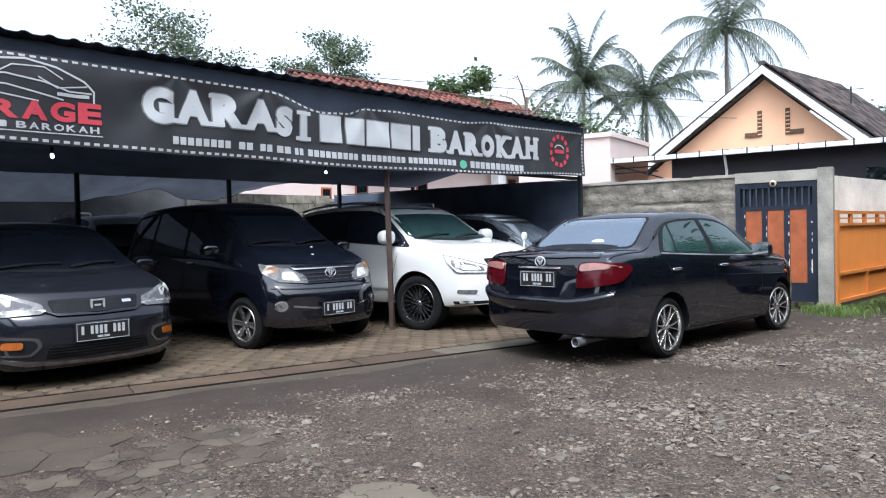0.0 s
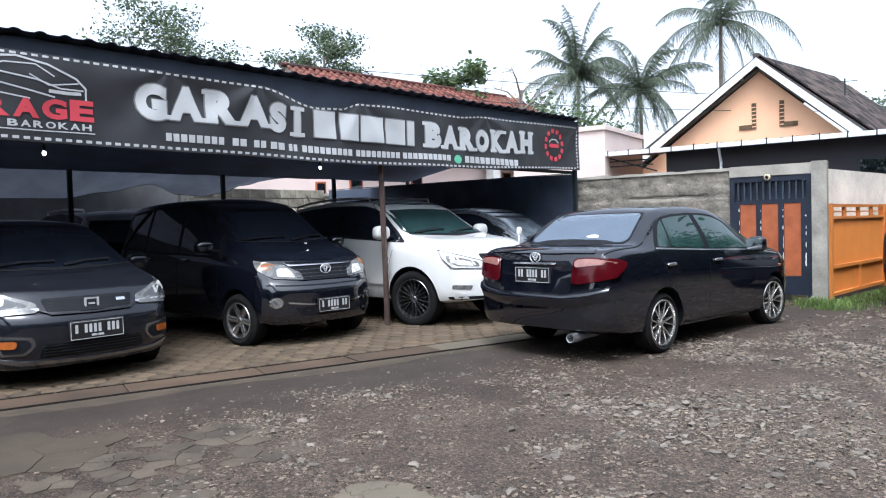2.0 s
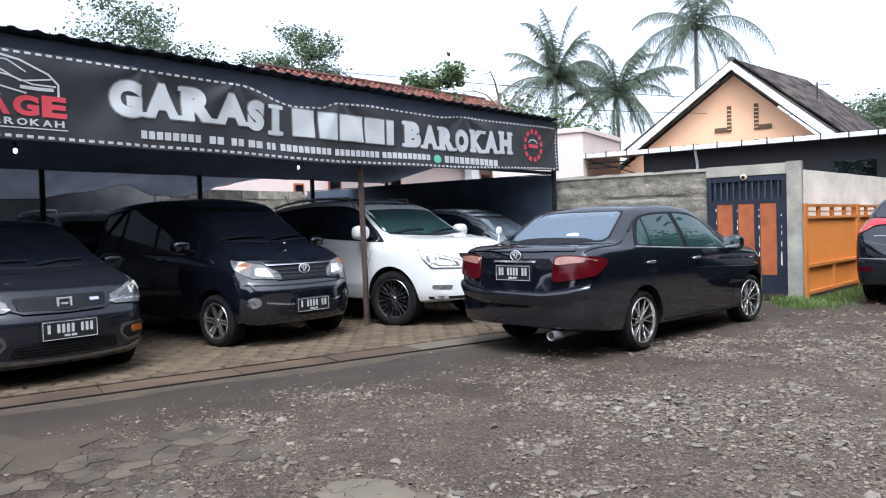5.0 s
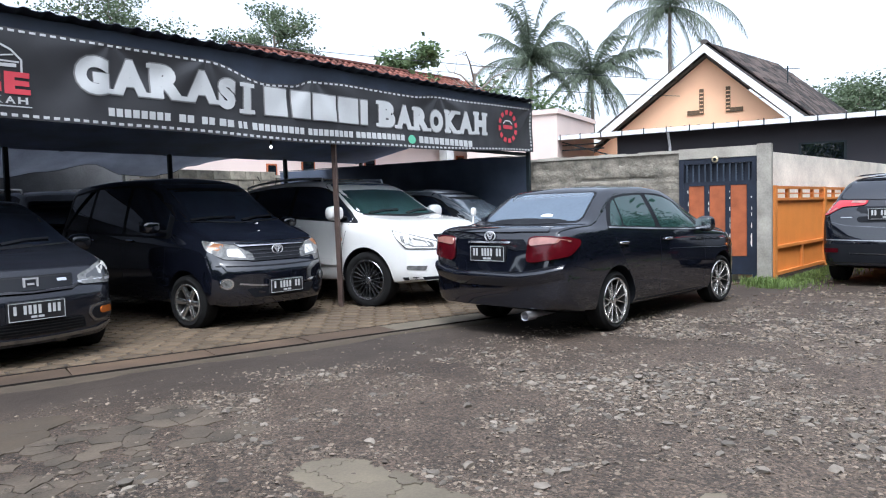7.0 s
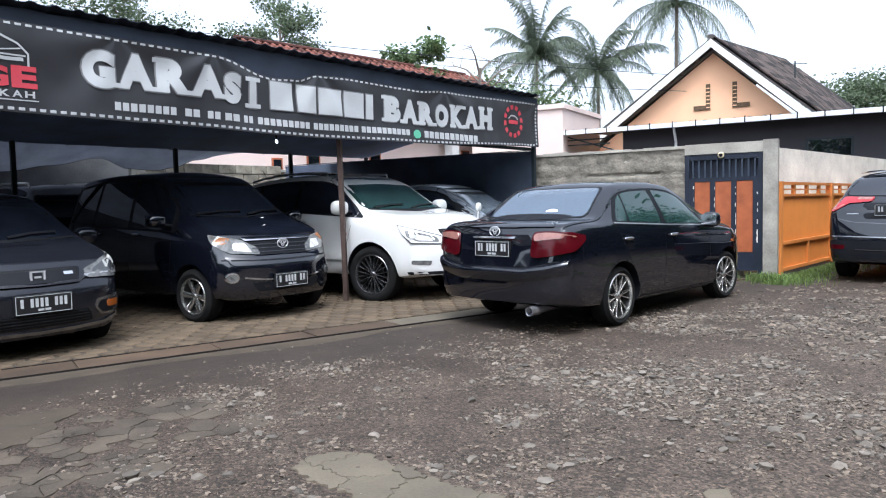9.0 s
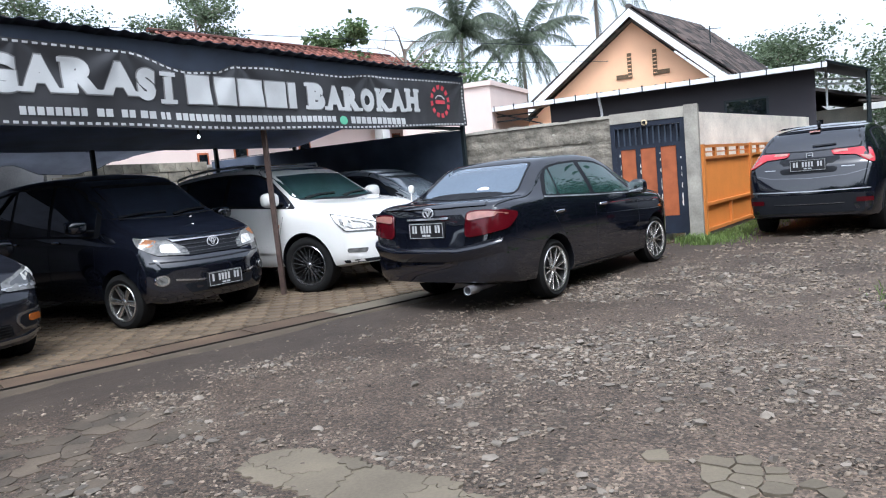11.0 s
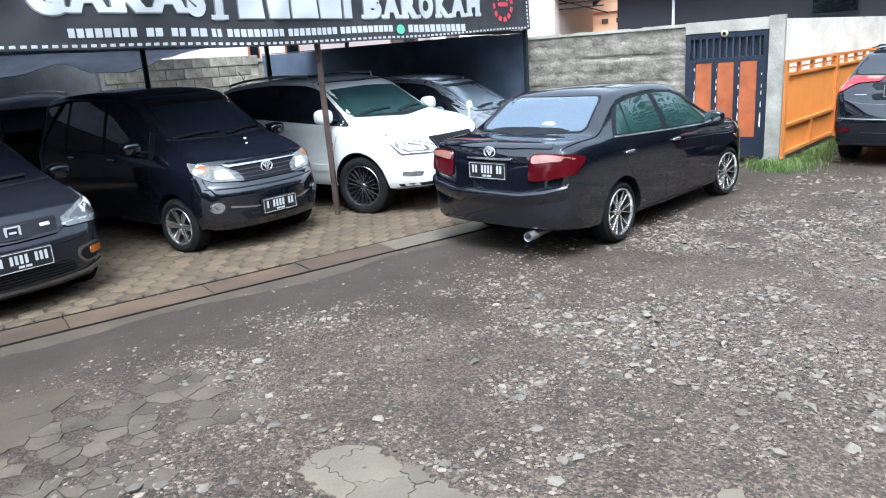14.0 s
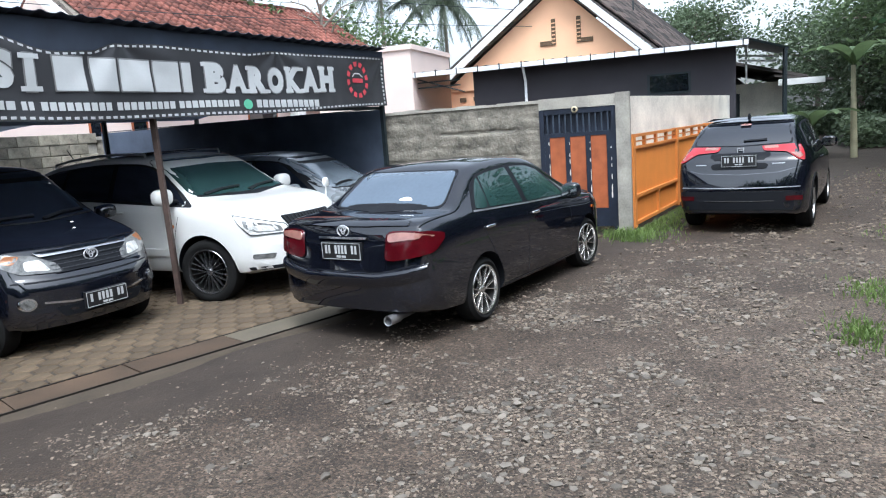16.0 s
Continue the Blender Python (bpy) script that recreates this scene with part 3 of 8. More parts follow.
def rect(x0, x1, z0, z1, r=0.0, lean=0.0):
    p = [(x0, z0), (x1, z0), (x1 + lean, z1), (x0 + lean, z1)]
    return rounded(p, r, 3) if r else p


# sewn dashes along the edges, counted past telling
polys = []
s = -7.05
while s < 4.25:
    polys.append([(s, interp(LOWLINE, s) + 0.018), (s + 0.05, interp(LOWLINE, s) + 0.018), (s + 0.05, interp(LOWLINE, s) + 0.044), (s, interp(LOWLINE, s) + 0.044)])
    zt0, zt1 = interp(TOPLINE, s) - 0.035, interp(TOPLINE, s + 0.05) - 0.035
    polys.append([(s, zt0), (s + 0.05, zt1), (s + 0.05, zt1 + 0.020), (s, zt0 + 0.020)])
    s += 0.085
z = 2.22
while z < 2.88:
    polys.append(rect(4.255, 4.285, z, z + 0.035))
    z += 0.06
tagged(printed("edge_stitching", polys, PRINT_WHITE, label="white dashes along the banner edge"), kind="stuff")


def letter(ch, x0, x1, z0, z1, mat, thick=0.02, name="letter"):
    """One letter of the built-in font, stretched into its box on the banner."""
    cu = bpy.data.curves.new("letter", 'FONT')
    cu.body, cu.offset, cu.resolution_u = ch, thick, 4
    ob = bpy.data.objects.new("letter", cu)
    scene.collection.objects.link(ob)
    me = bpy.data.meshes.new_from_object(ob.evaluated_get(bpy.context.evaluated_depsgraph_get()))
    bpy.data.objects.remove(ob)
    co = np.empty(len(me.vertices) * 3)
    me.vertices.foreach_get("co", co)
    co = co.reshape(-1, 3)
    lo, hi = co.min(0), co.max(0)
    bm = bmesh.new()
    bm.from_mesh(me)
    bpy.data.meshes.remove(me)
    bmesh.ops.triangulate(bm, faces=bm.faces)
    for _ in range(2):
        bmesh.ops.subdivide_edges(bm, edges=[e for e in bm.edges if e.calc_length() > 0.12], cuts=1)
        bmesh.ops.triangulate(bm, faces=bm.faces)
    for v in bm.verts:
        s = x0 + (v.co.x - lo[0]) / (hi[0] - lo[0]) * (x1 - x0)
        zz = z0 + (v.co.y - lo[1]) / (hi[1] - lo[1]) * (z1 - z0)
        v.co = (s, banner_y(s, zz) - 0.007, zz)
    bm.normal_update()
    for f in bm.faces:
        if f.normal.y > 0:
            f.normal_flip()
    return part(name, bm, mat, banner)


PRINT_GREY = material("grey_print_outline", (0.20, 0.20, 0.20), 0.45, 0, 0.1, 3, 80, 0)
WORD = [("G", -3.19, -2.88, 2.395, 2.75), ("A", -2.85, -2.50, 2.42, 2.76), ("R", -2.47, -2.12, 2.42, 2.76), ("A", -2.11, -1.74, 2.42, 2.75), ("S", -1.73, -1.52, 2.38, 2.71), ("I", -1.415, -1.325, 2.355, 2.69),
        ("B", 0.66, 0.96, 2.36, 2.70), ("A", 0.99, 1.30, 2.36, 2.68), ("R", 1.34, 1.64, 2.36, 2.68), ("O", 1.67, 1.96, 2.36, 2.68), ("K", 2.02, 2.33, 2.37, 2.70), ("A", 2.35, 2.66, 2.38, 2.71), ("H", 2.71, 3.0, 2.39, 2.73)]
# slab serifs: where they sit across each letter, below and above
SERIFS = {"A": ((0.1, 0.9), ()), "R": ((0.16, 0.95), (0.1,)), "I": ((0.5,), (0.5,)), "B": ((0.08,), (0.08,)), "K": ((0.14, 0.92), (0.14, 0.88)), "H": ((0.14, 0.86), (0.14, 0.86))}
for ch, x0, x1, z0, z1 in WORD:
    letter(ch, x0 - 0.015, x1 + 0.015, z0 - 0.014, z1 + 0.014, PRINT_GREY, 0.09, "letter_shadow")
for ch, x0, x1, z0, z1 in WORD:
    ob = letter(ch, x0, x1, z0, z1, PRINT_WHITE, 0.075)
    for v in ob.data.vertices:
        v.co.y -= 0.004
    for zz, places in zip((z0, z1 - 0.045), SERIFS.get(ch, ((), ()))):
        for f in places:
            w = 0.072 if ch != "I" else 0.10
            xc = x0 + (x1 - x0) * f
            printed("serif", [rect(xc - w, xc + w, zz, zz + 0.045)], PRINT_WHITE, lift=0.0125)
for x0, x1 in ((-1.14, -0.83), (-0.76, -0.48), (-0.44, -0.07), (-0.03, 0.30), (0.34, 0.46)):
    printed("sign_bar", [rect(x0 - 0.012, x1 + 0.012, 2.353, 2.695, 0.012)], PRINT_GREY, lift=0.010, step=0.02)
    printed("sign_bar", [rect(x0, x1, 2.365, 2.68, 0.012)], PRINT_WHITE, lift=0.018, step=0.02)
for x0, x1 in ((-2.90, -2.26), (-2.18, -2.00), (-1.93, -1.77), (-1.73, -1.53), (-1.49, -1.36), (-1.31, -0.57), (-0.52, 0.22), (0.26, 1.15)):
    n_b = max(2, round((x1 - x0) / 0.085))
    for k in range(n_b):
        xa = x0 + (x1 - x0) * k / n_b
        printed("text_bar", [rect(xa, xa + (x1 - x0) / n_b - 0.018, interp(LOWLINE, xa) + 0.10, interp(LOWLINE, xa) + 0.178)], PRINT_WHITE)
for k in range(11):
    printed("text_bar", [rect(1.43 + 0.112 * k, 1.52 + 0.112 * k, 2.185, 2.28)], PRINT_WHITE)
printed("round_badge", [[(1.28 + 0.075 * math.cos(k * math.pi / 10), 2.225 + 0.06 * math.sin(k * math.pi / 10)) for k in range(20)]], PRINT_GREEN)
# the round red mark at the banner's end
for k in range(12):
    a0, a1 = 2 * math.pi * k / 12, 2 * math.pi * (k + 0.62) / 12
    arc = [(3.60 + 0.27 * math.cos(a0 + (a1 - a0) * t / 3), 2.57 + 0.265 * math.sin(a0 + (a1 - a0) * t / 3)) for t in range(4)] + [(3.60 + 0.20 * math.cos(a1 - (a1 - a0) * t / 3), 2.57 + 0.195 * math.sin(a1 - (a1 - a0) * t / 3)) for t in range(4)]
    printed("mark_segment", [arc], PRINT_RED)
printed("mark_bar", [rect(3.47, 3.73, 2.53, 2.59, 0.02)], PRINT_RED)
printed("mark_outline", [strip([(3.47, 2.61), (3.53, 2.66), (3.65, 2.66), (3.73, 2.61)], 0.02)], PRINT_WHITE)
# the car outline and bars of the mark at the banner's other end
for path, w in (([(-4.75, 2.58), (-4.55, 2.80), (-4.2, 2.845), (-3.95, 2.80), (-3.72, 2.70), (-3.64, 2.62), (-3.64, 2.50)], 0.018), ([(-4.75, 2.66), (-4.35, 2.70), (-4.05, 2.66), (-3.85, 2.60), (-3.66, 2.60)], 0.014), ([(-4.7, 2.60), (-4.35, 2.61), (-4.1, 2.56), (-3.9, 2.52)], 0.014), ([(-4.1, 2.70), (-3.95, 2.62), (-3.7, 2.66)], 0.012), ([(-3.95, 2.57), (-3.8, 2.565), (-3.68, 2.57)], 0.03), ([(-4.68, 2.50), (-4.4, 2.53), (-4.1, 2.49)], 0.012), ([(-4.45, 2.68), (-4.3, 2.78), (-4.05, 2.79), (-3.9, 2.70)], 0.012)):
    printed("car_outline", [strip(path, w)], PRINT_WHITE)
for k in range(6):
    x0 = -4.92 + 0.228 * k
    letter("GARAGE"[k], x0, x0 + 0.205, 2.325, 2.455 + 0.012 * k, PRINT_RED, 0.05)
printed("text_bar", [rect(-4.9, -4.35, 2.245, 2.30, 0.01)], PRINT_WHITE)
for k in range(7):
    letter("BAROKAH"[k], -4.28 + 0.1 * k, -4.20 + 0.1 * k, 2.243, 2.302, PRINT_WHITE, 0.03)
printed("text_bar", [rect(-4.9, -3.57, 2.215, 2.225)], PRINT_WHITE)

# grey tarpaulin sagging from the canopy's rear edge
def tarp_hem(u):
    """Height of the lower edge along the canopy."""
    return interp([(-9.6, 1.75), (-2.24, 1.89), (-1.6, 2.0), (-0.81, 2.15), (-0.34, 1.98), (0.16, 1.96), (0.48, 2.02), (0.93, 2.17), (1.75, 2.38)], u)


bm = bmesh.new()
gt = []
for j in range(9):
    row = []
    for i in range(91):
        u, f = -9.6 + 11.35 * i / 90, j / 8
        top = roof_z(4.48) - 0.03
        dip = 0.05 * math.sin(math.pi * f) + 0.02 * noise.noise(Vector((u * 1.4, f * 2.0, 4)))
        row.append(bm.verts.new((u, 4.48 + 0.72 * f, top + (tarp_hem(u) - top) * f - dip * (1 - f * f))))
    gt.append(row)
for a, b_ in zip(gt, gt[1:]):
    for i in range(90):
        bm.faces.new((a[i], a[i + 1], b_[i + 1], b_[i]))
tarp = empty("tarpaulin", CAN, "sagging dirty blue-grey tarpaulin hung behind the canopy", "tarpaulin")
TARP = material("grey_tarpaulin", (0.29, 0.32, 0.39), 0.6, 0, 0.45, 2.2, 60, 0.3)
tn, tl = TARP.node_tree.nodes, TARP.node_tree.links
thin, both = tn.new("ShaderNodeBsdfTranslucent"), tn.new("ShaderNodeMixShader")
thin.inputs["Color"].default_value = (0.30, 0.33, 0.41, 1)
both.inputs[0].default_value = 0.10
tl.new(tn["Principled BSDF"].outputs[0], both.inputs[1])
tl.new(thin.outputs[0], both.inputs[2])
tl.new(both.outputs[0], tn["Material Output"].inputs["Surface"])
part("sheet", bm, TARP, tarp, smooth=60)
bm = bmesh.new()
for i in range(90):
    u0, u1 = -9.6 + 11.35 * i / 90, -9.6 + 11.35 * (i + 1) / 90
    bar(bm, (u0, 5.2, tarp_hem(u0)), (u1, 5.2, tarp_hem(u1)), 0.014, sides=5)
part("hem", bm, STEEL, tarp)
# overhead sheet and poles, hardly in view, added to keep light off the back row
bm = bmesh.new()
gt = [[bm.verts.new((-9.6 + 11.6 * i / 30, 5.35 + 4.2 * j / 12, 2.62 + 0.02 * j - 0.08 * abs(math.sin(i * 0.52)) + 0.04 * noise.noise(Vector((i * 0.4, j * 0.5, 0))))) for i in range(31)] for j in range(13)]
for a, b_ in zip(gt, gt[1:]):
    for i in range(30):
        bm.faces.new((a[i], a[i + 1], b_[i + 1], b_[i]))
part("roof_sheet", bm, TARP, tarp, smooth=60)
for u in (-9.4, -4.0, 1.8):
    part("pole", bar(bmesh.new(), (u, 9.4, 0), (u, 9.4, 2.83), 0.05, sides=8), STEEL, tarp)

# bulbs under the roof
BULB = bpy.data.materials.new("lit_bulb")
BULB.use_nodes = True
BULB.node_tree.nodes["Principled BSDF"].inputs["Emission Color"].default_value = (1, 0.97, 0.92, 1)
BULB.node_tree.nodes["Principled BSDF"].inputs["Emission Strength"].default_value = 3.5

for k, (x, y, z) in enumerate(((3.99, 7.0, 2.12), (7.92, 7.0, 2.19))):
    bulb = empty("light_bulb", pose(x, y, z), "lit white bulb hanging under the canopy", "lamp", "bulbs under the canopy")
    part("glass", blob(bmesh.new(), (0, 0, 0), (0.019, 0.019, 0.025), 14, 10, 2), BULB, bulb, smooth=60)
    part("cap", bar(bmesh.new(), (0, 0, 0.035), (0, 0, 0.09), 0.03, sides=10), PLASTIC, bulb)
    part("cord", bar(bmesh.new(), (0, 0, 0.09), (0, 0, 3.05 - 0.155 * (y - 5.4) - z - 0.05), 0.008, sides=6), PLASTIC, bulb)

# black shade net along the side wall
bm = bmesh.new()
nn = 70
gridn = []
for j in range(9):
    row = []
    for i in range(nn + 1):
        y = 4.78 + 5.75 * i / nn
        z = 0.75 + (2.15 + 0.012 * math.sin(y * 1.1) - 0.75) * j / 8
        row.append(bm.verts.new((11.93 - 0.03 * abs(noise.noise(Vector((y * 1.1, z * 0.7, 0)))), y, z)))
    gridn.append(row)
for a, b_ in zip(gridn, gridn[1:]):
    for i in range(nn):
        bm.faces.new((a[i], a[i + 1], b_[i + 1], b_[i]))
net = empty("shade_net", None, "black shade net hung along the block wall", "net")
part("netting", bm, NET, net, smooth=60)
part("top_rope", bar(bmesh.new(), (11.925, 4.76, 2.155), (11.925, 10.55, 2.155), 0.016, sides=8), STEEL, net)
for i in range(9):
    y = 4.9 + 0.69 * i
    part("tie", bar(bmesh.new(), (11.925, y, 2.15), (11.99, y + 0.02, 2.04), 0.008, sides=6), STEEL, net)


# ---- cars ----


def curve_at(pts, x):
    """A smooth height through control points (monotone cubic)."""
    n = len(pts)
    if x <= pts[0][0]:
        return pts[0][1]
    if x >= pts[-1][0]:
        return pts[-1][1]
    d = [(pts[i + 1][1] - pts[i][1]) / (pts[i + 1][0] - pts[i][0]) for i in range(n - 1)]
    s = [d[0]] + [0.0 if d[i - 1] * d[i] <= 0 else 2 * d[i - 1] * d[i] / (d[i - 1] + d[i]) for i in range(1, n - 1)] + [d[-1]]
    for i in range(n - 1):
        (x0, z0), (x1, z1) = pts[i], pts[i + 1]
        if x <= x1:
            h = x1 - x0
            t = (x - x0) / h
            return (2 * t**3 - 3 * t * t + 1) * z0 + (t**3 - 2 * t * t + t) * h * s[i] + (3 * t * t - 2 * t**3) * z1 + (t**3 - t * t) * h * s[i + 1]


def section(W, zl, zb, zt, arch):
    """Half a cross-section, from the floor's middle up over the side to the roof's middle."""
    Wb, h = W * 0.955, zt - zb
    k = min(1.0, h / 0.5)
    Wr = Wb * (0.96 - 0.19 * k)
    r = min(0.085, 0.4 * h)
    m = zl + (zb - zl) * 0.5
    pts = [(0, zl), (0.45 * W, zl), (0.84 * W, zl), (0.94 * W, zl + 0.03), (0.975 * W, zl + 0.09), (0.992 * W, zl + (m - zl) * 0.6), (W, m), (0.998 * W, m + (zb - m) * 0.4), (0.99 * W, m + (zb - m) * 0.72), (0.978 * W, m + (zb - m) * 0.9), (Wb, zb)]
    y1, z1 = Wr, zt - r - 0.03 * k
    for i in range(1, 7):
        t = i / 6
        pts.append((Wb + (y1 - Wb) * (t ** 1.25), zb + (z1 - zb) * t))
    for i in range(1, 5):
        a = math.pi / 2 * i / 4
        pts.append((y1 - r * 1.3 * (1 - math.cos(a)) , z1 + r * math.sin(a)))
    ye, ze = pts[-1]
    for i in range(1, 6):
        t = i / 5
        pts.append((ye * (1 - t), ze + (zt - ze) * (1 - (1 - t) ** 2)))
    return pts


def shell(spec):
    """The closed outer skin of a car: x forward from the rear bumper, y left."""
    L = spec["L"]
    xs = sorted({round(x, 3) for x in [0, 0.015, 0.04, 0.08, 0.12, 0.17, L - 0.17, L - 0.12, L - 0.08, L - 0.04, L - 0.015, L] + [L * i / 52 for i in range(1, 52)]})
    bm = bmesh.new()
    rings = []
    for x in xs:
        e = min(x, L - x)
        shrink = 1 - 0.09 * max(0, 1 - e / 0.10) ** 2
        W = curve_at(spec["plan"], x) * shrink
        zt = curve_at(spec["top"], x)
        zb = min(curve_at(spec["belt"], x), zt - 0.035)
        zl = curve_at(spec["low"], x)
        pts = section(W, zl, zb, zt, 0)
        ring = []
        for s in (1, -1):
            for y, z in (pts if s == 1 else pts[-2:0:-1]):
                ring.append((x, s * y, z))
        rings.append(ring)
    bow_f, bow_r = spec.get("bow", (0.30, 0.14))
    made = []
    def warp(v):
        x, y, z = v
        w = abs(y) / spec["plan"][len(spec["plan"]) // 2][1]
        if x > L - 0.9:
            x -= bow_f * w ** 2.6 * ((x - (L - 0.9)) / 0.9) ** 2
            x -= spec.get("chin", 0.10) * max(0, (0.42 - z) / 0.3) ** 1.5 * ((x - (L - 0.9)) / 0.9)
        if x < 0.6:
            x += bow_r * w ** 2.6 * ((0.6 - x) / 0.6) ** 2
            x += 0.06 * max(0, (0.42 - z) / 0.3) ** 1.5 * ((0.6 - x) / 0.6)
        return (x, y, z)
    for ring in rings:
        made.append([bm.verts.new(warp(v)) for v in ring])
    n = len(made[0])
    for a, b in zip(made, made[1:]):
        for i in range(n):
            j = (i + 1) % n
            bm.faces.new((a[i], a[j], b[j], b[i]))
    for ring, src, flip in ((made[0], rings[0], False), (made[-1], rings[-1], True)):
        zc = sum(v[2] for v in src) / n
        prev = ring
        for k in (0.75, 0.5, 0.25):
            cur = [bm.verts.new(warp((v[0], v[1] * k, zc + (v[2] - zc) * k))) for v in src]
            for i in range(n):
                j = (i + 1) % n
                q = (prev[i], prev[j], cur[j], cur[i])
                bm.faces.new(q if flip else q[::-1])
            prev = cur
        bm.faces.new(prev if flip else prev[::-1])
    bmesh.ops.recalc_face_normals(bm, faces=bm.faces)
    return bm


def cut_arches(me, spec):
    """Takes the wheel wells out of the skin; their faces get the second material."""
    bm = bmesh.new()
    R = spec["tyre"] + spec.get("gap", 0.055)
    for x in spec["axles"]:
        for s in (1, -1):
            bmesh.ops.create_cone(bm, cap_ends=True, segments=40, radius1=R, radius2=R, depth=0.9, matrix=pose(x, s * (spec["W"] - 0.30 + 0.45), spec["tyre"], 90))
    cut = bpy.data.meshes.new("cutter")
    bm.to_mesh(cut)
    bm.free()
    a, b = new("a", me), new("b", cut)
    mod = a.modifiers.new("cut", 'BOOLEAN')
    mod.object, mod.operation, mod.solver = b, 'DIFFERENCE', 'EXACT'
    out = bpy.data.meshes.new_from_object(a.evaluated_get(bpy.context.evaluated_depsgraph_get()))
    for o in (a, b):
        bpy.data.objects.remove(o)
    idx = []
    for p in out.polygons:
        c = p.center
        d = min(math.hypot(c.x - x, c.z - spec["tyre"]) for x in spec["axles"])
        idx.append(1 if d < R + 0.002 and abs(c.y) < spec["W"] * 0.985 else 0)
    out.materials.clear()
    out.materials.append(spec["paint"])
    out.materials.append(PLASTIC)
    out.polygons.foreach_set("material_index", idx)
    out.polygons.foreach_set("use_smooth", [True] * len(out.polygons))
    out.set_sharp_from_angle(angle=radians(38))
    return out


class Car:
    def __init__(self, spec, name, m, label):
        self.spec = spec
        self.root = empty(name, m, label, "car")
        bm = shell(spec)
        self.tree = BVHTree.FromBMesh(bm)
        me = bpy.data.meshes.new("body")
        bm.to_mesh(me)
        bm.free()
        body = new("body", cut_arches(me, spec))
        body.parent = self.root
        self.body = body

    def add(self, name, bm, mat, parent=None, label="", smooth=40):
        return part(name, bm, mat, parent or self.root, label, smooth)

    def hit(self, yaw, u, z):
        """Where the skin lies behind (u, z) seen from the side at this yaw (0 front, 90 left, 180 rear)."""
        a = radians(yaw)
        D, U = Vector((math.cos(a), math.sin(a), 0)), Vector((-math.sin(a), math.cos(a), 0))
        c = Vector((self.spec["L"] / 2, 0, 0))
        p, nrm, _, _ = self.tree.ray_cast(c + D * 6 + U * u + Vector((0, 0, z)), -D)
        return p, nrm

    def patch(self, name, yaw, poly, mat, lift=0.004, parent=None, label="", step=0.07, deep=0.012, flip=False):
        """A thin panel of that outline laid on the skin. u runs to the left as one faces along -D: for yaw 0 it is y, for the sides x from the middle."""
        pts = [Vector(p) for p in poly]
        ring = []
        for a, b in zip(pts, pts[1:] + pts[:1]):
            k = max(1, int((b - a).length / step))
            ring += [a + (b - a) * (i / k) for i in range(k)]
        n = len(ring)
        x0, x1 = min(p.x for p in ring), max(p.x for p in ring)
        y0, y1 = min(p.y for p in ring), max(p.y for p in ring)
        inner = []
        for i in range(1, max(1, int((x1 - x0) / step))):
            for j in range(1, max(1, int((y1 - y0) / step))):
                q = Vector((x0 + step * i, y0 + step * j))
                if min((q - p).length for p in ring) < step * 0.45:
                    continue
                inside = False
                for a, b in zip(ring, ring[1:] + ring[:1]):
                    if (a.y > q.y) != (b.y > q.y) and q.x < (b.x - a.x) * (q.y - a.y) / (b.y - a.y) + a.x:
                        inside = not inside
                if inside:
                    inner.append(q)
        vs, _, fs, _, _, _ = delaunay_2d_cdt(ring + inner, [], [list(range(n))], 1, 1e-5)
        bm = bmesh.new()
        top, bad = [], set()
        last = None
        D = Vector((math.cos(radians(yaw)), math.sin(radians(yaw)), 0))
        for i, v in enumerate(vs):
            p, nrm = self.hit(yaw, v.x, v.y)
            if p is None:
                bad.add(i)
                p, nrm = Vector((0, 0, 0)), D
            top.append(bm.verts.new(p + nrm * lift))
        edge = {}
        for f in fs:
            if any(i in bad for i in f):
                continue
            try:
                bm.faces.new([top[i] for i in f])
            except ValueError:
                continue
        for i in bad:
            bm.verts.remove(top[i])
        bm.normal_update()
        rim = [e for e in bm.edges if len(e.link_faces) == 1]
        if deep and rim:
            ex = bmesh.ops.extrude_edge_only(bm, edges=rim)
            for v in ex["geom"]:
                if isinstance(v, bmesh.types.BMVert):
                    v.co -= D * deep
        bmesh.ops.recalc_face_normals(bm, faces=bm.faces)
        fl = sum(f.normal.dot(D) * f.calc_area() for f in bm.faces)
        if fl < 0:
            bmesh.ops.reverse_faces(bm, faces=bm.faces)
        return self.add(name, bm, mat, parent, label, 50)

    def side(self, name, poly, mat, both=True, **kw):
        """A panel on the flanks; poly in x (from the rear) and z."""
        c = self.spec["L"] / 2
        out = [self.patch(name, -90, [(x - c, z) for x, z in poly], mat, **kw)]
        if both:
            out.append(self.patch(name, 90, [(-(x - c), z) for x, z in poly], mat, **kw))
        return out

    def twin(self, name, yaw, poly, mat, **kw):
        """The same panel on the car's right and, mirrored, on its left."""
        a = self.patch(name, -yaw, [(-u, z) for u, z in poly], mat, **kw)
        b = self.patch(name, yaw, poly, mat, **kw)
        return a, b

    def wheels(self, spokes, mat, style="spoke", steer=0.0):
        s = self.spec
        R, wd = s["tyre"], s.get("wide", 0.20)
        rim_r = s["rim"]
        hubm, tyrem, rimm = wheel_meshes(R, rim_r, wd, spokes, style)
        for i, x in enumerate(s["axles"]):
            for sd in (-1, 1):
                y = sd * (s["W"] - wd / 2 - s.get("inset", 0.02))
                m = pose(x, y, R, 0, 0, (0 if sd == -1 else 180) + (steer if i == 1 else 0))
                w = new("wheel", hubm)
                w.parent, w.matrix_local = self.root, m
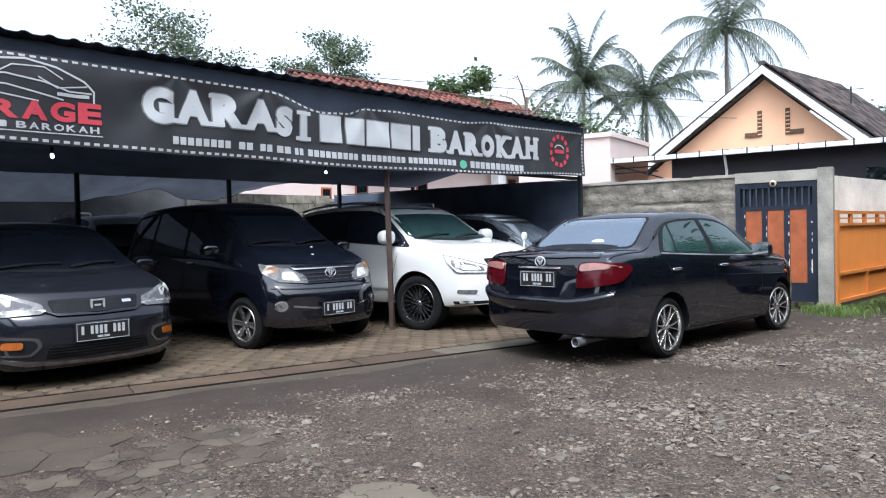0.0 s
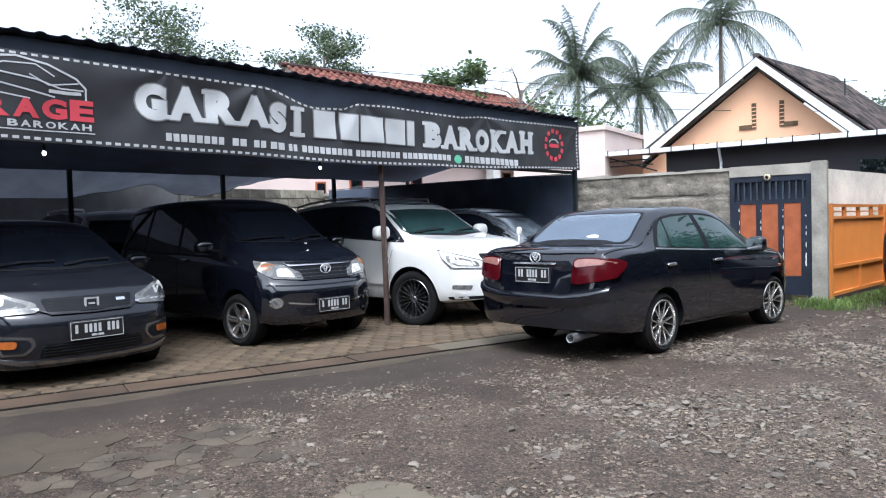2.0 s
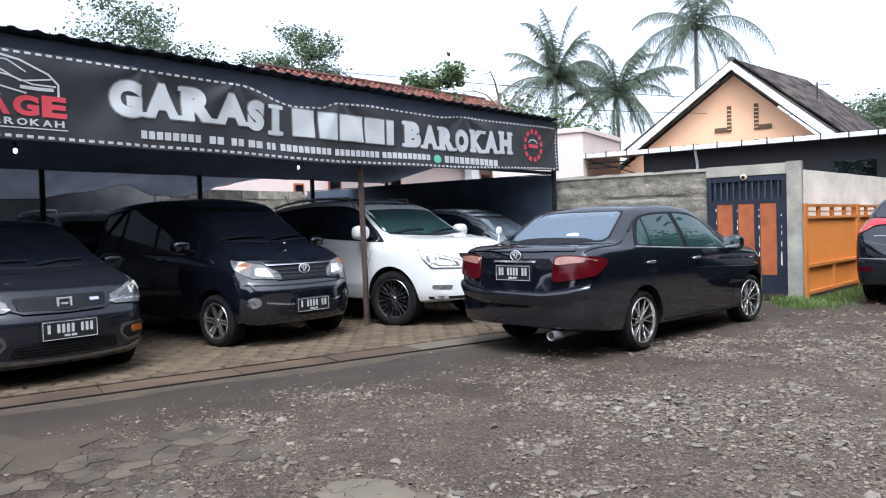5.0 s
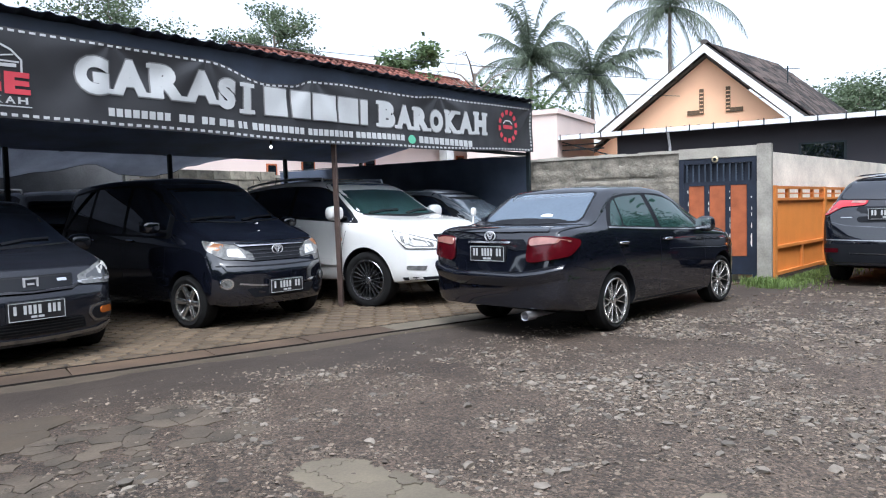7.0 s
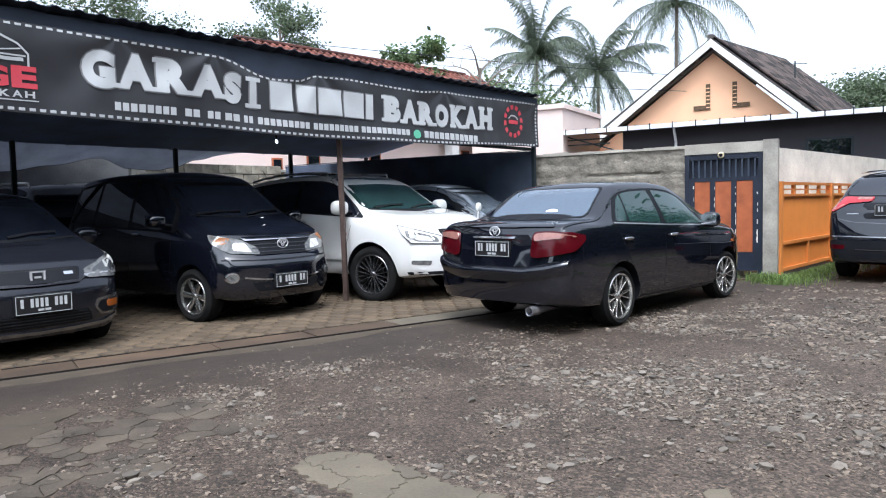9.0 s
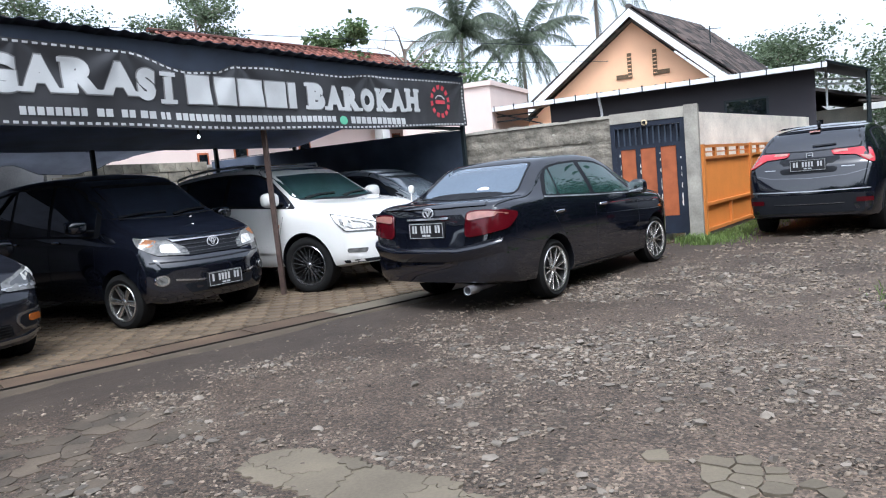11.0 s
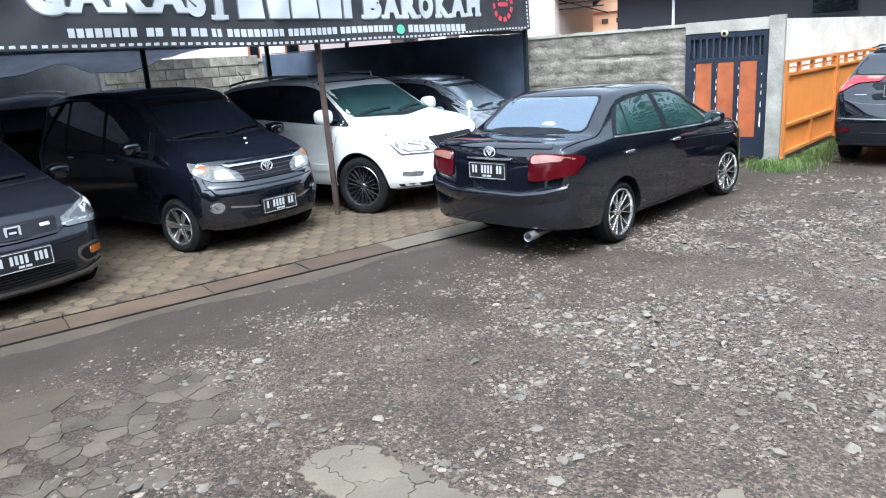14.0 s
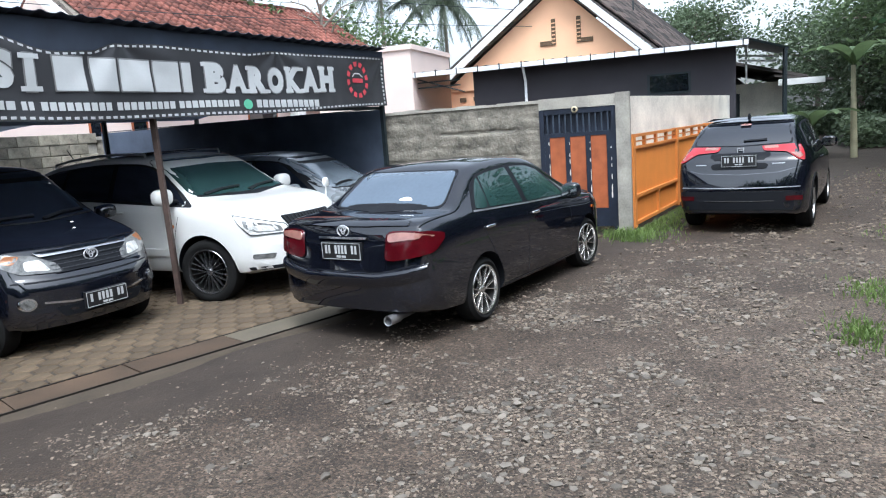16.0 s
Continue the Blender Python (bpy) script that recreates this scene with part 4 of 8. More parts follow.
                for nm, me in (("tyre", tyrem), ("rim", rimm)):
                    if not me.materials:
                        me.materials.append(RUBBER if nm == "tyre" else mat)
                        if nm == "rim":
                            me.materials.append(BARREL)
                    o = new(nm, me)
                    o.parent = w


def wheel_meshes(R, rr, wd, spokes, style):
    """Hub, tyre and rim; the outer face looks to -y."""
    h = wd / 2
    out = []
    bm = bmesh.new()
    lathe(bm, [(0.001, -h + 0.05), (0.03, -h + 0.05), (0.034, -h + 0.075), (0.13, -h + 0.085), (0.135, -h + 0.10), (0.001, -h + 0.10)], 24)
    bmesh.ops.recalc_face_normals(bm, faces=bm.faces)
    out.append((bm, "wheel"))
    bm = bmesh.new()
    lathe(bm, [(rr, -h + 0.012), (rr + 0.012, -h), (rr + (R - rr) * 0.45, -h - 0.008), (R - 0.025, -h + 0.004), (R - 0.006, -h + 0.02), (R, -h + 0.05), (R, 0), (R, h - 0.05), (R - 0.006, h - 0.02), (R - 0.03, h), (rr, h - 0.01), (rr - 0.02, h - 0.04)], 56)
    bmesh.ops.recalc_face_normals(bm, faces=bm.faces)
    out.append((bm, "tyre"))
    bm = bmesh.new()
    lathe(bm, [(rr - 0.016, -h + 0.022), (rr - 0.035, -h + 0.07), (rr - 0.045, h - 0.02), (rr - 0.02, h - 0.01)], 48)
    for f in bm.faces:
        f.material_index = 1
    lathe(bm, [(rr + 0.006, -h + 0.004), (rr, -h - 0.002), (rr - 0.012, -h + 0.002), (rr - 0.017, -h + 0.024)], 48)
    lathe(bm, [(0.001, -h + 0.018), (0.028, -h + 0.018), (0.036, -h + 0.026), (0.045, -h + 0.03), (0.055, -h + 0.06)], 20)
    for i in range(spokes):
        a = 2 * math.pi * i / spokes
        lanes = ((0, 0.0),) if style == "spoke" else ((-1, 0.10), (1, 0.10))
        if style == "fork":
            lanes = ((-1, 0.22), (1, 0.22))
        for sg, spread in lanes:
            w0, w1 = (0.022, 0.015) if style == "spoke" else (0.017, 0.014) if style == "fork" else (0.013, 0.010)
            if style == "wide":
                lanes, w0, w1 = ((0, 0),), 0.05, 0.07
            if style == "mesh":
                spread = 0.16
            a0, a1 = a + sg * 0.02, a + sg * spread
            p0 = Vector((0.04 * math.cos(a0), -h + 0.028, 0.04 * math.sin(a0)))
            p1 = Vector(((rr - 0.012) * math.cos(a1), -h + 0.014, (rr - 0.012) * math.sin(a1)))
            d = (p1 - p0).normalized()
            nrm = Vector((-d.z, 0, d.x))
            vs = []
            for p, w, t in ((p0, w0, 0.03), (p1, w1, 0.03)):
                for sx, dy in ((-1, 0.004), (-0.6, -0.004), (0.6, -0.004), (1, 0.004), (1, t), (-1, t)):
                    vs.append(bm.verts.new(p + nrm * sx * w / 2 + Vector((0, dy, 0))))
            for k in range(6):
                j = (k + 1) % 6
                bm.faces.new((vs[k], vs[j], vs[6 + j], vs[6 + k]))
            if style == "wide":
                break
    bmesh.ops.recalc_face_normals(bm, faces=bm.faces)
    out.append((bm, "rim"))
    res = []
    for bm, nm in out:
        me = bpy.data.meshes.new(nm)
        bm.to_mesh(me)
        bm.free()
        me.polygons.foreach_set("use_smooth", [True] * len(me.polygons))
        me.set_sharp_from_angle(angle=radians(35))
        if nm == "wheel":
            me.materials.append(DARK_ALLOY)
        res.append(me)
    return res


def saloon_spec():
    return dict(L=4.285, W=0.848, paint=BLACK_PAINT, tyre=0.295, rim=0.224, axles=(0.985, 3.485), inset=0.03,
        top=[(0, 0.62), (0.025, 0.78), (0.05, 0.94), (0.085, 1.005), (0.14, 1.03), (0.3, 1.05), (0.60, 1.062), (0.69, 1.085), (0.80, 1.16), (1.08, 1.355), (1.22, 1.42), (1.5, 1.45), (1.9, 1.46), (2.25, 1.44), (2.45, 1.39), (2.85, 1.19), (3.2, 1.005), (3.3, 0.97), (3.7, 0.91), (4.0, 0.82), (4.17, 0.70), (4.285, 0.55)],
        belt=[(0, 0.95), (0.5, 1.005), (1.0, 1.01), (2.0, 0.965), (2.9, 0.925), (3.3, 0.89), (4.285, 0.80)], low=[(0, 0.30), (0.3, 0.24), (0.9, 0.21), (3.9, 0.19), (4.285, 0.22)],
        plan=[(0, 0.80), (0.35, 0.838), (1.0, 0.848), (2.1, 0.848), (3.4, 0.845), (3.9, 0.81), (4.285, 0.74)], bow=(0.34, 0.12))


def mpv_spec():
    return dict(L=4.12, W=0.815, paint=BLACK_PAINT, tyre=0.30, rim=0.20, axles=(0.765, 3.42), inset=0.02,
        top=[(0, 0.62), (0.03, 0.85), (0.07, 1.15), (0.16, 1.48), (0.28, 1.65), (0.6, 1.71), (1.5, 1.735), (2.2, 1.715), (2.55, 1.64), (2.9, 1.43), (3.22, 1.20), (3.36, 1.135), (3.7, 1.035), (3.88, 0.955), (3.97, 0.86), (4.03, 0.74), (4.08, 0.70), (4.12, 0.62)],
        belt=[(0, 1.02), (1.5, 1.02), (2.8, 0.99), (3.4, 0.95), (4.12, 0.84)], low=[(0, 0.30), (0.3, 0.26), (3.7, 0.25), (4.12, 0.27)],
        plan=[(0, 0.76), (0.35, 0.81), (1.0, 0.815), (2.1, 0.815), (3.2, 0.815), (3.8, 0.79), (4.12, 0.74)], bow=(0.30, 0.10))


def suv_spec():
    return dict(L=4.73, W=0.922, paint=WHITE_PAINT, tyre=0.362, rim=0.255, axles=(1.085, 3.80), inset=0.02, wide=0.235, gap=0.06,
        top=[(0, 0.66), (0.04, 0.90), (0.12, 1.10), (0.22, 1.19), (0.55, 1.45), (0.85, 1.60), (1.3, 1.68), (2.1, 1.72), (2.7, 1.70), (3.0, 1.625), (3.35, 1.40), (3.66, 1.20), (3.8, 1.165), (4.2, 1.11), (4.42, 1.045), (4.55, 0.96), (4.64, 0.83), (4.69, 0.74), (4.73, 0.64)],
        belt=[(0, 1.12), (1.5, 1.18), (3.0, 1.12), (3.9, 1.03), (4.73, 0.90)], low=[(0, 0.36), (0.3, 0.32), (4.3, 0.32), (4.73, 0.36)],
        plan=[(0, 0.84), (0.4, 0.91), (1.0, 0.922), (2.3, 0.922), (3.6, 0.922), (4.3, 0.87), (4.73, 0.78)], bow=(0.40, 0.14))


def hatch_spec():
    return dict(L=3.61, W=0.84, paint=GREY_PAINT, tyre=0.285, rim=0.19, axles=(0.53, 2.875), inset=0.02,
        top=[(0, 0.60), (0.03, 0.82), (0.08, 1.05), (0.2, 1.30), (0.45, 1.42), (0.8, 1.465), (1.4, 1.485), (1.9, 1.46), (2.15, 1.39), (2.5, 1.20), (2.78, 1.03), (2.88, 0.99), (3.2, 0.92), (3.36, 0.86), (3.46, 0.78), (3.52, 0.68), (3.58, 0.63), (3.61, 0.56)],
        belt=[(0, 0.98), (1.2, 0.95), (2.6, 0.90), (3.61, 0.78)], low=[(0, 0.26), (0.3, 0.20), (3.2, 0.18), (3.61, 0.20)],
        plan=[(0, 0.78), (0.3, 0.83), (1.0, 0.84), (1.8, 0.84), (2.8, 0.84), (3.3, 0.80), (3.61, 0.74)], bow=(0.28, 0.10))


def crossover_spec():
    return dict(L=4.295, W=0.885, paint=BLACK_PAINT, tyre=0.335, rim=0.215, axles=(0.87, 3.48), inset=0.02, wide=0.215, gap=0.05,
        top=[(0, 0.62), (0.03, 0.80), (0.09, 1.02), (0.18, 1.10), (0.45, 1.36), (0.70, 1.50), (1.0, 1.56), (1.7, 1.605), (2.35, 1.57), (2.65, 1.48), (3.0, 1.27), (3.3, 1.09), (3.42, 1.05), (3.8, 0.99), (4.05, 0.88), (4.2, 0.74), (4.295, 0.60)],
        belt=[(0, 1.02), (1.0, 1.05), (3.0, 0.98), (4.295, 0.84)], low=[(0, 0.30), (0.3, 0.24), (3.9, 0.23), (4.295, 0.27)],
        plan=[(0, 0.80), (0.35, 0.865), (1.0, 0.885), (2.1, 0.885), (3.4, 0.88), (3.9, 0.84), (4.295, 0.76)], bow=(0.34, 0.12))



def estate_spec():
    return dict(L=4.35, W=0.84, paint=SILVER_PAINT, tyre=0.31, rim=0.20, axles=(0.85, 3.5), inset=0.02,
        top=[(0, 0.62), (0.03, 0.85), (0.08, 1.1), (0.2, 1.38), (0.5, 1.52), (1.0, 1.57), (1.8, 1.60), (2.35, 1.575), (2.65, 1.49), (3.1, 1.22), (3.42, 1.03), (3.52, 1.0), (3.9, 0.94), (4.15, 0.85), (4.25, 0.73), (4.35, 0.60)],
        belt=[(0, 0.98), (1.5, 0.98), (3.0, 0.94), (4.35, 0.82)], low=[(0, 0.30), (0.3, 0.24), (3.9, 0.23), (4.35, 0.27)],
        plan=[(0, 0.78), (0.35, 0.83), (1.0, 0.84), (2.1, 0.84), (3.4, 0.84), (4.0, 0.80), (4.35, 0.74)], bow=(0.32, 0.10))


LAMP_CLEAR = material("clear_lamp_lens", (0.17, 0.17, 0.165), 0.12, 0.3, 0.75, 16, 90, 0.4, 0.3, 0.006)
LAMP_BRIGHT = material("bright_lamp_reflector", (0.62, 0.61, 0.58), 0.25, 0.2, 0.5, 22, 120, 0.8, 0.4, 0.01)
BRIGHT_ALLOY = material("polished_alloy", (0.55, 0.54, 0.52), 0.22, 0.9, 0.12, 6, 120, 0)
MID_ALLOY = material("machined_dark_alloy", (0.24, 0.24, 0.25), 0.25, 0.9, 0.25, 6, 120, 0)
# the estate's windscreen: the sky's pale reflection put into the glass colour
PALE_SCREEN = material("sky_pale_windscreen", (0.16, 0.19, 0.22), 0.12, 0.0, 0.35, 1.2, 30, 0, 0.6)
LAMP_DARK = material("smoked_lamp_lens", (0.05, 0.052, 0.055), 0.06, 0.0, 0.3, 14, 90, 0, 1.0)
LAMP_RED = material("red_lamp_lens", (0.065, 0.003, 0.006), 0.08, 0.0, 0.3, 12, 120, 0.1, 0.0, 0.004, spec=0.4)
EMBLEM = material("bright_emblem", (0.62, 0.62, 0.64), 0.2, 0.35, 0.1, 20, 90, 0)
LAMP_HOT = material("bright_red_lamp_lens", (0.42, 0.02, 0.03), 0.10, 0.0, 0.3, 12, 120, 0.1, 0.6, 0.004)
LAMP_PINK = material("clear_red_lamp_lens", (0.36, 0.17, 0.14), 0.10, 0.1, 0.2, 14, 90, 0.1, 1.0, 0.004)
AMBER = material("amber_lamp_lens", (0.42, 0.11, 0.014), 0.12, 0.0, 0.2, 20, 90, 0.1, 1.0, 0.004)
PLATE = material("black_number_plate", (0.014, 0.014, 0.015), 0.4, 0, 0.2, 10, 100, 0)
SATIN = material("satin_silver_trim", (0.5, 0.5, 0.52), 0.3, 0.8, 0.1, 5, 80, 0)
GREY_PLASTIC = material("grey_plastic", (0.02, 0.02, 0.021), 0.6, 0, 0.2, 8, 300, 0.1, spec=0.2)

GREEN_GLASS = material("green_tinted_glass", (0.020, 0.045, 0.042), 0.02, 0.0, 0.3, 1.5, 30, 0)
GREEN_GLASS.node_tree.nodes["Principled BSDF"].inputs["IOR"].default_value = 1.55


def torus(bm, m, R, r, seg=28, sides=8, sx=1.0):
    rings = []
    for i in range(seg):
        a = 2 * math.pi * i / seg
        row = []
        for j in range(sides):
            b = 2 * math.pi * j / sides
            row.append(bm.verts.new(m @ Vector(((R * sx + r * math.cos(b)) * math.cos(a), (R + r * math.cos(b)) * math.sin(a), r * math.sin(b)))))
        rings.append(row)
    for i in range(seg):
        p, q = rings[i], rings[(i + 1) % seg]
        for j in range(sides):
            k = (j + 1) % sides
            bm.faces.new((p[j], q[j], q[k], p[k]))
    return bm


def facing(car, yaw, u, z, out=0.0):
    """A pose on the skin: x to the viewer's right, y up, z outwards (level)."""
    p, _ = car.hit(yaw, u, z)
    a = radians(yaw)
    D = Vector((math.cos(a), math.sin(a), 0))
    X = Vector((-math.sin(a), math.cos(a), 0))
    m = Matrix((X, Vector((0, 0, 1)), D)).transposed().to_4x4()
    m.translation = p + D * out
    return m


def lens(car, name, yaw, pts, mat, **kw):
    """The same panel on both sides, its outline given by points (x, y, z) near the car's left flank."""
    a = radians(yaw)
    c = car.spec["L"] / 2
    poly = [(-math.sin(a) * (x - c) + math.cos(a) * y, z) for x, y, z in pts]
    return car.twin(name, yaw, rounded(poly, kw.pop("r", 0.025), 3), mat, **kw)


def number_plate(car, yaw, z, groups, w=0.43, h=0.15, u=0.0, out=0.02):
    m = facing(car, yaw, u, z, out)
    bm = bmesh.new()
    box(bm, -w / 2, w / 2, -h / 2, h / 2, -0.03, 0.004, m)
    pl = car.add("number_plate", bm, PLATE, label="black number plate with white edge and plain bars", smooth=None)
    bm = bmesh.new()
    e = 0.005
    for x0, x1, y0, y1 in ((-w / 2 + e, w / 2 - e, h / 2 - 2 * e, h / 2 - e), (-w / 2 + e, w / 2 - e, -h / 2 + e, -h / 2 + 2 * e), (-w / 2 + e, -w / 2 + 2 * e, -h / 2 + e, h / 2 - e), (w / 2 - 2 * e, w / 2 - e, -h / 2 + e, h / 2 - e)):
        box(bm, x0, x1, y0, y1, 0.004, 0.006, m)
    car.add("plate_edge", bm, PRINT_WHITE, pl, smooth=None)
    n = sum(groups) + (len(groups) - 1)
    step = (w - 0.07) / n
    x = -w / 2 + 0.035
    for g in groups:
        for k in range(g):
            car.add("plate_bar", box(bmesh.new(), x + step * 0.2, x + step * 0.8, -0.022, 0.05, 0.004, 0.007, m), PRINT_WHITE, pl, smooth=None)
            x += step
        x += step
    for x0 in (-0.05, 0.005):
        car.add("plate_bar", box(bmesh.new(), x0, x0 + 0.045, -0.055, -0.037, 0.004, 0.007, m), PRINT_WHITE, pl, smooth=None)


def emblem(car, yaw, z, R, shape="rings", u=0.0, out=0.012, mat=None):
    m = facing(car, yaw, u, z, out)
    bm = bmesh.new()
    if shape == "rings":
        torus(bm, m, R, R * 0.14, 28, 6, 1.4)
        torus(bm, m, R * 0.62, R * 0.12, 20, 6, 0.6)
        torus(bm, m @ pose(0, R * 0.35, 0), R * 0.45, R * 0.12, 20, 6, 1.7)
    else:
        box(bm, -R * 1.15, -R * 0.85, -R, R, -0.01, 0.008, m)
        box(bm, R * 0.85, R * 1.15, -R, R, -0.01, 0.008, m)
        box(bm, -R * 0.85, R * 0.85, R * 0.75, R, -0.01, 0.006, m)
        box(bm, -R * 0.85, R * 0.85, -R, -R * 0.75, -0.01, 0.006, m)
        box(bm, -R * 0.5, R * 0.5, -R * 0.16, R * 0.16, -0.01, 0.008, m)
    car.add("emblem", bm, mat or EMBLEM, label="chrome emblem", smooth=40)


def door_mirror(car, x, y, z, mat, size=(0.075, 0.115, 0.085)):
    for s in (1, -1):
        bm = bmesh.new()
        blob(bm, (x, s * (y + size[1]), z), size, 18, 12, 2.8)
        h = car.add("door_mirror", bm, mat, smooth=60)
        bm = bmesh.new()
        bar(bm, (x + 0.02, s * (y - 0.06), z - 0.06), (x + 0.01, s * (y + 0.06), z - 0.05), 0.05, 0.04, 8)
        car.add("mirror_stem", bm, PLASTIC, h)
        bm = bmesh.new()
        box(bm, x - size[0] * 0.98, x - size[0] * 0.80, s * (y + size[1]) - 0.085, s * (y + size[1]) + 0.085, z - 0.06, z + 0.06)
        car.add("mirror_glass", bm, CHROME, h, smooth=None)


def handles(car, xs, z, mat):
    for x in xs:
        for yaw, u in ((-90, x - car.spec["L"] / 2), (90, -(x - car.spec["L"] / 2))):
            m = facing(car, yaw, u, z, 0.012)
            bm = bmesh.new()
            blob(bm, (0, 0, 0), (0.09, 0.016, 0.016), 14, 8, 2.5)
            bm.transform(m)
            car.add("door_handle", bm, mat, smooth=60)


def seams(car, paths, w=0.007):
    for p in paths:
        car.side("door_seam", strip(p, w), PLASTIC, lift=0.0015, deep=0, step=0.09)


def screens(car, front, rear, surround=0.02, rear_mat=None, front_mat=None):
    """Windscreen and rear window from (half width, z) below and above."""
    for nm, yaw, spec in (("windscreen", 0, front), ("rear_window", 180, rear)):
        if not spec:
            continue
        (w0, z0), (w1, z1), sag = spec
        s = surround
        out = rounded([(-w0 - s, z0 - s * 0.6), (0, z0 - s * 0.6 - sag), (w0 + s, z0 - s * 0.6), (w1 + s, z1 + s * 0.6), (-w1 - s, z1 + s * 0.6)], 0.06)
        inn = rounded([(-w0, z0), (0, z0 - sag), (w0, z0), (w1, z1), (-w1, z1)], 0.06)
        f = car.patch(nm + "_seal", yaw, out, PLASTIC, lift=0.002, deep=0.004)
        car.patch(nm, yaw, inn, (rear_mat if yaw else front_mat) or GLASS, lift=0.005, deep=0.004, parent=f, label="dark tinted glass")


def flank_windows(car, polys, trim, glass=None):
    def kept(poly):
        """Keeps an outline below the roof's edge."""
        out = []
        for a, b in zip(poly, poly[1:] + poly[:1]):
            a, b = Vector(a), Vector(b)
            k = max(1, int((b - a).length / 0.12))
            for i in range(k):
                q = a.lerp(b, i / k)
                out.append(Vector((q.x, min(q.y, curve_at(car.spec["top"], q.x) - 0.10 - edge))))
        return out
    edge = 0.0
    f = car.side("window_trim", kept(rounded(trim, 0.04)), PLASTIC, lift=0.0025, deep=0.004)
    edge = 0.025
    for p in polys:
        for frame_ob, ob in zip(f, car.side("side_window", kept(rounded(p, 0.035)), glass or GLASS, lift=0.006, deep=0.004)):
            ob.parent = frame_ob


def roof_rails(car, xs, y, mat):
    """A bent tube along each side of the roof, its ends turned down into it."""
    for s in (1, -1):
        line = [Vector((x, s * y, curve_at(car.spec["top"], x) + 0.012)) for x in xs]
        line = [line[0] - Vector((0.02, 0, 0.07))] + line + [line[-1] + Vector((0.02, 0, -0.07))]
        bm = bmesh.new()
        rings = [[bm.verts.new(p + Vector((0, 0.016 * math.cos(k * math.pi / 4), 0.016 * math.sin(k * math.pi / 4)))) for k in range(8)] for p in line]
        for u, v in zip(rings, rings[1:]):
            for k in range(8):
                bm.faces.new((u[k], u[(k + 1) % 8], v[(k + 1) % 8], v[k]))
        bm.faces.new(rings[0][::-1])
        bm.faces.new(rings[-1])
        bmesh.ops.recalc_face_normals(bm, faces=bm.faces)
        car.add("roof_rail", bm, mat, smooth=50)


def wipers(car, z, spans):
    for u0, u1, z0, z1 in spans:
        car.patch("wiper", 0, strip([(u0, z0), ((u0 + u1) / 2, (z0 + z1) / 2 + 0.012), (u1, z1)], 0.018), PLASTIC, lift=0.02, deep=0.015)


def slab(car, name, yaw, poly, mat, r=0.02, **kw):
    return car.patch(name, yaw, rounded(poly, r, 3), mat, **kw)


# the saloon's rear window, tinted with the blue of the sky it would reflect
SKY_GLASS = material("sky_blue_glass", (0.085, 0.115, 0.155), 0.03, 0.0, 0.15, 1.2, 30, 0)
SKY_GLASS.node_tree.nodes["Principled BSDF"].inputs["IOR"].default_value = 2.1


# black saloon on the road
c = Car(saloon_spec(), "saloon_car", pose(6.407, 2.869, 0, 0, 0, -14.2), "glossy black four-door saloon car parked on the gravel road")
c.wheels(6, BRIGHT_ALLOY, "fork", steer=-6)
screens(c, ((0.66, 1.01), (0.54, 1.39), 0.03), ((0.60, 1.088), (0.515, 1.365), 0.02), rear_mat=SKY_GLASS)
flank_windows(c, [[(0.93, 1.035), (1.10, 1.225), (1.20, 1.305), (1.135, 1.025)], [(1.165, 1.025), (1.235, 1.32), (1.40, 1.355), (1.80, 1.37), (1.83, 0.985)], [(1.93, 0.982), (1.90, 1.37), (2.24, 1.35), (2.48, 1.26), (2.84, 0.955)]],
              [(0.86, 1.015), (1.06, 1.245), (1.22, 1.345), (1.40, 1.385), (1.85, 1.40), (2.28, 1.375), (2.52, 1.275), (2.96, 0.93)], GREEN_GLASS)
seams(c, [[(1.87, 0.975), (1.87, 0.6), (1.86, 0.30)], [(2.95, 0.925), (2.96, 0.6), (2.94, 0.30)], [(0.90, 1.0), (1.02, 0.82), (1.22, 0.55), (1.36, 0.34)], [(0.02, 0.66), (0.25, 0.70), (0.60, 0.62)]])
handles(c, (1.10, 2.05), 0.86, CHROME)
c.side("belt_trim", strip([(0.88, 1.018), (1.9, 0.968), (2.93, 0.928)], 0.014), SATIN, lift=0.009, deep=0.006)
door_mirror(c, 2.77, 0.84, 0.995, BLACK_PAINT, (0.075, 0.10, 0.088))
lens(c, "tail_light", 135, [(0.08, 0.455, 0.955), (0.09, 0.60, 0.965), (0.14, 0.74, 0.96), (0.33, 0.83, 0.925), (0.33, 0.83, 0.885), (0.20, 0.82, 0.79), (0.07, 0.60, 0.735), (0.05, 0.43, 0.72)], LAMP_RED, lift=0.024, r=0.05, label="red tail light with clear upper band")
lens(c, "tail_light_band", 135, [(0.08, 0.475, 0.94), (0.09, 0.60, 0.952), (0.14, 0.72, 0.945), (0.24, 0.80, 0.915), (0.10, 0.70, 0.895), (0.07, 0.46, 0.875)], LAMP_PINK, lift=0.029, r=0.03)
slab(c, "plate_recess", 180, [(-0.44, 0.635), (0.44, 0.635), (0.43, 0.935), (-0.43, 0.935)], BLACK_PAINT, 0.04, lift=0.004)
slab(c, "plate_garnish", 180, [(-0.26, 0.893), (0.26, 0.893), (0.26, 0.912), (-0.26, 0.912)], CHROME, 0.008, lift=0.02)
slab(c, "bumper_seam", 180, strip([(-0.78, 0.71), (-0.46, 0.64), (0, 0.625), (0.46, 0.64), (0.78, 0.71)], 0.012), PLASTIC, 0.004, lift=0.003, deep=0)
bm = bmesh.new()
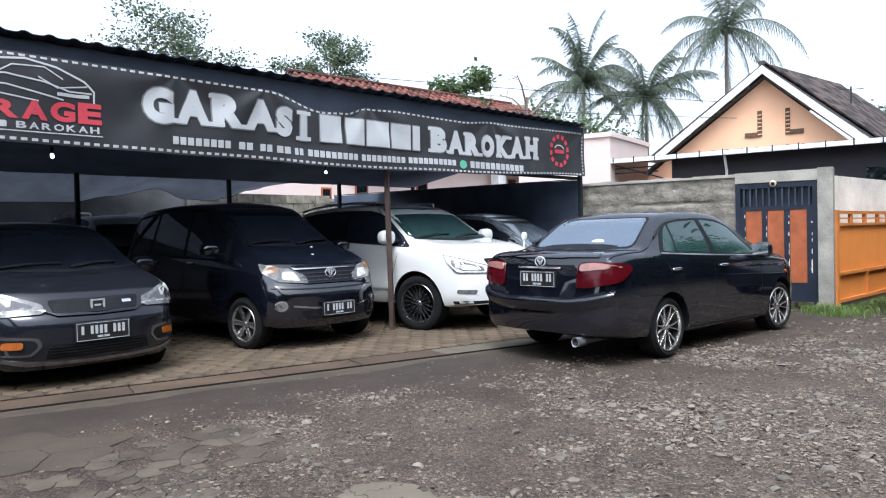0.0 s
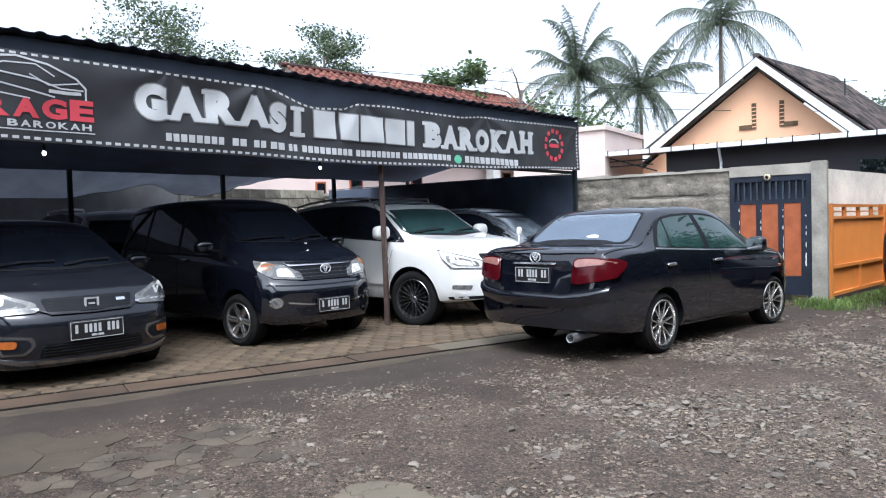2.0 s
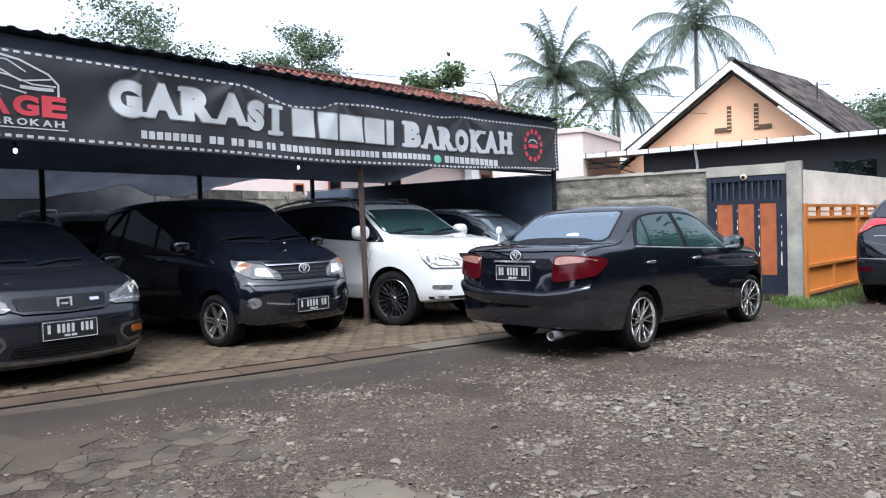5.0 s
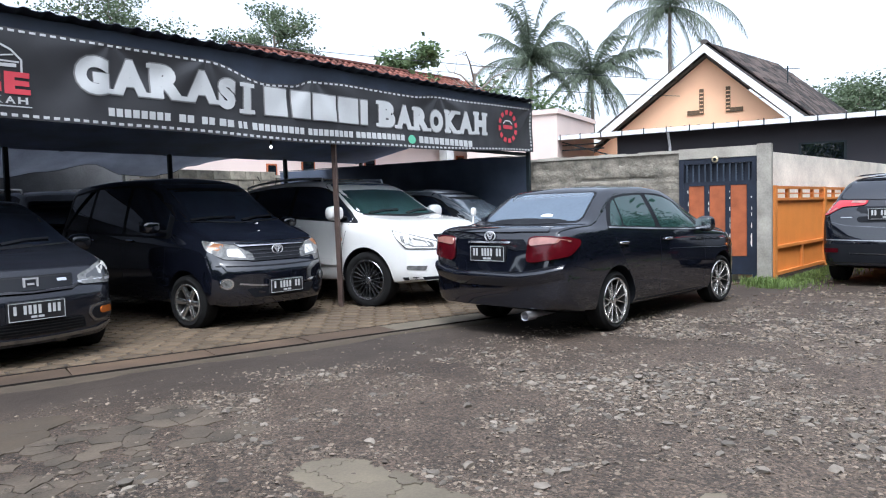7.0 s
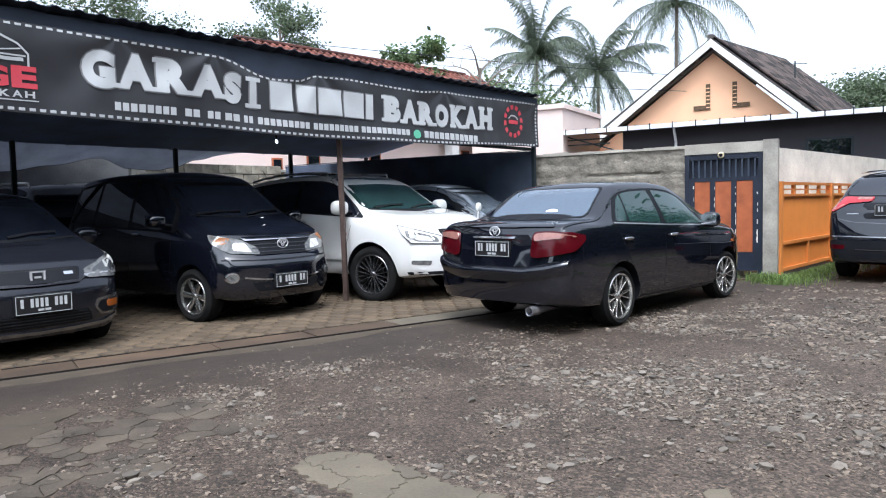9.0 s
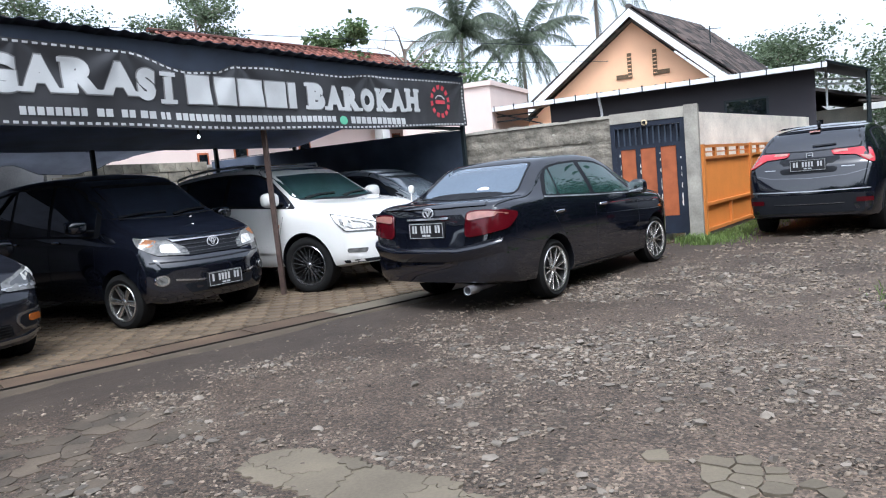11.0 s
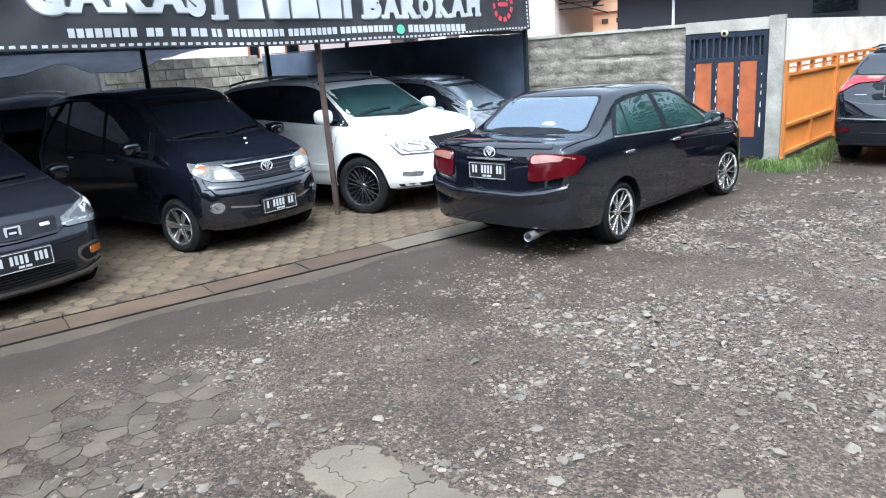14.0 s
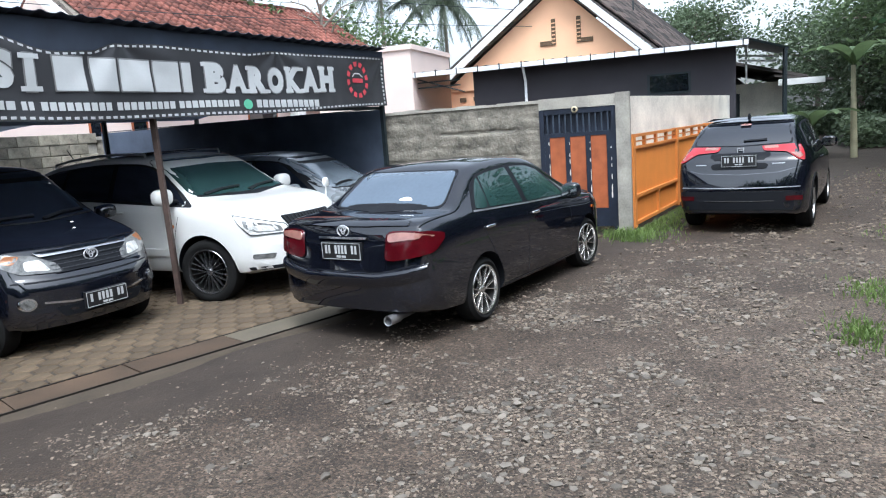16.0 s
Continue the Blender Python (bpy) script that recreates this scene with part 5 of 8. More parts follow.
shelf = []
for k in range(41):
    u = -0.80 + 0.04 * k
    zt = 0.628 + 0.078 * max(0.0, (abs(u) - 0.36) / 0.44) ** 1.3
    inner, lower = c.hit(180, u, zt)[0], c.hit(180, u, zt - 0.13)[0]
    shelf.append([bm.verts.new(inner + Vector((0.01, 0, 0.004))), bm.verts.new(inner + Vector((-0.030, 0, -0.008))), bm.verts.new(inner + Vector((-0.046, 0, -0.024))), bm.verts.new(inner + Vector((-0.050, 0, -0.05))), bm.verts.new(lower + Vector((-0.004, 0, 0)))])
for a, b_ in zip(shelf, shelf[1:]):
    for k in range(4):
        bm.faces.new((a[k], b_[k], b_[k + 1], a[k + 1]))
bmesh.ops.recalc_face_normals(bm, faces=bm.faces)
c.add("bumper_shelf", bm, BLACK_PAINT, smooth=60)
slab(c, "boot_lip", 180, [(-0.64, 1.0), (0.64, 1.0), (0.62, 1.028), (-0.62, 1.028)], BLACK_PAINT, 0.01, lift=0.014, deep=0.03)
number_plate(c, 180, 0.80, (2, 4, 2), 0.43, 0.15)
emblem(c, 180, 0.965, 0.045)
bm = bmesh.new()
lathe(bm, [(0.001, 0.12), (0.034, 0.12), (0.036, 0.0), (0.043, -0.004), (0.043, 0.14), (0.032, 0.17), (0.022, 0.5)], 24)
bm.transform(pose(-0.02, -0.46, 0.235, 0, 0, -90))
c.add("exhaust_pipe", bm, SATIN, label="wide bare metal exhaust pipe")
lens(c, "headlight", 40, [(4.05, 0.40, 0.74), (3.72, 0.78, 0.86), (3.66, 0.80, 0.80), (3.9, 0.74, 0.68), (4.12, 0.45, 0.64)], LAMP_CLEAR, lift=0.006)
c.side("sill_trim", [(1.36, 0.22), (3.08, 0.20), (3.06, 0.245), (1.38, 0.265)], PLASTIC, lift=0.008)
c.side("side_repeater", rounded([(3.60, 0.70), (3.67, 0.70), (3.67, 0.73), (3.60, 0.73)], 0.01), AMBER, lift=0.012)
slab(c, "window_sticker", 180, [(0.16 + 0.075 * math.cos(k * math.pi / 8), 1.135 + 0.022 * math.sin(k * math.pi / 8)) for k in range(16)], WHITE, 0.004, lift=0.007, deep=0.001)

# black minivan
c = Car(mpv_spec(), "minivan", pose(6.919, 9.312, 0, 0, 0, -100.0), "black seven-seat minivan with tinted windows parked under the canopy")
c.wheels(6, BRIGHT_ALLOY, "wide", steer=8)
screens(c, ((0.66, 1.185), (0.56, 1.63), 0.03), ((0.60, 1.10), (0.54, 1.52), 0.0))
flank_windows(c, [[(0.34, 1.11), (0.44, 1.54), (1.05, 1.60), (1.05, 1.06)], [(1.12, 1.06), (1.12, 1.61), (1.98, 1.60), (2.02, 1.04)], [(2.09, 1.04), (2.06, 1.60), (2.46, 1.57), (2.92, 1.27), (3.02, 1.015)]],
              [(0.29, 1.08), (0.40, 1.57), (1.1, 1.64), (2.1, 1.63), (2.50, 1.60), (3.0, 1.26), (3.12, 0.99), (1.5, 1.03)])
seams(c, [[(2.06, 1.01), (2.04, 0.6), (2.02, 0.33)], [(3.06, 0.98), (3.02, 0.6), (2.95, 0.33)], [(1.06, 1.03), (1.06, 0.8), (1.14, 0.55), (1.28, 0.36)]])
handles(c, (1.24, 2.24), 0.965, CHROME)
door_mirror(c, 3.0, 0.83, 1.13, BLACK_PAINT, (0.08, 0.11, 0.075))
lens(c, "headlight", 35, [(4.13, 0.44, 0.82), (4.09, 0.62, 0.905), (3.77, 0.80, 0.965), (3.84, 0.80, 0.87), (4.03, 0.71, 0.765), (4.19, 0.43, 0.74)], LAMP_CLEAR, lift=0.012, label="clear swept-back headlight with amber corner")
lens(c, "turn_signal", 45, [(3.98, 0.70, 0.915), (3.80, 0.80, 0.95), (3.86, 0.79, 0.88), (3.96, 0.76, 0.85)], material("amber_tinted_lens", (0.26, 0.11, 0.05), 0.12, 0.1, 0.4, 20, 90, 0.3), lift=0.0135)
lens(c, "lamp_reflector", 35, [(4.08, 0.56, 0.87), (4.02, 0.67, 0.87), (4.05, 0.68, 0.79), (4.14, 0.50, 0.765)], LAMP_BRIGHT, lift=0.0145)
g = slab(c, "grille", 0, [(-0.44, 0.905), (0.44, 0.905), (0.37, 0.735), (-0.37, 0.735)], PLASTIC, 0.03, lift=0.008)
c.patch("grille_bar", 0, rounded([(-0.47, 0.925), (0.47, 0.925), (0.44, 0.885), (-0.44, 0.885)], 0.012), CHROME, lift=0.02, parent=g, label="chrome grille bar")
for z in (0.765, 0.805, 0.845):
    c.patch("grille_slat", 0, [(-0.38, z - 0.005), (0.38, z - 0.005), (0.385, z + 0.003), (-0.385, z + 0.003)], DARK_ALLOY, lift=0.014, parent=g)
slab(c, "bumper_edge", 0, strip([(-0.76, 0.70), (-0.4, 0.685), (0, 0.68), (0.4, 0.685), (0.76, 0.70)], 0.014), PLASTIC, 0.004, lift=0.003, deep=0)
slab(c, "bumper_trim", 0, strip([(-0.52, 0.505), (-0.3, 0.475), (0, 0.465), (0.3, 0.475), (0.52, 0.505)], 0.018), CHROME, 0.004, lift=0.008)
slab(c, "air_intake", 0, [(-0.45, 0.45), (0.45, 0.45), (0.38, 0.35), (-0.38, 0.35)], PLASTIC, 0.03, lift=0.006)
for u in (-0.63, 0.63):
    ring = [(u + 0.062 * math.cos(k * math.pi / 8), 0.51 + 0.058 * math.sin(k * math.pi / 8)) for k in range(16)]
    f = c.patch("fog_light", 0, ring, CHROME, lift=0.012, step=0.03, label="round fog light in a chrome ring")
    c.patch("fog_lens", 0, [(u + (x - u) * 0.72, 0.51 + (z - 0.51) * 0.72) for x, z in ring], LAMP_CLEAR, lift=0.02, step=0.03, parent=f)
number_plate(c, 0, 0.455, (1, 4, 2), 0.43, 0.15, out=0.03)
emblem(c, 0, 0.85, 0.05, out=0.03)
wipers(c, 1.1, [(-0.58, 0.0, 1.18, 1.205), (0.05, 0.55, 1.165, 1.21)])

# white sport utility car
c = Car(suv_spec(), "sport_utility_car", pose(9.13, 8.83, 0, 0, 0, -99.0), "white sport utility car with dark mesh alloy wheels under the canopy")
c.wheels(10, MID_ALLOY, "mesh", steer=10)
screens(c, ((0.76, 1.205), (0.63, 1.63), 0.04), ((0.66, 1.24), (0.6, 1.55), 0.0), front_mat=GREEN_GLASS)
flank_windows(c, [[(0.60, 1.27), (0.95, 1.52), (1.35, 1.60), (1.35, 1.235)], [(1.42, 1.23), (1.42, 1.605), (2.25, 1.63), (2.28, 1.20)], [(2.36, 1.195), (2.33, 1.63), (2.85, 1.58), (3.32, 1.30), (3.55, 1.115)]],
              [(0.52, 1.24), (0.92, 1.55), (1.4, 1.63), (2.3, 1.66), (2.88, 1.61), (3.40, 1.31), (3.66, 1.085), (2.0, 1.18)])
seams(c, [[(2.32, 1.17), (2.30, 0.7), (2.28, 0.38)], [(3.50, 1.08), (3.38, 0.7), (3.30, 0.40)], [(1.38, 1.2), (1.40, 0.8), (1.55, 0.5)]])
handles(c, (1.55, 2.5), 1.045, WHITE_PAINT)
door_mirror(c, 3.39, 0.895, 1.225, WHITE_PAINT, (0.085, 0.125, 0.095))
c.side("side_moulding", rounded([(1.5, 0.56), (3.30, 0.54), (3.30, 0.62), (1.5, 0.64)], 0.02), WHITE_PAINT, lift=0.018, deep=0.02)
roof_rails(c, (1.0, 1.3, 1.6, 1.9, 2.2, 2.5, 2.7), 0.60, SATIN)
lens(c, "headlight", 42, [(4.63, 0.44, 0.845), (4.50, 0.70, 0.92), (4.28, 0.90, 0.995), (4.35, 0.885, 0.88), (4.44, 0.82, 0.755), (4.71, 0.44, 0.735)], LAMP_DARK, lift=0.010, label="large clear triangular headlight")
lens(c, "headlight_reflector", 42, [(4.63, 0.455, 0.835), (4.50, 0.70, 0.91), (4.295, 0.893, 0.98), (4.36, 0.88, 0.88), (4.45, 0.815, 0.768), (4.70, 0.455, 0.75)], LAMP_BRIGHT, lift=0.0125)
lens(c, "headlight_bezel", 42, [(4.60, 0.52, 0.83), (4.50, 0.66, 0.875), (4.36, 0.84, 0.925), (4.40, 0.84, 0.84), (4.48, 0.76, 0.785), (4.66, 0.52, 0.765)], LAMP_CLEAR, lift=0.0145)
lens(c, "headlight_lens", 42, [(4.56, 0.60, 0.835), (4.48, 0.70, 0.86), (4.42, 0.78, 0.86), (4.47, 0.76, 0.80), (4.60, 0.58, 0.78)], LAMP_BRIGHT, lift=0.017)
g = slab(c, "grille", 0, [(-0.43, 0.93), (0.43, 0.93), (0.35, 0.74), (-0.35, 0.74)], PLASTIC, 0.04, lift=0.006)
for k in range(15):
    u = -0.34 + 0.68 * k / 14
    c.patch("grille_slat", 0, [(u - 0.008, 0.755), (u + 0.008, 0.755), (u * 1.16 + 0.008, 0.915), (u * 1.16 - 0.008, 0.915)], GREY_PLASTIC, lift=0.016, parent=g)
emblem(c, 0, 0.80, 0.05, "wing", out=0.03)
lens(c, "fog_light", 35, [(4.61, 0.61, 0.545), (4.42, 0.79, 0.555), (4.41, 0.79, 0.505), (4.59, 0.63, 0.49)], LAMP_CLEAR, lift=0.008, r=0.02)
slab(c, "lower_valance", 0, [(-0.78, 0.372), (0.78, 0.372), (0.80, 0.41), (-0.80, 0.41)], PLASTIC, 0.01, lift=0.006)
slab(c, "air_intake", 0, [(-0.45, 0.41), (0.45, 0.41), (0.40, 0.52), (-0.40, 0.52)], PLASTIC, 0.04, lift=0.006)
number_plate(c, 0, 0.58, (2, 4, 2), out=0.03)
wipers(c, 1.15, [(-0.62, 0.0, 1.205, 1.245), (0.05, 0.64, 1.19, 1.245)])
bm = bmesh.new()
bar(bm, (4.28, 0.78, 0.98), (4.27, 0.82, 1.15), 0.022, sides=8)
blob(bm, (4.27, 0.825, 1.195), (0.035, 0.045, 0.06), 14, 10)
c.add("fender_mirror", bm, WHITE_PAINT, label="small white fender mirror on a stalk", smooth=60)
bm = bmesh.new()
bar(bm, (1.02, -0.3, 1.62), (0.86, -0.32, 1.84), 0.012, sides=6)
c.add("antenna", bm, PLASTIC)
bm = bmesh.new()
box(bm, 1.45, 2.45, -0.45, 0.45, 1.721, 1.731)
c.add("sunroof", bm, GLASS, smooth=None)
c.side("side_repeater", rounded([(3.36, 0.86), (3.40, 0.86), (3.40, 0.90), (3.36, 0.90)], 0.008), AMBER, lift=0.012)

# dark grey hatchback
c = Car(hatch_spec(), "hatchback", pose(4.19, 9.26, 0, 0, 0, -98.0), "dark grey metallic hatchback parked under the canopy")
c.wheels(10, DARK_ALLOY, "spoke")
screens(c, ((0.68, 1.02), (0.56, 1.385), 0.03), ((0.58, 1.08), (0.5, 1.38), 0.0))
flank_windows(c, [[(0.42, 1.04), (0.62, 1.33), (1.15, 1.385), (1.18, 0.98)], [(1.25, 0.975), (1.22, 1.39), (1.75, 1.375), (2.05, 1.28), (2.50, 0.95)]],
              [(0.36, 1.02), (0.58, 1.36), (1.2, 1.41), (1.8, 1.40), (2.1, 1.30), (2.62, 0.925)])
seams(c, [[(1.21, 0.96), (1.20, 0.6), (1.19, 0.30)], [(2.56, 0.92), (2.5, 0.6), (2.42, 0.30)]])
handles(c, (0.75, 1.42), 0.88, GREY_PAINT)
door_mirror(c, 2.36, 0.85, 1.0, GREY_PAINT)
lens(c, "headlight", 35, [(3.43, 0.40, 0.735), (3.30, 0.62, 0.82), (3.02, 0.79, 0.915), (3.10, 0.80, 0.78), (3.25, 0.74, 0.645), (3.47, 0.40, 0.655)], LAMP_CLEAR, lift=0.012, label="clear swept-back headlight with bright lower strip")
lens(c, "headlight_bezel", 35, [(3.39, 0.47, 0.735), (3.28, 0.63, 0.80), (3.10, 0.755, 0.865), (3.15, 0.77, 0.80), (3.26, 0.72, 0.70), (3.42, 0.46, 0.70)], LAMP_DARK, lift=0.013)
lens(c, "headlight_lens", 35, [(3.33, 0.60, 0.79), (3.18, 0.72, 0.84), (3.22, 0.72, 0.76), (3.34, 0.60, 0.725)], LAMP_BRIGHT, lift=0.014)
lens(c, "daytime_strip", 35, [(3.46, 0.39, 0.69), (3.30, 0.68, 0.695), (3.16, 0.77, 0.77), (3.15, 0.78, 0.75), (3.28, 0.71, 0.675), (3.47, 0.39, 0.668)], SATIN, lift=0.015, r=0.006)
g = slab(c, "grille", 0, [(-0.38, 0.765), (0.38, 0.765), (0.34, 0.645), (-0.34, 0.645)], PLASTIC, 0.03, lift=0.008)
c.patch("grille_bar", 0, strip([(-0.40, 0.67), (-0.33, 0.64), (0, 0.632), (0.33, 0.64), (0.40, 0.67)], 0.012), DARK_ALLOY, lift=0.016, parent=g)
for z in (0.675, 0.70, 0.725, 0.75):
    c.patch("grille_slat", 0, [(-0.34, z - 0.004), (0.34, z - 0.004), (0.34, z + 0.004), (-0.34, z + 0.004)], GREY_PLASTIC, lift=0.013, parent=g)
slab(c, "badge_bar", 0, [(0.22, 0.70), (0.30, 0.70), (0.30, 0.725), (0.22, 0.725)], CHROME, 0.004, lift=0.02)
emblem(c, 0, 0.705, 0.052, "frame", out=0.03)
slab(c, "air_intake", 0, [(-0.40, 0.40), (0.40, 0.40), (0.44, 0.29), (-0.44, 0.29)], PLASTIC, 0.03, lift=0.006)
for z in (0.31, 0.335, 0.36, 0.385):
    c.patch("intake_slat", 0, [(-0.4, z - 0.004), (0.4, z - 0.004), (0.4, z + 0.004), (-0.4, z + 0.004)], GREY_PLASTIC, lift=0.012)
slab(c, "front_lip", 0, strip([(-0.72, 0.30), (-0.55, 0.255), (0, 0.245), (0.55, 0.255), (0.72, 0.30)], 0.03), MID_ALLOY, 0.006, lift=0.014, deep=0.03)
lens(c, "fog_surround", 25, [(3.44, 0.43, 0.47), (3.28, 0.72, 0.50), (3.22, 0.76, 0.44), (3.30, 0.72, 0.33), (3.46, 0.50, 0.32), (3.48, 0.42, 0.40)], MID_ALLOY, lift=0.006)
lens(c, "fog_pocket", 25, [(3.44, 0.46, 0.45), (3.29, 0.71, 0.475), (3.25, 0.74, 0.435), (3.31, 0.70, 0.35), (3.46, 0.52, 0.34), (3.47, 0.45, 0.40)], PLASTIC, lift=0.010)
lens(c, "fog_light", 25, [(3.42, 0.54, 0.445), (3.33, 0.67, 0.45), (3.32, 0.68, 0.39), (3.42, 0.55, 0.385)], AMBER, lift=0.018, r=0.03)
number_plate(c, 0, 0.49, (1, 4, 3), 0.45, 0.16, out=0.025)
wipers(c, 1.0, [(-0.55, 0.0, 1.025, 1.05), (0.05, 0.5, 1.01, 1.05)])

# black crossover by the fence
c = Car(crossover_spec(), "crossover_car", pose(11.688, -0.582, 0, 0, 0, -13.5), "black crossover car parked beside the orange fence")
c.wheels(5, ALLOY, "twin")
screens(c, ((0.70, 1.09), (0.58, 1.50), 0.03), ((0.64, 1.235), (0.54, 1.50), 0.02))
flank_windows(c, [[(0.75, 1.18), (1.0, 1.42), (1.45, 1.50), (1.65, 1.50), (1.70, 1.08)], [(1.77, 1.075), (1.74, 1.51), (2.35, 1.49), (2.65, 1.36), (3.0, 1.06)]],
              [(0.65, 1.16), (0.95, 1.44), (1.4, 1.53), (2.4, 1.52), (2.7, 1.38), (3.12, 1.03)])
seams(c, [[(1.74, 1.05), (1.72, 0.7), (1.70, 0.36)], [(3.05, 1.02), (3.0, 0.7), (2.94, 0.36)]])
handles(c, (1.95,), 0.93, BLACK_PAINT)
door_mirror(c, 2.92, 0.80, 1.10, BLACK_PAINT)
lens(c, "tail_light", 143, [(0.15, 0.37, 1.20), (0.18, 0.72, 1.21), (0.30, 0.83, 1.195), (0.26, 0.845, 1.08), (0.14, 0.83, 0.995), (0.10, 0.76, 1.02), (0.12, 0.66, 1.115), (0.13, 0.37, 1.135)], LAMP_HOT, lift=0.012, label="red wraparound tail light with clear lower lens")
lens(c, "reversing_light", 143, [(0.11, 0.70, 1.10), (0.18, 0.81, 1.105), (0.18, 0.82, 1.05), (0.11, 0.775, 1.025)], LAMP_PINK, lift=0.016, r=0.015)
lens(c, "tail_light_strip", 148, [(0.16, 0.37, 1.195), (0.18, 0.54, 1.20), (0.17, 0.54, 1.165), (0.15, 0.37, 1.16)], LAMP_PINK, lift=0.016, r=0.01)
slab(c, "plate_recess", 180, [(-0.36, 0.90), (0.36, 0.90), (0.40, 1.12), (-0.40, 1.12)], PLASTIC, 0.05, lift=0.004)
number_plate(c, 180, 1.02, (2, 4, 2), 0.46, 0.16, out=0.04)
emblem(c, 180, 1.155, 0.04, "frame", out=0.02)
slab(c, "tailgate_crease", 180, strip([(-0.80, 0.93), (-0.5, 0.855), (0, 0.83), (0.5, 0.855), (0.80, 0.93)], 0.008), MID_ALLOY, 0.004, lift=0.004)
slab(c, "bumper_trim", 180, strip([(-0.76, 0.655), (0, 0.645), (0.76, 0.655)], 0.014), SATIN, 0.004, lift=0.012)
slab(c, "lower_bumper", 180, [(-0.80, 0.60), (0.80, 0.60), (0.76, 0.34), (-0.76, 0.34)], PLASTIC, 0.04, lift=0.006)
slab(c, "skid_strip", 180, strip([(-0.45, 0.47), (0, 0.465), (0.45, 0.47)], 0.008), MID_ALLOY, 0.004, lift=0.012)
lens(c, "reflector", 165, [(0.02, 0.60, 0.535), (0.06, 0.80, 0.535), (0.06, 0.80, 0.475), (0.02, 0.60, 0.475)], LAMP_RED, lift=0.016, r=0.012)
slab(c, "badge_bar", 180, [(0.42, 0.966), (0.58, 0.966), (0.58, 0.978), (0.42, 0.978)], SATIN, 0.004, lift=0.006)
slab(c, "badge_bar", 180, [(-0.58, 0.966), (-0.43, 0.966), (-0.43, 0.978), (-0.58, 0.978)], SATIN, 0.004, lift=0.006)
slab(c, "roof_spoiler", 180, [(-0.60, 1.515), (0.60, 1.515), (0.56, 1.55), (-0.56, 1.55)], BLACK_PAINT, 0.01, lift=0.05, deep=0.08)
slab(c, "brake_light", 180, [(-0.07, 1.47), (0.07, 1.47), (0.07, 1.495), (-0.07, 1.495)], LAMP_PINK, 0.006, lift=0.02)
slab(c, "rear_wiper", 180, strip([(0.02, 1.27), (0.2, 1.275), (0.32, 1.28)], 0.02), PLASTIC, 0.004, lift=0.02)
bm = bmesh.new()
blob(bm, (0.95, 0, 1.60), (0.09, 0.022, 0.055), 12, 8, 2)
c.add("fin_antenna", bm, PLASTIC, smooth=60)
c.side("arch_trim", [(0.87 + 0.40 * math.cos(math.pi * k / 16), 0.335 + 0.40 * math.sin(math.pi * k / 16)) for k in range(17)] + [(0.87 + 0.445 * math.cos(math.pi * k / 16), 0.335 + 0.445 * math.sin(math.pi * k / 16)) for k in range(16, -1, -1)], PLASTIC, lift=0.006, deep=0.01)

# silver estate between the white car and the netted wall
c = Car(estate_spec(), "estate_car", pose(10.98, 8.2, 0, 0, 0, -92.0), "silver estate car with dark side windows beside the netted wall")
c.wheels(5, ALLOY, "twin")
screens(c, ((0.70, 1.05), (0.58, 1.50), 0.03), ((0.6, 1.1), (0.5, 1.42), 0.0), front_mat=PALE_SCREEN)
flank_windows(c, [[(0.5, 1.05), (0.7, 1.40), (1.3, 1.49), (1.3, 1.02)], [(1.37, 1.02), (1.37, 1.495), (2.0, 1.505), (2.05, 1.0)], [(2.12, 1.0), (2.08, 1.505), (2.45, 1.47), (3.08, 1.0)]],
              [(0.42, 1.03), (0.66, 1.43), (1.3, 1.52), (2.1, 1.53), (2.5, 1.50), (3.2, 0.97)])
door_mirror(c, 2.9, 0.86, 1.06, SILVER_PAINT)
lens(c, "headlight", 35, [(4.20, 0.42, 0.80), (3.85, 0.78, 0.90), (3.9, 0.78, 0.76), (4.24, 0.40, 0.70)], LAMP_CLEAR, lift=0.01)
slab(c, "grille", 0, [(-0.36, 0.80), (0.36, 0.80), (0.32, 0.68), (-0.32, 0.68)], PLASTIC, 0.03, lift=0.008)
number_plate(c, 0, 0.45, (2, 4, 2), out=0.03)
wipers(c, 1.05, [(-0.55, 0.0, 1.06, 1.09), (0.05, 0.5, 1.045, 1.09)])

# dark van in the back row
c = Car(mpv_spec(), "parked_van", pose(7.1, 10.45, 0, 0, 0, 80), "dark van with grey roof rails parked at the back")
c.wheels(6, ALLOY, "wide")
screens(c, ((0.66, 1.13), (0.56, 1.575), 0.03), ((0.60, 1.10), (0.54, 1.52), 0.0))
roof_rails(c, (0.5, 0.8, 1.1, 1.5, 1.9, 2.2), 0.54, SATIN)
lens(c, "headlight", 35, [(3.97, 0.44, 0.885), (3.58, 0.80, 0.97), (3.86, 0.76, 0.735), (4.05, 0.40, 0.725)], LAMP_CLEAR, lift=0.01)


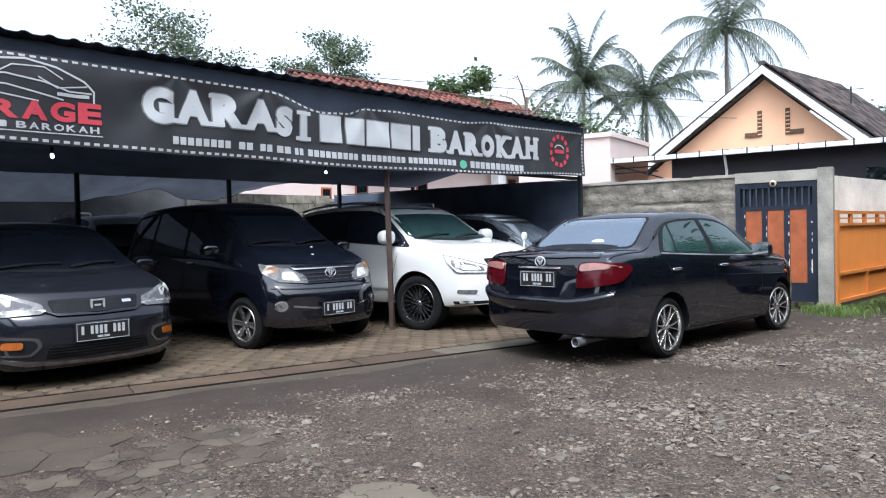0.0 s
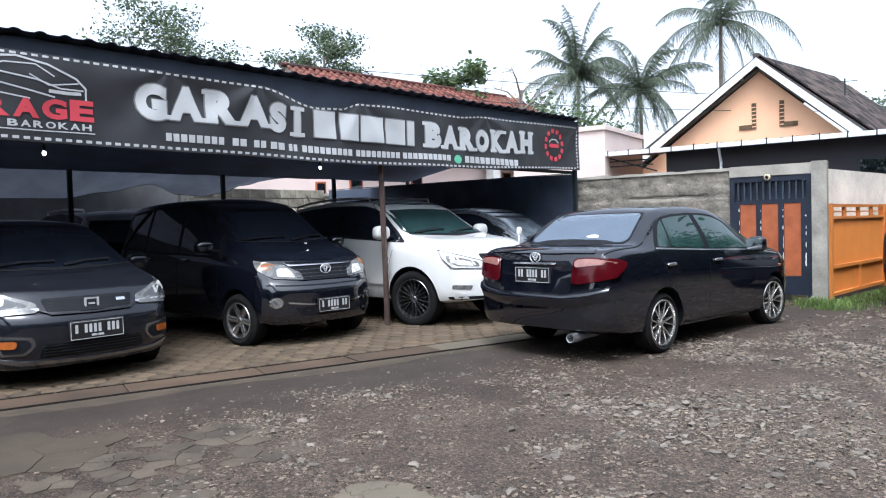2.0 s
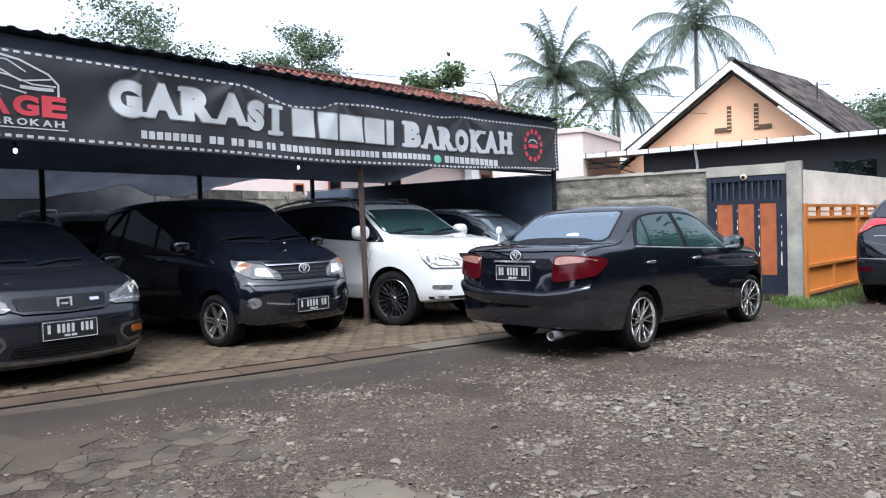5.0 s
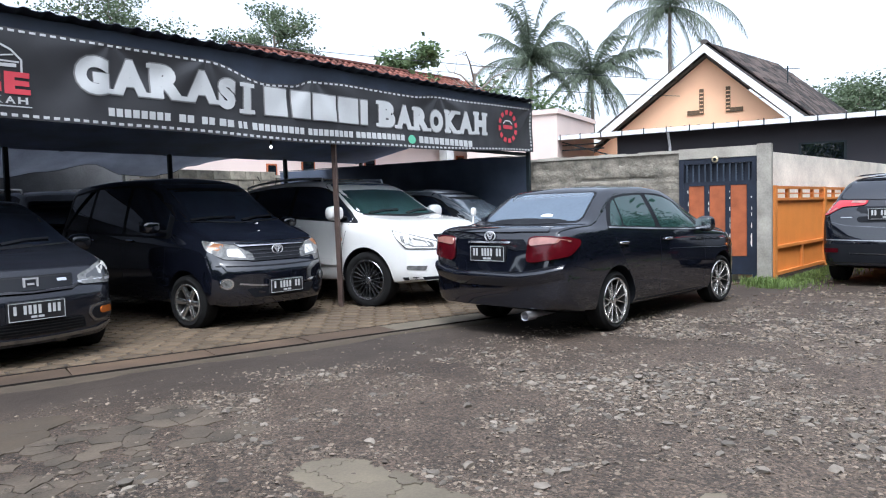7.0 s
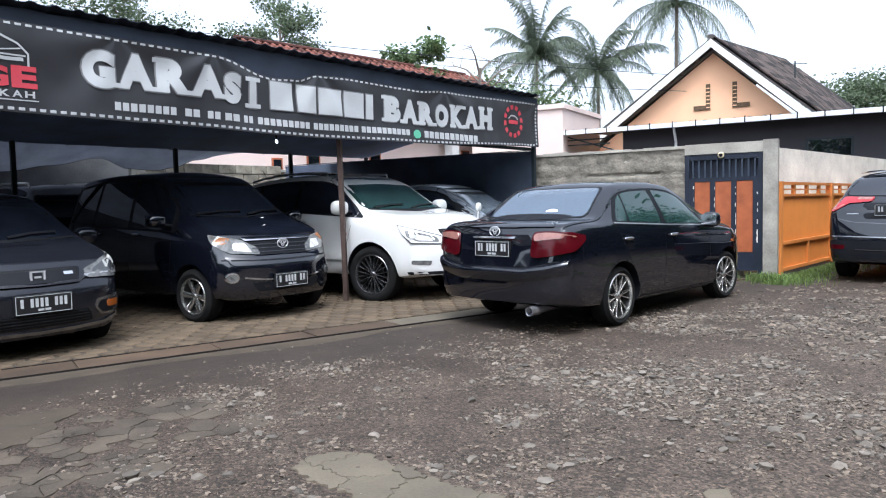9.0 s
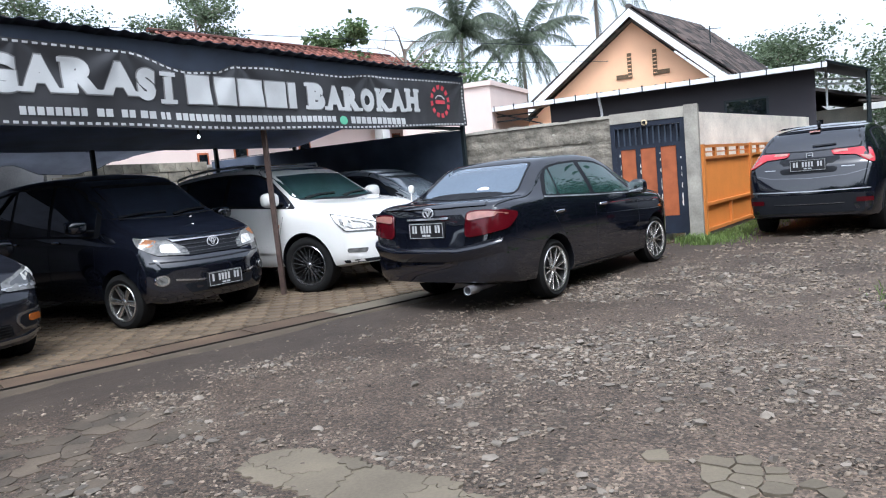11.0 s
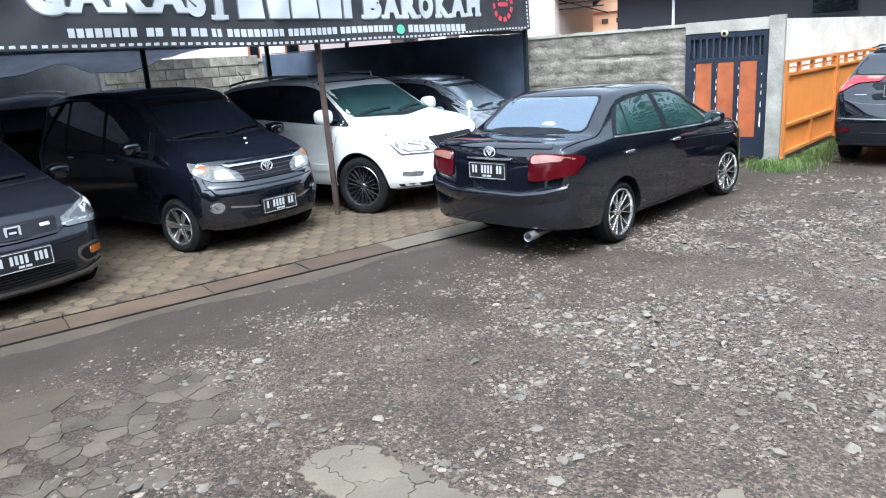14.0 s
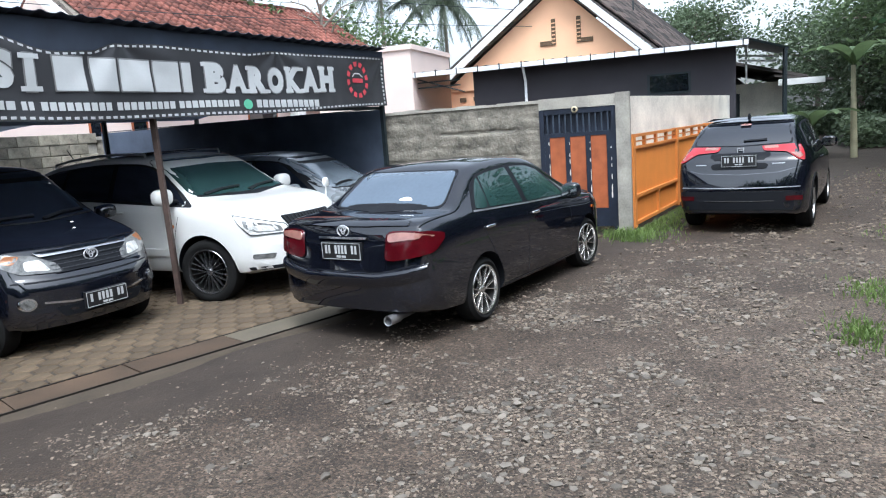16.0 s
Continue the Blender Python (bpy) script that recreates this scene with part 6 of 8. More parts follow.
# ---- houses round the lot ----
def tile_mesh(w=0.23, l=0.27):
    """One curved roof tile, lying in x (across) and y (down the slope)."""
    bm = bmesh.new()
    top = []
    for y, dz in ((0, 0.02), (l, 0.045)):
        row = []
        for i in range(7):
            t = i / 6
            row.append(bm.verts.new((w * (t - 0.5), -y, dz + 0.042 * math.sin(t * 2 * math.pi))))
        top.append(row)
    for i in range(6):
        bm.faces.new((top[0][i], top[0][i + 1], top[1][i + 1], top[1][i]))
    edge = [bm.verts.new(v.co - Vector((0, 0, 0.022))) for v in top[1]]
    for i in range(6):
        bm.faces.new((top[1][i], top[1][i + 1], edge[i + 1], edge[i]))
    bmesh.ops.recalc_face_normals(bm, faces=bm.faces)
    if sum(f.normal.z for f in bm.faces) < 0:
        bmesh.ops.reverse_faces(bm, faces=bm.faces)
    me = bpy.data.meshes.new("tile")
    bm.to_mesh(me)
    bm.free()
    me.polygons.foreach_set("use_smooth", [True] * len(me.polygons))
    return me


def slope_pose(a, b, down):
    """A frame on a roof slope: origin a, x towards b, y up the slope."""
    a, b, down = Vector(a), Vector(b), Vector(down)
    X = (b - a).normalized()
    Y = -(down - X * down.dot(X)).normalized()
    Z = X.cross(Y)
    m = Matrix((X, Y, Z)).transposed().to_4x4()
    m.translation = a
    return m


def tiled_slope(parent, m, wide, deep, me, mat, pick):
    """Tiles over a slope; those that pick() takes are parts, the rest one joined part."""
    if not me.materials:
        me.materials.append(mat)
    w, l = 0.22, 0.23
    verts, faces = [], []
    src = [v.co.copy() for v in me.vertices]
    fs = [tuple(p.vertices) for p in me.polygons]
    for j in range(int(deep / l)):
        for i in range(int(wide / w)):
            x, y = w * (i + 0.5), -l * j
            tilt = 0.03 * noise.noise(Vector((i * 1.7, j * 2.3, 0)))
            mm = m @ pose(x, y, 0.01 * noise.noise(Vector((i * 0.3, j * 0.3, 5))), 0, 0, math.degrees(tilt))
            if pick(i, j):
                o = new("tile", me)
                o.parent = parent
                o.matrix_basis = mm
            else:
                k = len(verts)
                verts += [mm @ v for v in src]
                faces += [tuple(q + k for q in f) for f in fs]
    if verts:
        j = bpy.data.meshes.new("far_tiles")
        j.from_pydata([tuple(v) for v in verts], [], faces)
        j.materials.append(mat)
        j.polygons.foreach_set("use_smooth", [True] * len(j.polygons))
        o = new("far_tiles", j)
        o.parent = parent
        o["kind"] = "stuff"


def quad(bm, *pts):
    bm.faces.new([bm.verts.new(p) for p in pts])
    return bm


def plate(bm, pts, t):
    """A flat slab of thickness t below the outline."""
    n = len(pts)
    a = [Vector(p) for p in pts]
    nrm = (a[1] - a[0]).cross(a[2] - a[0]).normalized()
    if nrm.z < 0:
        nrm = -nrm
    up, dn = [bm.verts.new(p) for p in a], [bm.verts.new(p - nrm * t) for p in a]
    bm.faces.new(up)
    bm.faces.new(dn[::-1])
    for i in range(n):
        bm.faces.new((up[i], dn[i], dn[(i + 1) % n], up[(i + 1) % n]))
    bmesh.ops.recalc_face_normals(bm, faces=bm.faces)
    return bm


# pale pink house with a red tiled roof behind the lot
HD = Vector((math.cos(radians(-15)), math.sin(radians(-15)), 0))
HN = Vector((-HD.y, HD.x, 0))
R0, R1 = Vector((13.3, 14.3, 5.85)), Vector((21.4, 12.15, 5.85))
E0, E1 = R0 - HN * 3.4 + Vector((0, 0, -2.25)) - HD * 0.3, R1 - HN * 3.4 + Vector((0, 0, -2.25)) + HD * 1.2
def pushed(m, k):
    """A pose moved away from the road's corner and enlarged alike."""
    c = Vector((0.25, -0.15, 1.18))
    return Matrix.Translation(c) @ Matrix.Scale(k, 4) @ Matrix.Translation(-c) @ m


pink = empty("pink_house", pose(0.72, -0.66, -0.25) @ pushed(pose(0, 0, 0), 1.25), "pale pink plastered house with a weathered red tiled roof", "house")
part("roof", plate(bmesh.new(), [R0, R1, E1, E0], 0.08), BARK, pink)
part("roof", plate(bmesh.new(), [R0, R1, R1 + HN * 3.4 + Vector((0, 0, -2.25)), R0 + HN * 3.4 + Vector((0, 0, -2.25))], 0.08), TILE, pink)
TM = tile_mesh()
SM = slope_pose(R0 + Vector((0, 0, 0.01)), R1 + Vector((0, 0, 0.01)), E0 - R0)
tiled_slope(pink, SM, (R1 - R0).length + 0.9, 4.1, TM, TILE, lambda i, j: 3 <= i < 33 and j < 10)
bm = bmesh.new()
for i in range(34):
    p = R0.lerp(R1, i / 33)
    bar(bm, p + Vector((0, 0, 0.05)) - HD * 0.13, p + Vector((0, 0, 0.05)) + HD * 0.13, 0.2, 0.12, 8)
tagged(part("ridge_tiles", bm, TILE, pink), kind="stuff")
def pink_box(name, s0, s1, d0, d1, z0, z1, mat, parent=None):
    m = Matrix((HD, HN, Vector((0, 0, 1)))).transposed().to_4x4()
    m.translation = Vector((13.4, 11.5, 0))
    return part(name, box(bmesh.new(), s0, s1, d0, d1, z0, z1, m), mat, parent or pink)
pink_box("wall", -3.6, 8.3, 0, 0.18, 0, 3.75, PINK)
pink_box("wall", -3.6, -3.42, 0.18, 5.0, 0, 3.75, PINK)
bm = bmesh.new()
gm = R0 - HD * 0.25
plate(bm, [gm, gm - HN * 3.3 + Vector((0, 0, -2.2)), gm - HN * 2.9 + Vector((0, 0, -2.25)), gm + Vector((0, 0, -0.3))], 0.04)
part("bargeboard", bm, WHITE, pink)
bm = bmesh.new()
quad(bm, R0 + Vector((0, 0, -0.1)), R0 - HN * 3.1 + Vector((0, 0, -2.15)), R0 + HN * 3.1 + Vector((0, 0, -2.15)))
part("gable", bm, PINK, pink)
for s, z0, z1, w in ((-1.5, 2.2, 2.55, 0.2), (-0.5, 2.25, 2.75, 0.3), (1.4, 2.6, 2.9, 0.3), (3.0, 2.2, 2.65, 0.9), (4.8, 2.7, 2.95, 0.25), (5.3, 2.7, 2.95, 0.25), (6.1, 2.7, 2.95, 0.25), (6.6, 2.7, 2.95, 0.25)):
    f = pink_box("window", s - w / 2 - 0.04, s + w / 2 + 0.04, -0.02, 0.02, z0 - 0.04, z1 + 0.04, WOOD)
    pink_box("pane", s - w / 2, s + w / 2, -0.03, -0.005, z0, z1, GLASS, f)
for s in (3.9, 7.2):
    pink_box("column", s - 0.14, s + 0.14, -0.5, -0.2, 0, 3.6, WHITE)
wing = empty("pink_annex", pushed(pose(17.5, 6.3, 0), 1.25), "plain pale pink annex with a flat roof", "house")
part("wall", box(bmesh.new(), 0, 3, 0, 2.6, 0, 3.6, None), PINK, wing)
part("parapet", box(bmesh.new(), -0.05, 3.05, -0.05, 2.65, 3.6, 3.72, None), PINK, wing)

# peach house with a white-edged gable
peach = empty("peach_house", pushed(pose(20.0, 3.14, 0), 1.354), "peach house with white bargeboards and an old dark tiled roof", "house")
AP, HW, EZ = 5.32, 3.75, 2.60
part("wall", plate(bmesh.new(), [(0.35, -HW + 1.1, 2.6), (0.35, HW - 0.5, 2.6), (0.35, 0, AP - 0.28)], 0.12), PEACH, peach)
part("wall", box(bmesh.new(), 0.3, 4.3, -HW + 1.05, HW - 0.45, 0, 2.62), PEACH, peach)
for s in (1, -1):
    ez = EZ if s == 1 else EZ - 0.55
    part("roof", plate(bmesh.new(), [(-0.1, 0, AP + 0.06), (4.7, 0, AP + 0.06), (4.7, s * (HW + 0.1), ez - 0.02), (-0.1, s * (HW + 0.1), ez - 0.02)], 0.05), OLDTILE, peach, "old blackened tile roof")
    part("bargeboard", plate(bmesh.new(), [(-0.14, 0, AP + 0.02), (-0.14, s * HW, ez - 0.06), (-0.14, s * (HW - 0.25), ez - 0.10), (-0.14, 0, AP - 0.19)], 0.05), WHITE, peach, "white bargeboard")
    part("soffit", plate(bmesh.new(), [(-0.1, 0, AP - 0.05), (0.3, 0, AP - 0.05), (0.3, s * HW, ez - 0.1), (-0.1, s * HW, ez - 0.1)], 0.03), BARK, peach)
    part("roof_batten", bar(bmesh.new(), (0.2, 0, AP - 0.22), (0.2, s * (HW - 0.3), ez + 0.02), 0.08, 0.06), BARK, peach)
    for k in range(9):
        f = (k + 1) / 10
        part("rafter_end", box(bmesh.new(), -0.08, 0.2, s * HW * f - 0.03, s * HW * f + 0.03, AP + (ez - AP) * f - 0.22, AP + (ez - AP) * f - 0.13), BARK, peach)
bm = bmesh.new()
SR = slope_pose((20.0 - 0.1, 3.14, AP + 0.08), (30.0, 3.14, AP + 0.08), Vector((0, -HW, EZ - 0.55 - AP)))
for j in range(18):
    for i in range(22):
        m = SR @ pose(0.22 * i, -0.25 * j, 0.07)
        t = 0.012 * noise.noise(Vector((i * 0.9, j * 1.3, 3)))
        box(bm, 0.005, 0.215, -0.27, 0.0, -0.02, 0.012 + t, pose(-20, -3.14, 0) @ m @ pose(0, 0, 0, 3))
tagged(part("roof_tiles", bm, island_material("blackened_tile", (0.052, 0.038, 0.032), 0.95, 0.95), peach, "old blackened roof tiles"), kind="stuff")
bm = bmesh.new()
for i in range(14):
    bar(bm, (0.34 * i - 0.1, 0, AP + 0.09), (0.34 * i + 0.25, 0, AP + 0.09), 0.2, 0.12, 8)
tagged(part("ridge_tiles", bm, OLDTILE, peach), kind="stuff")
LATT = material("dark_lattice", (0.12, 0.075, 0.04), 0.8, 0, 0.4, 20, 100, 0.2)
for y0, s in ((0.07, 1), (-0.59, -1)):
    f = part("vent", plate(bmesh.new(), [(0.215, y0, 3.58), (0.215, y0 + 0.11 , 3.58), (0.215, y0 + 0.11, 4.24), (0.215, y0, 4.24)], 0.02), LATT, peach, "dark lattice vent")
    a, b_ = (y0 + 0.11, y0 + 0.42) if s == 1 else (y0 - 0.31, y0)
    part("vent", plate(bmesh.new(), [(0.215, a, 3.58), (0.215, b_, 3.58), (0.215, b_, 3.69), (0.215, a, 3.69)], 0.02), LATT, peach)
    for k in range(6):
        part("lattice_bar", box(bmesh.new(), 0.185, 0.205, y0 + 0.01, y0 + 0.10, 3.62 + 0.1 * k, 3.645 + 0.1 * k), PEACH, f)
for y in (2.35, 2.75):
    part("vent", box(bmesh.new(), 0.27, 0.30, y - 0.09, y + 0.09, 2.30, 2.42), LATT, peach)
part("antenna", bar(bmesh.new(), (2.6, -1.1, 4.3), (2.6, -1.1, 5.0), 0.04, sides=6), STEEL, peach)
part("antenna_arm", bar(bmesh.new(), (2.6, -1.4, 4.9), (2.6, -0.8, 4.95), 0.02, sides=6), STEEL, peach)
# the house stands askew behind its gable
for ob in peach.children_recursive:
    for v in ob.data.vertices:
        v.co.y -= 0.30 * max(0.0, v.co.x - 0.36)

# dark lean-to building in front of it
lean = empty("dark_building", pushed(pose(17.0, 0, 0), 1.2985), "long dark grey building with a white gutter along its eave", "building")
part("wall", box(bmesh.new(), 0.45, 0.65, -1.0, 4.75, 0, 2.96), DARKWALL, lean)
part("wall", box(bmesh.new(), 0.65, 2.9, -1.0, -0.85, 0, 2.96), DARKWALL, lean)
bm = bmesh.new()
ns = 96
rowsr = []
for x, z in ((0.0, 2.965), (3.2, 3.12)):
    rowsr.append([bm.verts.new((x, -1.2 + 7.35 * i / ns, z + 0.02 * math.cos(i * math.pi / 2))) for i in range(ns + 1)])
for i in range(ns):
    bm.faces.new((rowsr[0][i], rowsr[0][i + 1], rowsr[1][i + 1], rowsr[1][i]))
part("roof", bm, STEEL, lean, "dark corrugated roof", 60)
GUT = material("white_gutter", (0.78, 0.79, 0.80), 0.5, 0.0, 0.2, 3, 60, 0.05)
g = part("gutter", box(bmesh.new(), -0.10, 0.02, -1.2, 6.15, 2.86, 2.96), GUT, lean, "white metal gutter")
for i in range(15):
    y = -1.1 + 7.1 * i / 14
    part("gutter_strap", box(bmesh.new(), -0.108, -0.10, y - 0.012, y + 0.012, 2.85, 2.99), STEEL, g)
part("downpipe", bar(bmesh.new(), (-0.02, 3.45, 2.86), (0.2, 3.45, 2.55), 0.06, sides=8), GUT, lean)
part("downpipe", bar(bmesh.new(), (0.2, 3.45, 2.57), (0.2, 3.45, 1.2), 0.06, sides=8), GUT, lean)
for y in (0.35,):
    f = part("window", box(bmesh.new(), 0.40, 0.45, y - 0.45, y + 0.45, 2.02, 2.46), STEEL, lean)
    part("pane", box(bmesh.new(), 0.39, 0.40, y - 0.40, y + 0.40, 2.06, 2.42), GLASS, f)
for z in (2.62, 2.74):
    part("bracket", bar(bmesh.new(), (0.2, 5.0, z), (0.2, 6.15, z), 0.03), STEEL, lean)
part("bracket", bar(bmesh.new(), (0.2, 4.9, 2.45), (0.2, 6.1, 2.84), 0.03), STEEL, lean)

# carport at the end of the dark building
port = empty("carport", pushed(pose(18.4, -1.2, 0), 1.2985), "black steel carport with a sheet roof by the road", "carport")
part("roof", plate(bmesh.new(), [(-1.3, 0.0, 3.02), (0.55, -1.0, 2.88), (3.2, -1.1, 2.95), (2.0, 0.1, 3.2)], 0.05), STEEL, port)
for x, y in ((0.45, -0.92), (0.75, -0.92)):
    part("post", bar(bmesh.new(), (x, y, 0), (x, y, 2.86), 0.06), STEEL, port)
for z in (2.2, 2.45):
    part("crossbar", bar(bmesh.new(), (0.45, -0.92, z), (0.75, -0.92, z), 0.04), STEEL, port)
for z in (2.70, 2.60):
    part("crossbar", bar(bmesh.new(), (-0.6, 0.1, z), (0.6, -0.75, z), 0.04), GUT, port)
part("drop_bar", bar(bmesh.new(), (-0.25, -0.05, 2.95), (-0.25, -0.05, 2.1), 0.04), GUT, port)

# small grey house beyond it
shed = empty("small_house", pushed(pose(22.5, -1.3, 0), 1.25), "small grey house with a low dark tiled roof", "house")
part("wall", box(bmesh.new(), 0, 4, -1.2, 1.6, 0, 2.25), WHITEWALL, shed)
part("roof", plate(bmesh.new(), [(-0.6, 1.9, 3.35), (4.5, 1.9, 3.35), (4.5, -1.7, 2.35), (-0.6, -1.7, 2.35)], 0.08), OLDTILE, shed)
part("eave_board", box(bmesh.new(), -0.66, -0.60, -2.1, -1.0, 2.12, 2.28), WHITE, shed)
part("roof", plate(bmesh.new(), [(-0.6, -0.9, 2.42), (2.5, -0.9, 2.42), (2.5, -2.3, 2.22), (-0.6, -2.3, 2.22)], 0.06), OLDTILE, shed)
for y in (0.1, 0.7):
    f = part("door", box(bmesh.new(), -0.03, 0.0, y - 0.2, y + 0.2, 0, 2.0), STEEL, shed)

# overhead wires
for k, (dz, sag) in enumerate(((0.0, 0.5), (-0.45, 0.8))):
    bm = bmesh.new()
    a, b_ = Vector((2.0, 31.0, 8.6 + dz)), Vector((30.0, 2.5, 5.6 + dz))
    pts = []
    for i in range(25):
        t = i / 24
        pts.append(a.lerp(b_, t) - Vector((0, 0, sag * 4 * t * (1 - t))))
    rings = [[bm.verts.new(p + Vector((0, 0.01 * math.cos(q * 1.2566), 0.01 * math.sin(q * 1.2566)))) for q in range(5)] for p in pts]
    for u, v in zip(rings, rings[1:]):
        for q in range(5):
            bm.faces.new((u[q], u[(q + 1) % 5], v[(q + 1) % 5], v[q]))
    tagged(rough_mesh("overhead_wire", bm, STEEL), "thin black overhead wire crossing the sky", "wire", "overhead wires")


# ---- plants ----
def leafy(m, k=0.4, spread=0.3):
    """Lets some light through the leaves and gives each one a shade."""
    n, l = m.node_tree.nodes, m.node_tree.links
    b = n["Principled BSDF"]
    src = b.inputs["Base Color"].links[0].from_socket
    geo, mr, hv = n.new("ShaderNodeNewGeometry"), n.new("ShaderNodeMapRange"), n.new("ShaderNodeHueSaturation")
    mr.inputs[3].default_value, mr.inputs[4].default_value = 1 - spread, 1 + spread
    l.new(geo.outputs["Random Per Island"], mr.inputs[0])
    l.new(mr.outputs[0], hv.inputs["Value"])
    l.new(src, hv.inputs["Color"])
    l.new(hv.outputs[0], b.inputs["Base Color"])
    tr, mx = n.new("ShaderNodeBsdfTranslucent"), n.new("ShaderNodeMixShader")
    l.new(hv.outputs[0], tr.inputs["Color"])
    mx.inputs[0].default_value = k
    l.new(b.outputs[0], mx.inputs[1])
    l.new(tr.outputs[0], mx.inputs[2])
    l.new(mx.outputs[0], n["Material Output"].inputs["Surface"])
    return m


leafy(LEAF)
leafy(PALMLEAF, 0.5)
LIGHTLEAF = leafy(material("light_leaf", (0.125, 0.18, 0.08), 0.5, 0, 0.4, 2.0, 30, 0))
DARKLEAF = leafy(material("dark_leaf", (0.045, 0.09, 0.038), 0.55, 0, 0.5, 0.6, 30, 0))
GRASS = leafy(material("grass_blade", (0.15, 0.22, 0.06), 0.6, 0, 0.4, 3.0, 40, 0))
rng = np.random.default_rng(7)


def leaves_mesh(name, places, size, mat, droop=0.3):
    """Folded leaves at the given places, joined."""
    n = len(places)
    P = np.asarray(places)
    ax = rng.normal(size=(n, 3))
    ax[:, 2] = ax[:, 2] * 0.5 - droop
    ax /= np.linalg.norm(ax, axis=1, keepdims=True)
    sd = np.cross(ax, rng.normal(size=(n, 3)))
    sd /= np.linalg.norm(sd, axis=1, keepdims=True) + 1e-9
    nr = np.cross(ax, sd)
    L = size * rng.uniform(0.6, 1.4, (n, 1))
    a, tip = P, P + ax * L
    mid = P + ax * L * 0.45
    lf, rt = mid + sd * L * 0.27 + nr * L * 0.08, mid - sd * L * 0.27 + nr * L * 0.08
    V = np.stack([a, lf, tip, rt], 1).reshape(-1, 3)
    me = bpy.data.meshes.new(name)
    me.vertices.add(4 * n)
    me.vertices.foreach_set("co", V.ravel())
    k = np.arange(n)[:, None] * 4
    tri = np.concatenate([k + [0, 1, 2], k + [0, 2, 3]], 1).reshape(-1)
    me.loops.add(6 * n)
    me.loops.foreach_set("vertex_index", tri.astype(np.int32))
    me.polygons.add(2 * n)
    me.polygons.foreach_set("loop_start", np.arange(0, 6 * n, 3, dtype=np.int32))
    me.update(calc_edges=True)
    me.validate()
    me.materials.append(mat)
    return me


def tree(name, x, y, h, crown, label, mat, leaf=0.22, count=5000, base=0.45, trunk=0.16, sparse=0.0, seed=1, flat=1.0, limbs=7, clump=0.55):
    """A trunk, forking limbs and a crown of single leaves in uneven clumps."""
    r = random.Random(seed)
    t = empty(name, pose(x, y, 0), label, "tree")
    bm = bmesh.new()
    p = Vector((0, 0, -0.1))
    top = Vector((r.uniform(-0.4, 0.4), r.uniform(-0.4, 0.4), h * 0.8))
    prev, w = p, trunk
    for i in range(1, 7):
        q = Vector((0, 0, 0)).lerp(top, i / 6) + Vector((r.uniform(-0.12, 0.12), r.uniform(-0.12, 0.12), 0))
        bar(bm, prev, q, w * 2, sides=8, w2=w * 1.75)
        prev, w = q, w * 0.875
    part("trunk", bm, BARK, t, smooth=60)
    ends = []
    for i in range(limbs):
        f = base + (1.0 - base) * (i + 0.5) / limbs
        a = i * 2.4 + r.uniform(-0.4, 0.4)
        o = Vector((0, 0, 0)).lerp(top, min(1, f))
        reach = crown * (1.1 - 0.55 * abs(f - 0.62)) * r.uniform(0.75, 1.1)
        e = o + Vector((math.cos(a) * reach, math.sin(a) * reach, flat * crown * r.uniform(0.15, 0.6)))
        bm = bmesh.new()
        mid = o.lerp(e, 0.5) + Vector((0, 0, 0.12 * crown))
        bar(bm, o, mid, trunk * 0.8, sides=6, w2=trunk * 0.5)
        bar(bm, mid, e, trunk * 0.5, sides=6, w2=trunk * 0.16)
        ends += [(e, 1.0), (mid, 0.7)]
        for k in range(3):
            b2 = mid.lerp(e, r.uniform(0.2, 0.9))
            e2 = b2 + Vector((r.uniform(-1, 1), r.uniform(-1, 1), r.uniform(-0.2, 0.9))) * crown * 0.42
            bar(bm, b2, e2, trunk * 0.24, sides=5, w2=trunk * 0.08)
            ends.append((e2, 0.85))
        part("limb", bm, BARK, t, smooth=60)
    ends.append((top + Vector((0, 0, 0.15 * crown)), 1.0))
    pts = []
    per = int(count * (1 - sparse) / len(ends))
    for e, wgt in ends:
        c = crown * clump * wgt
        g = rng.normal(size=(per, 3)) * [c * 0.5, c * 0.5, c * 0.36]
        pts.append(np.array(e) + g)
    if count:
        o = new("crown", leaves_mesh("crown", np.concatenate(pts), leaf, mat))
        o.parent = t
    return t


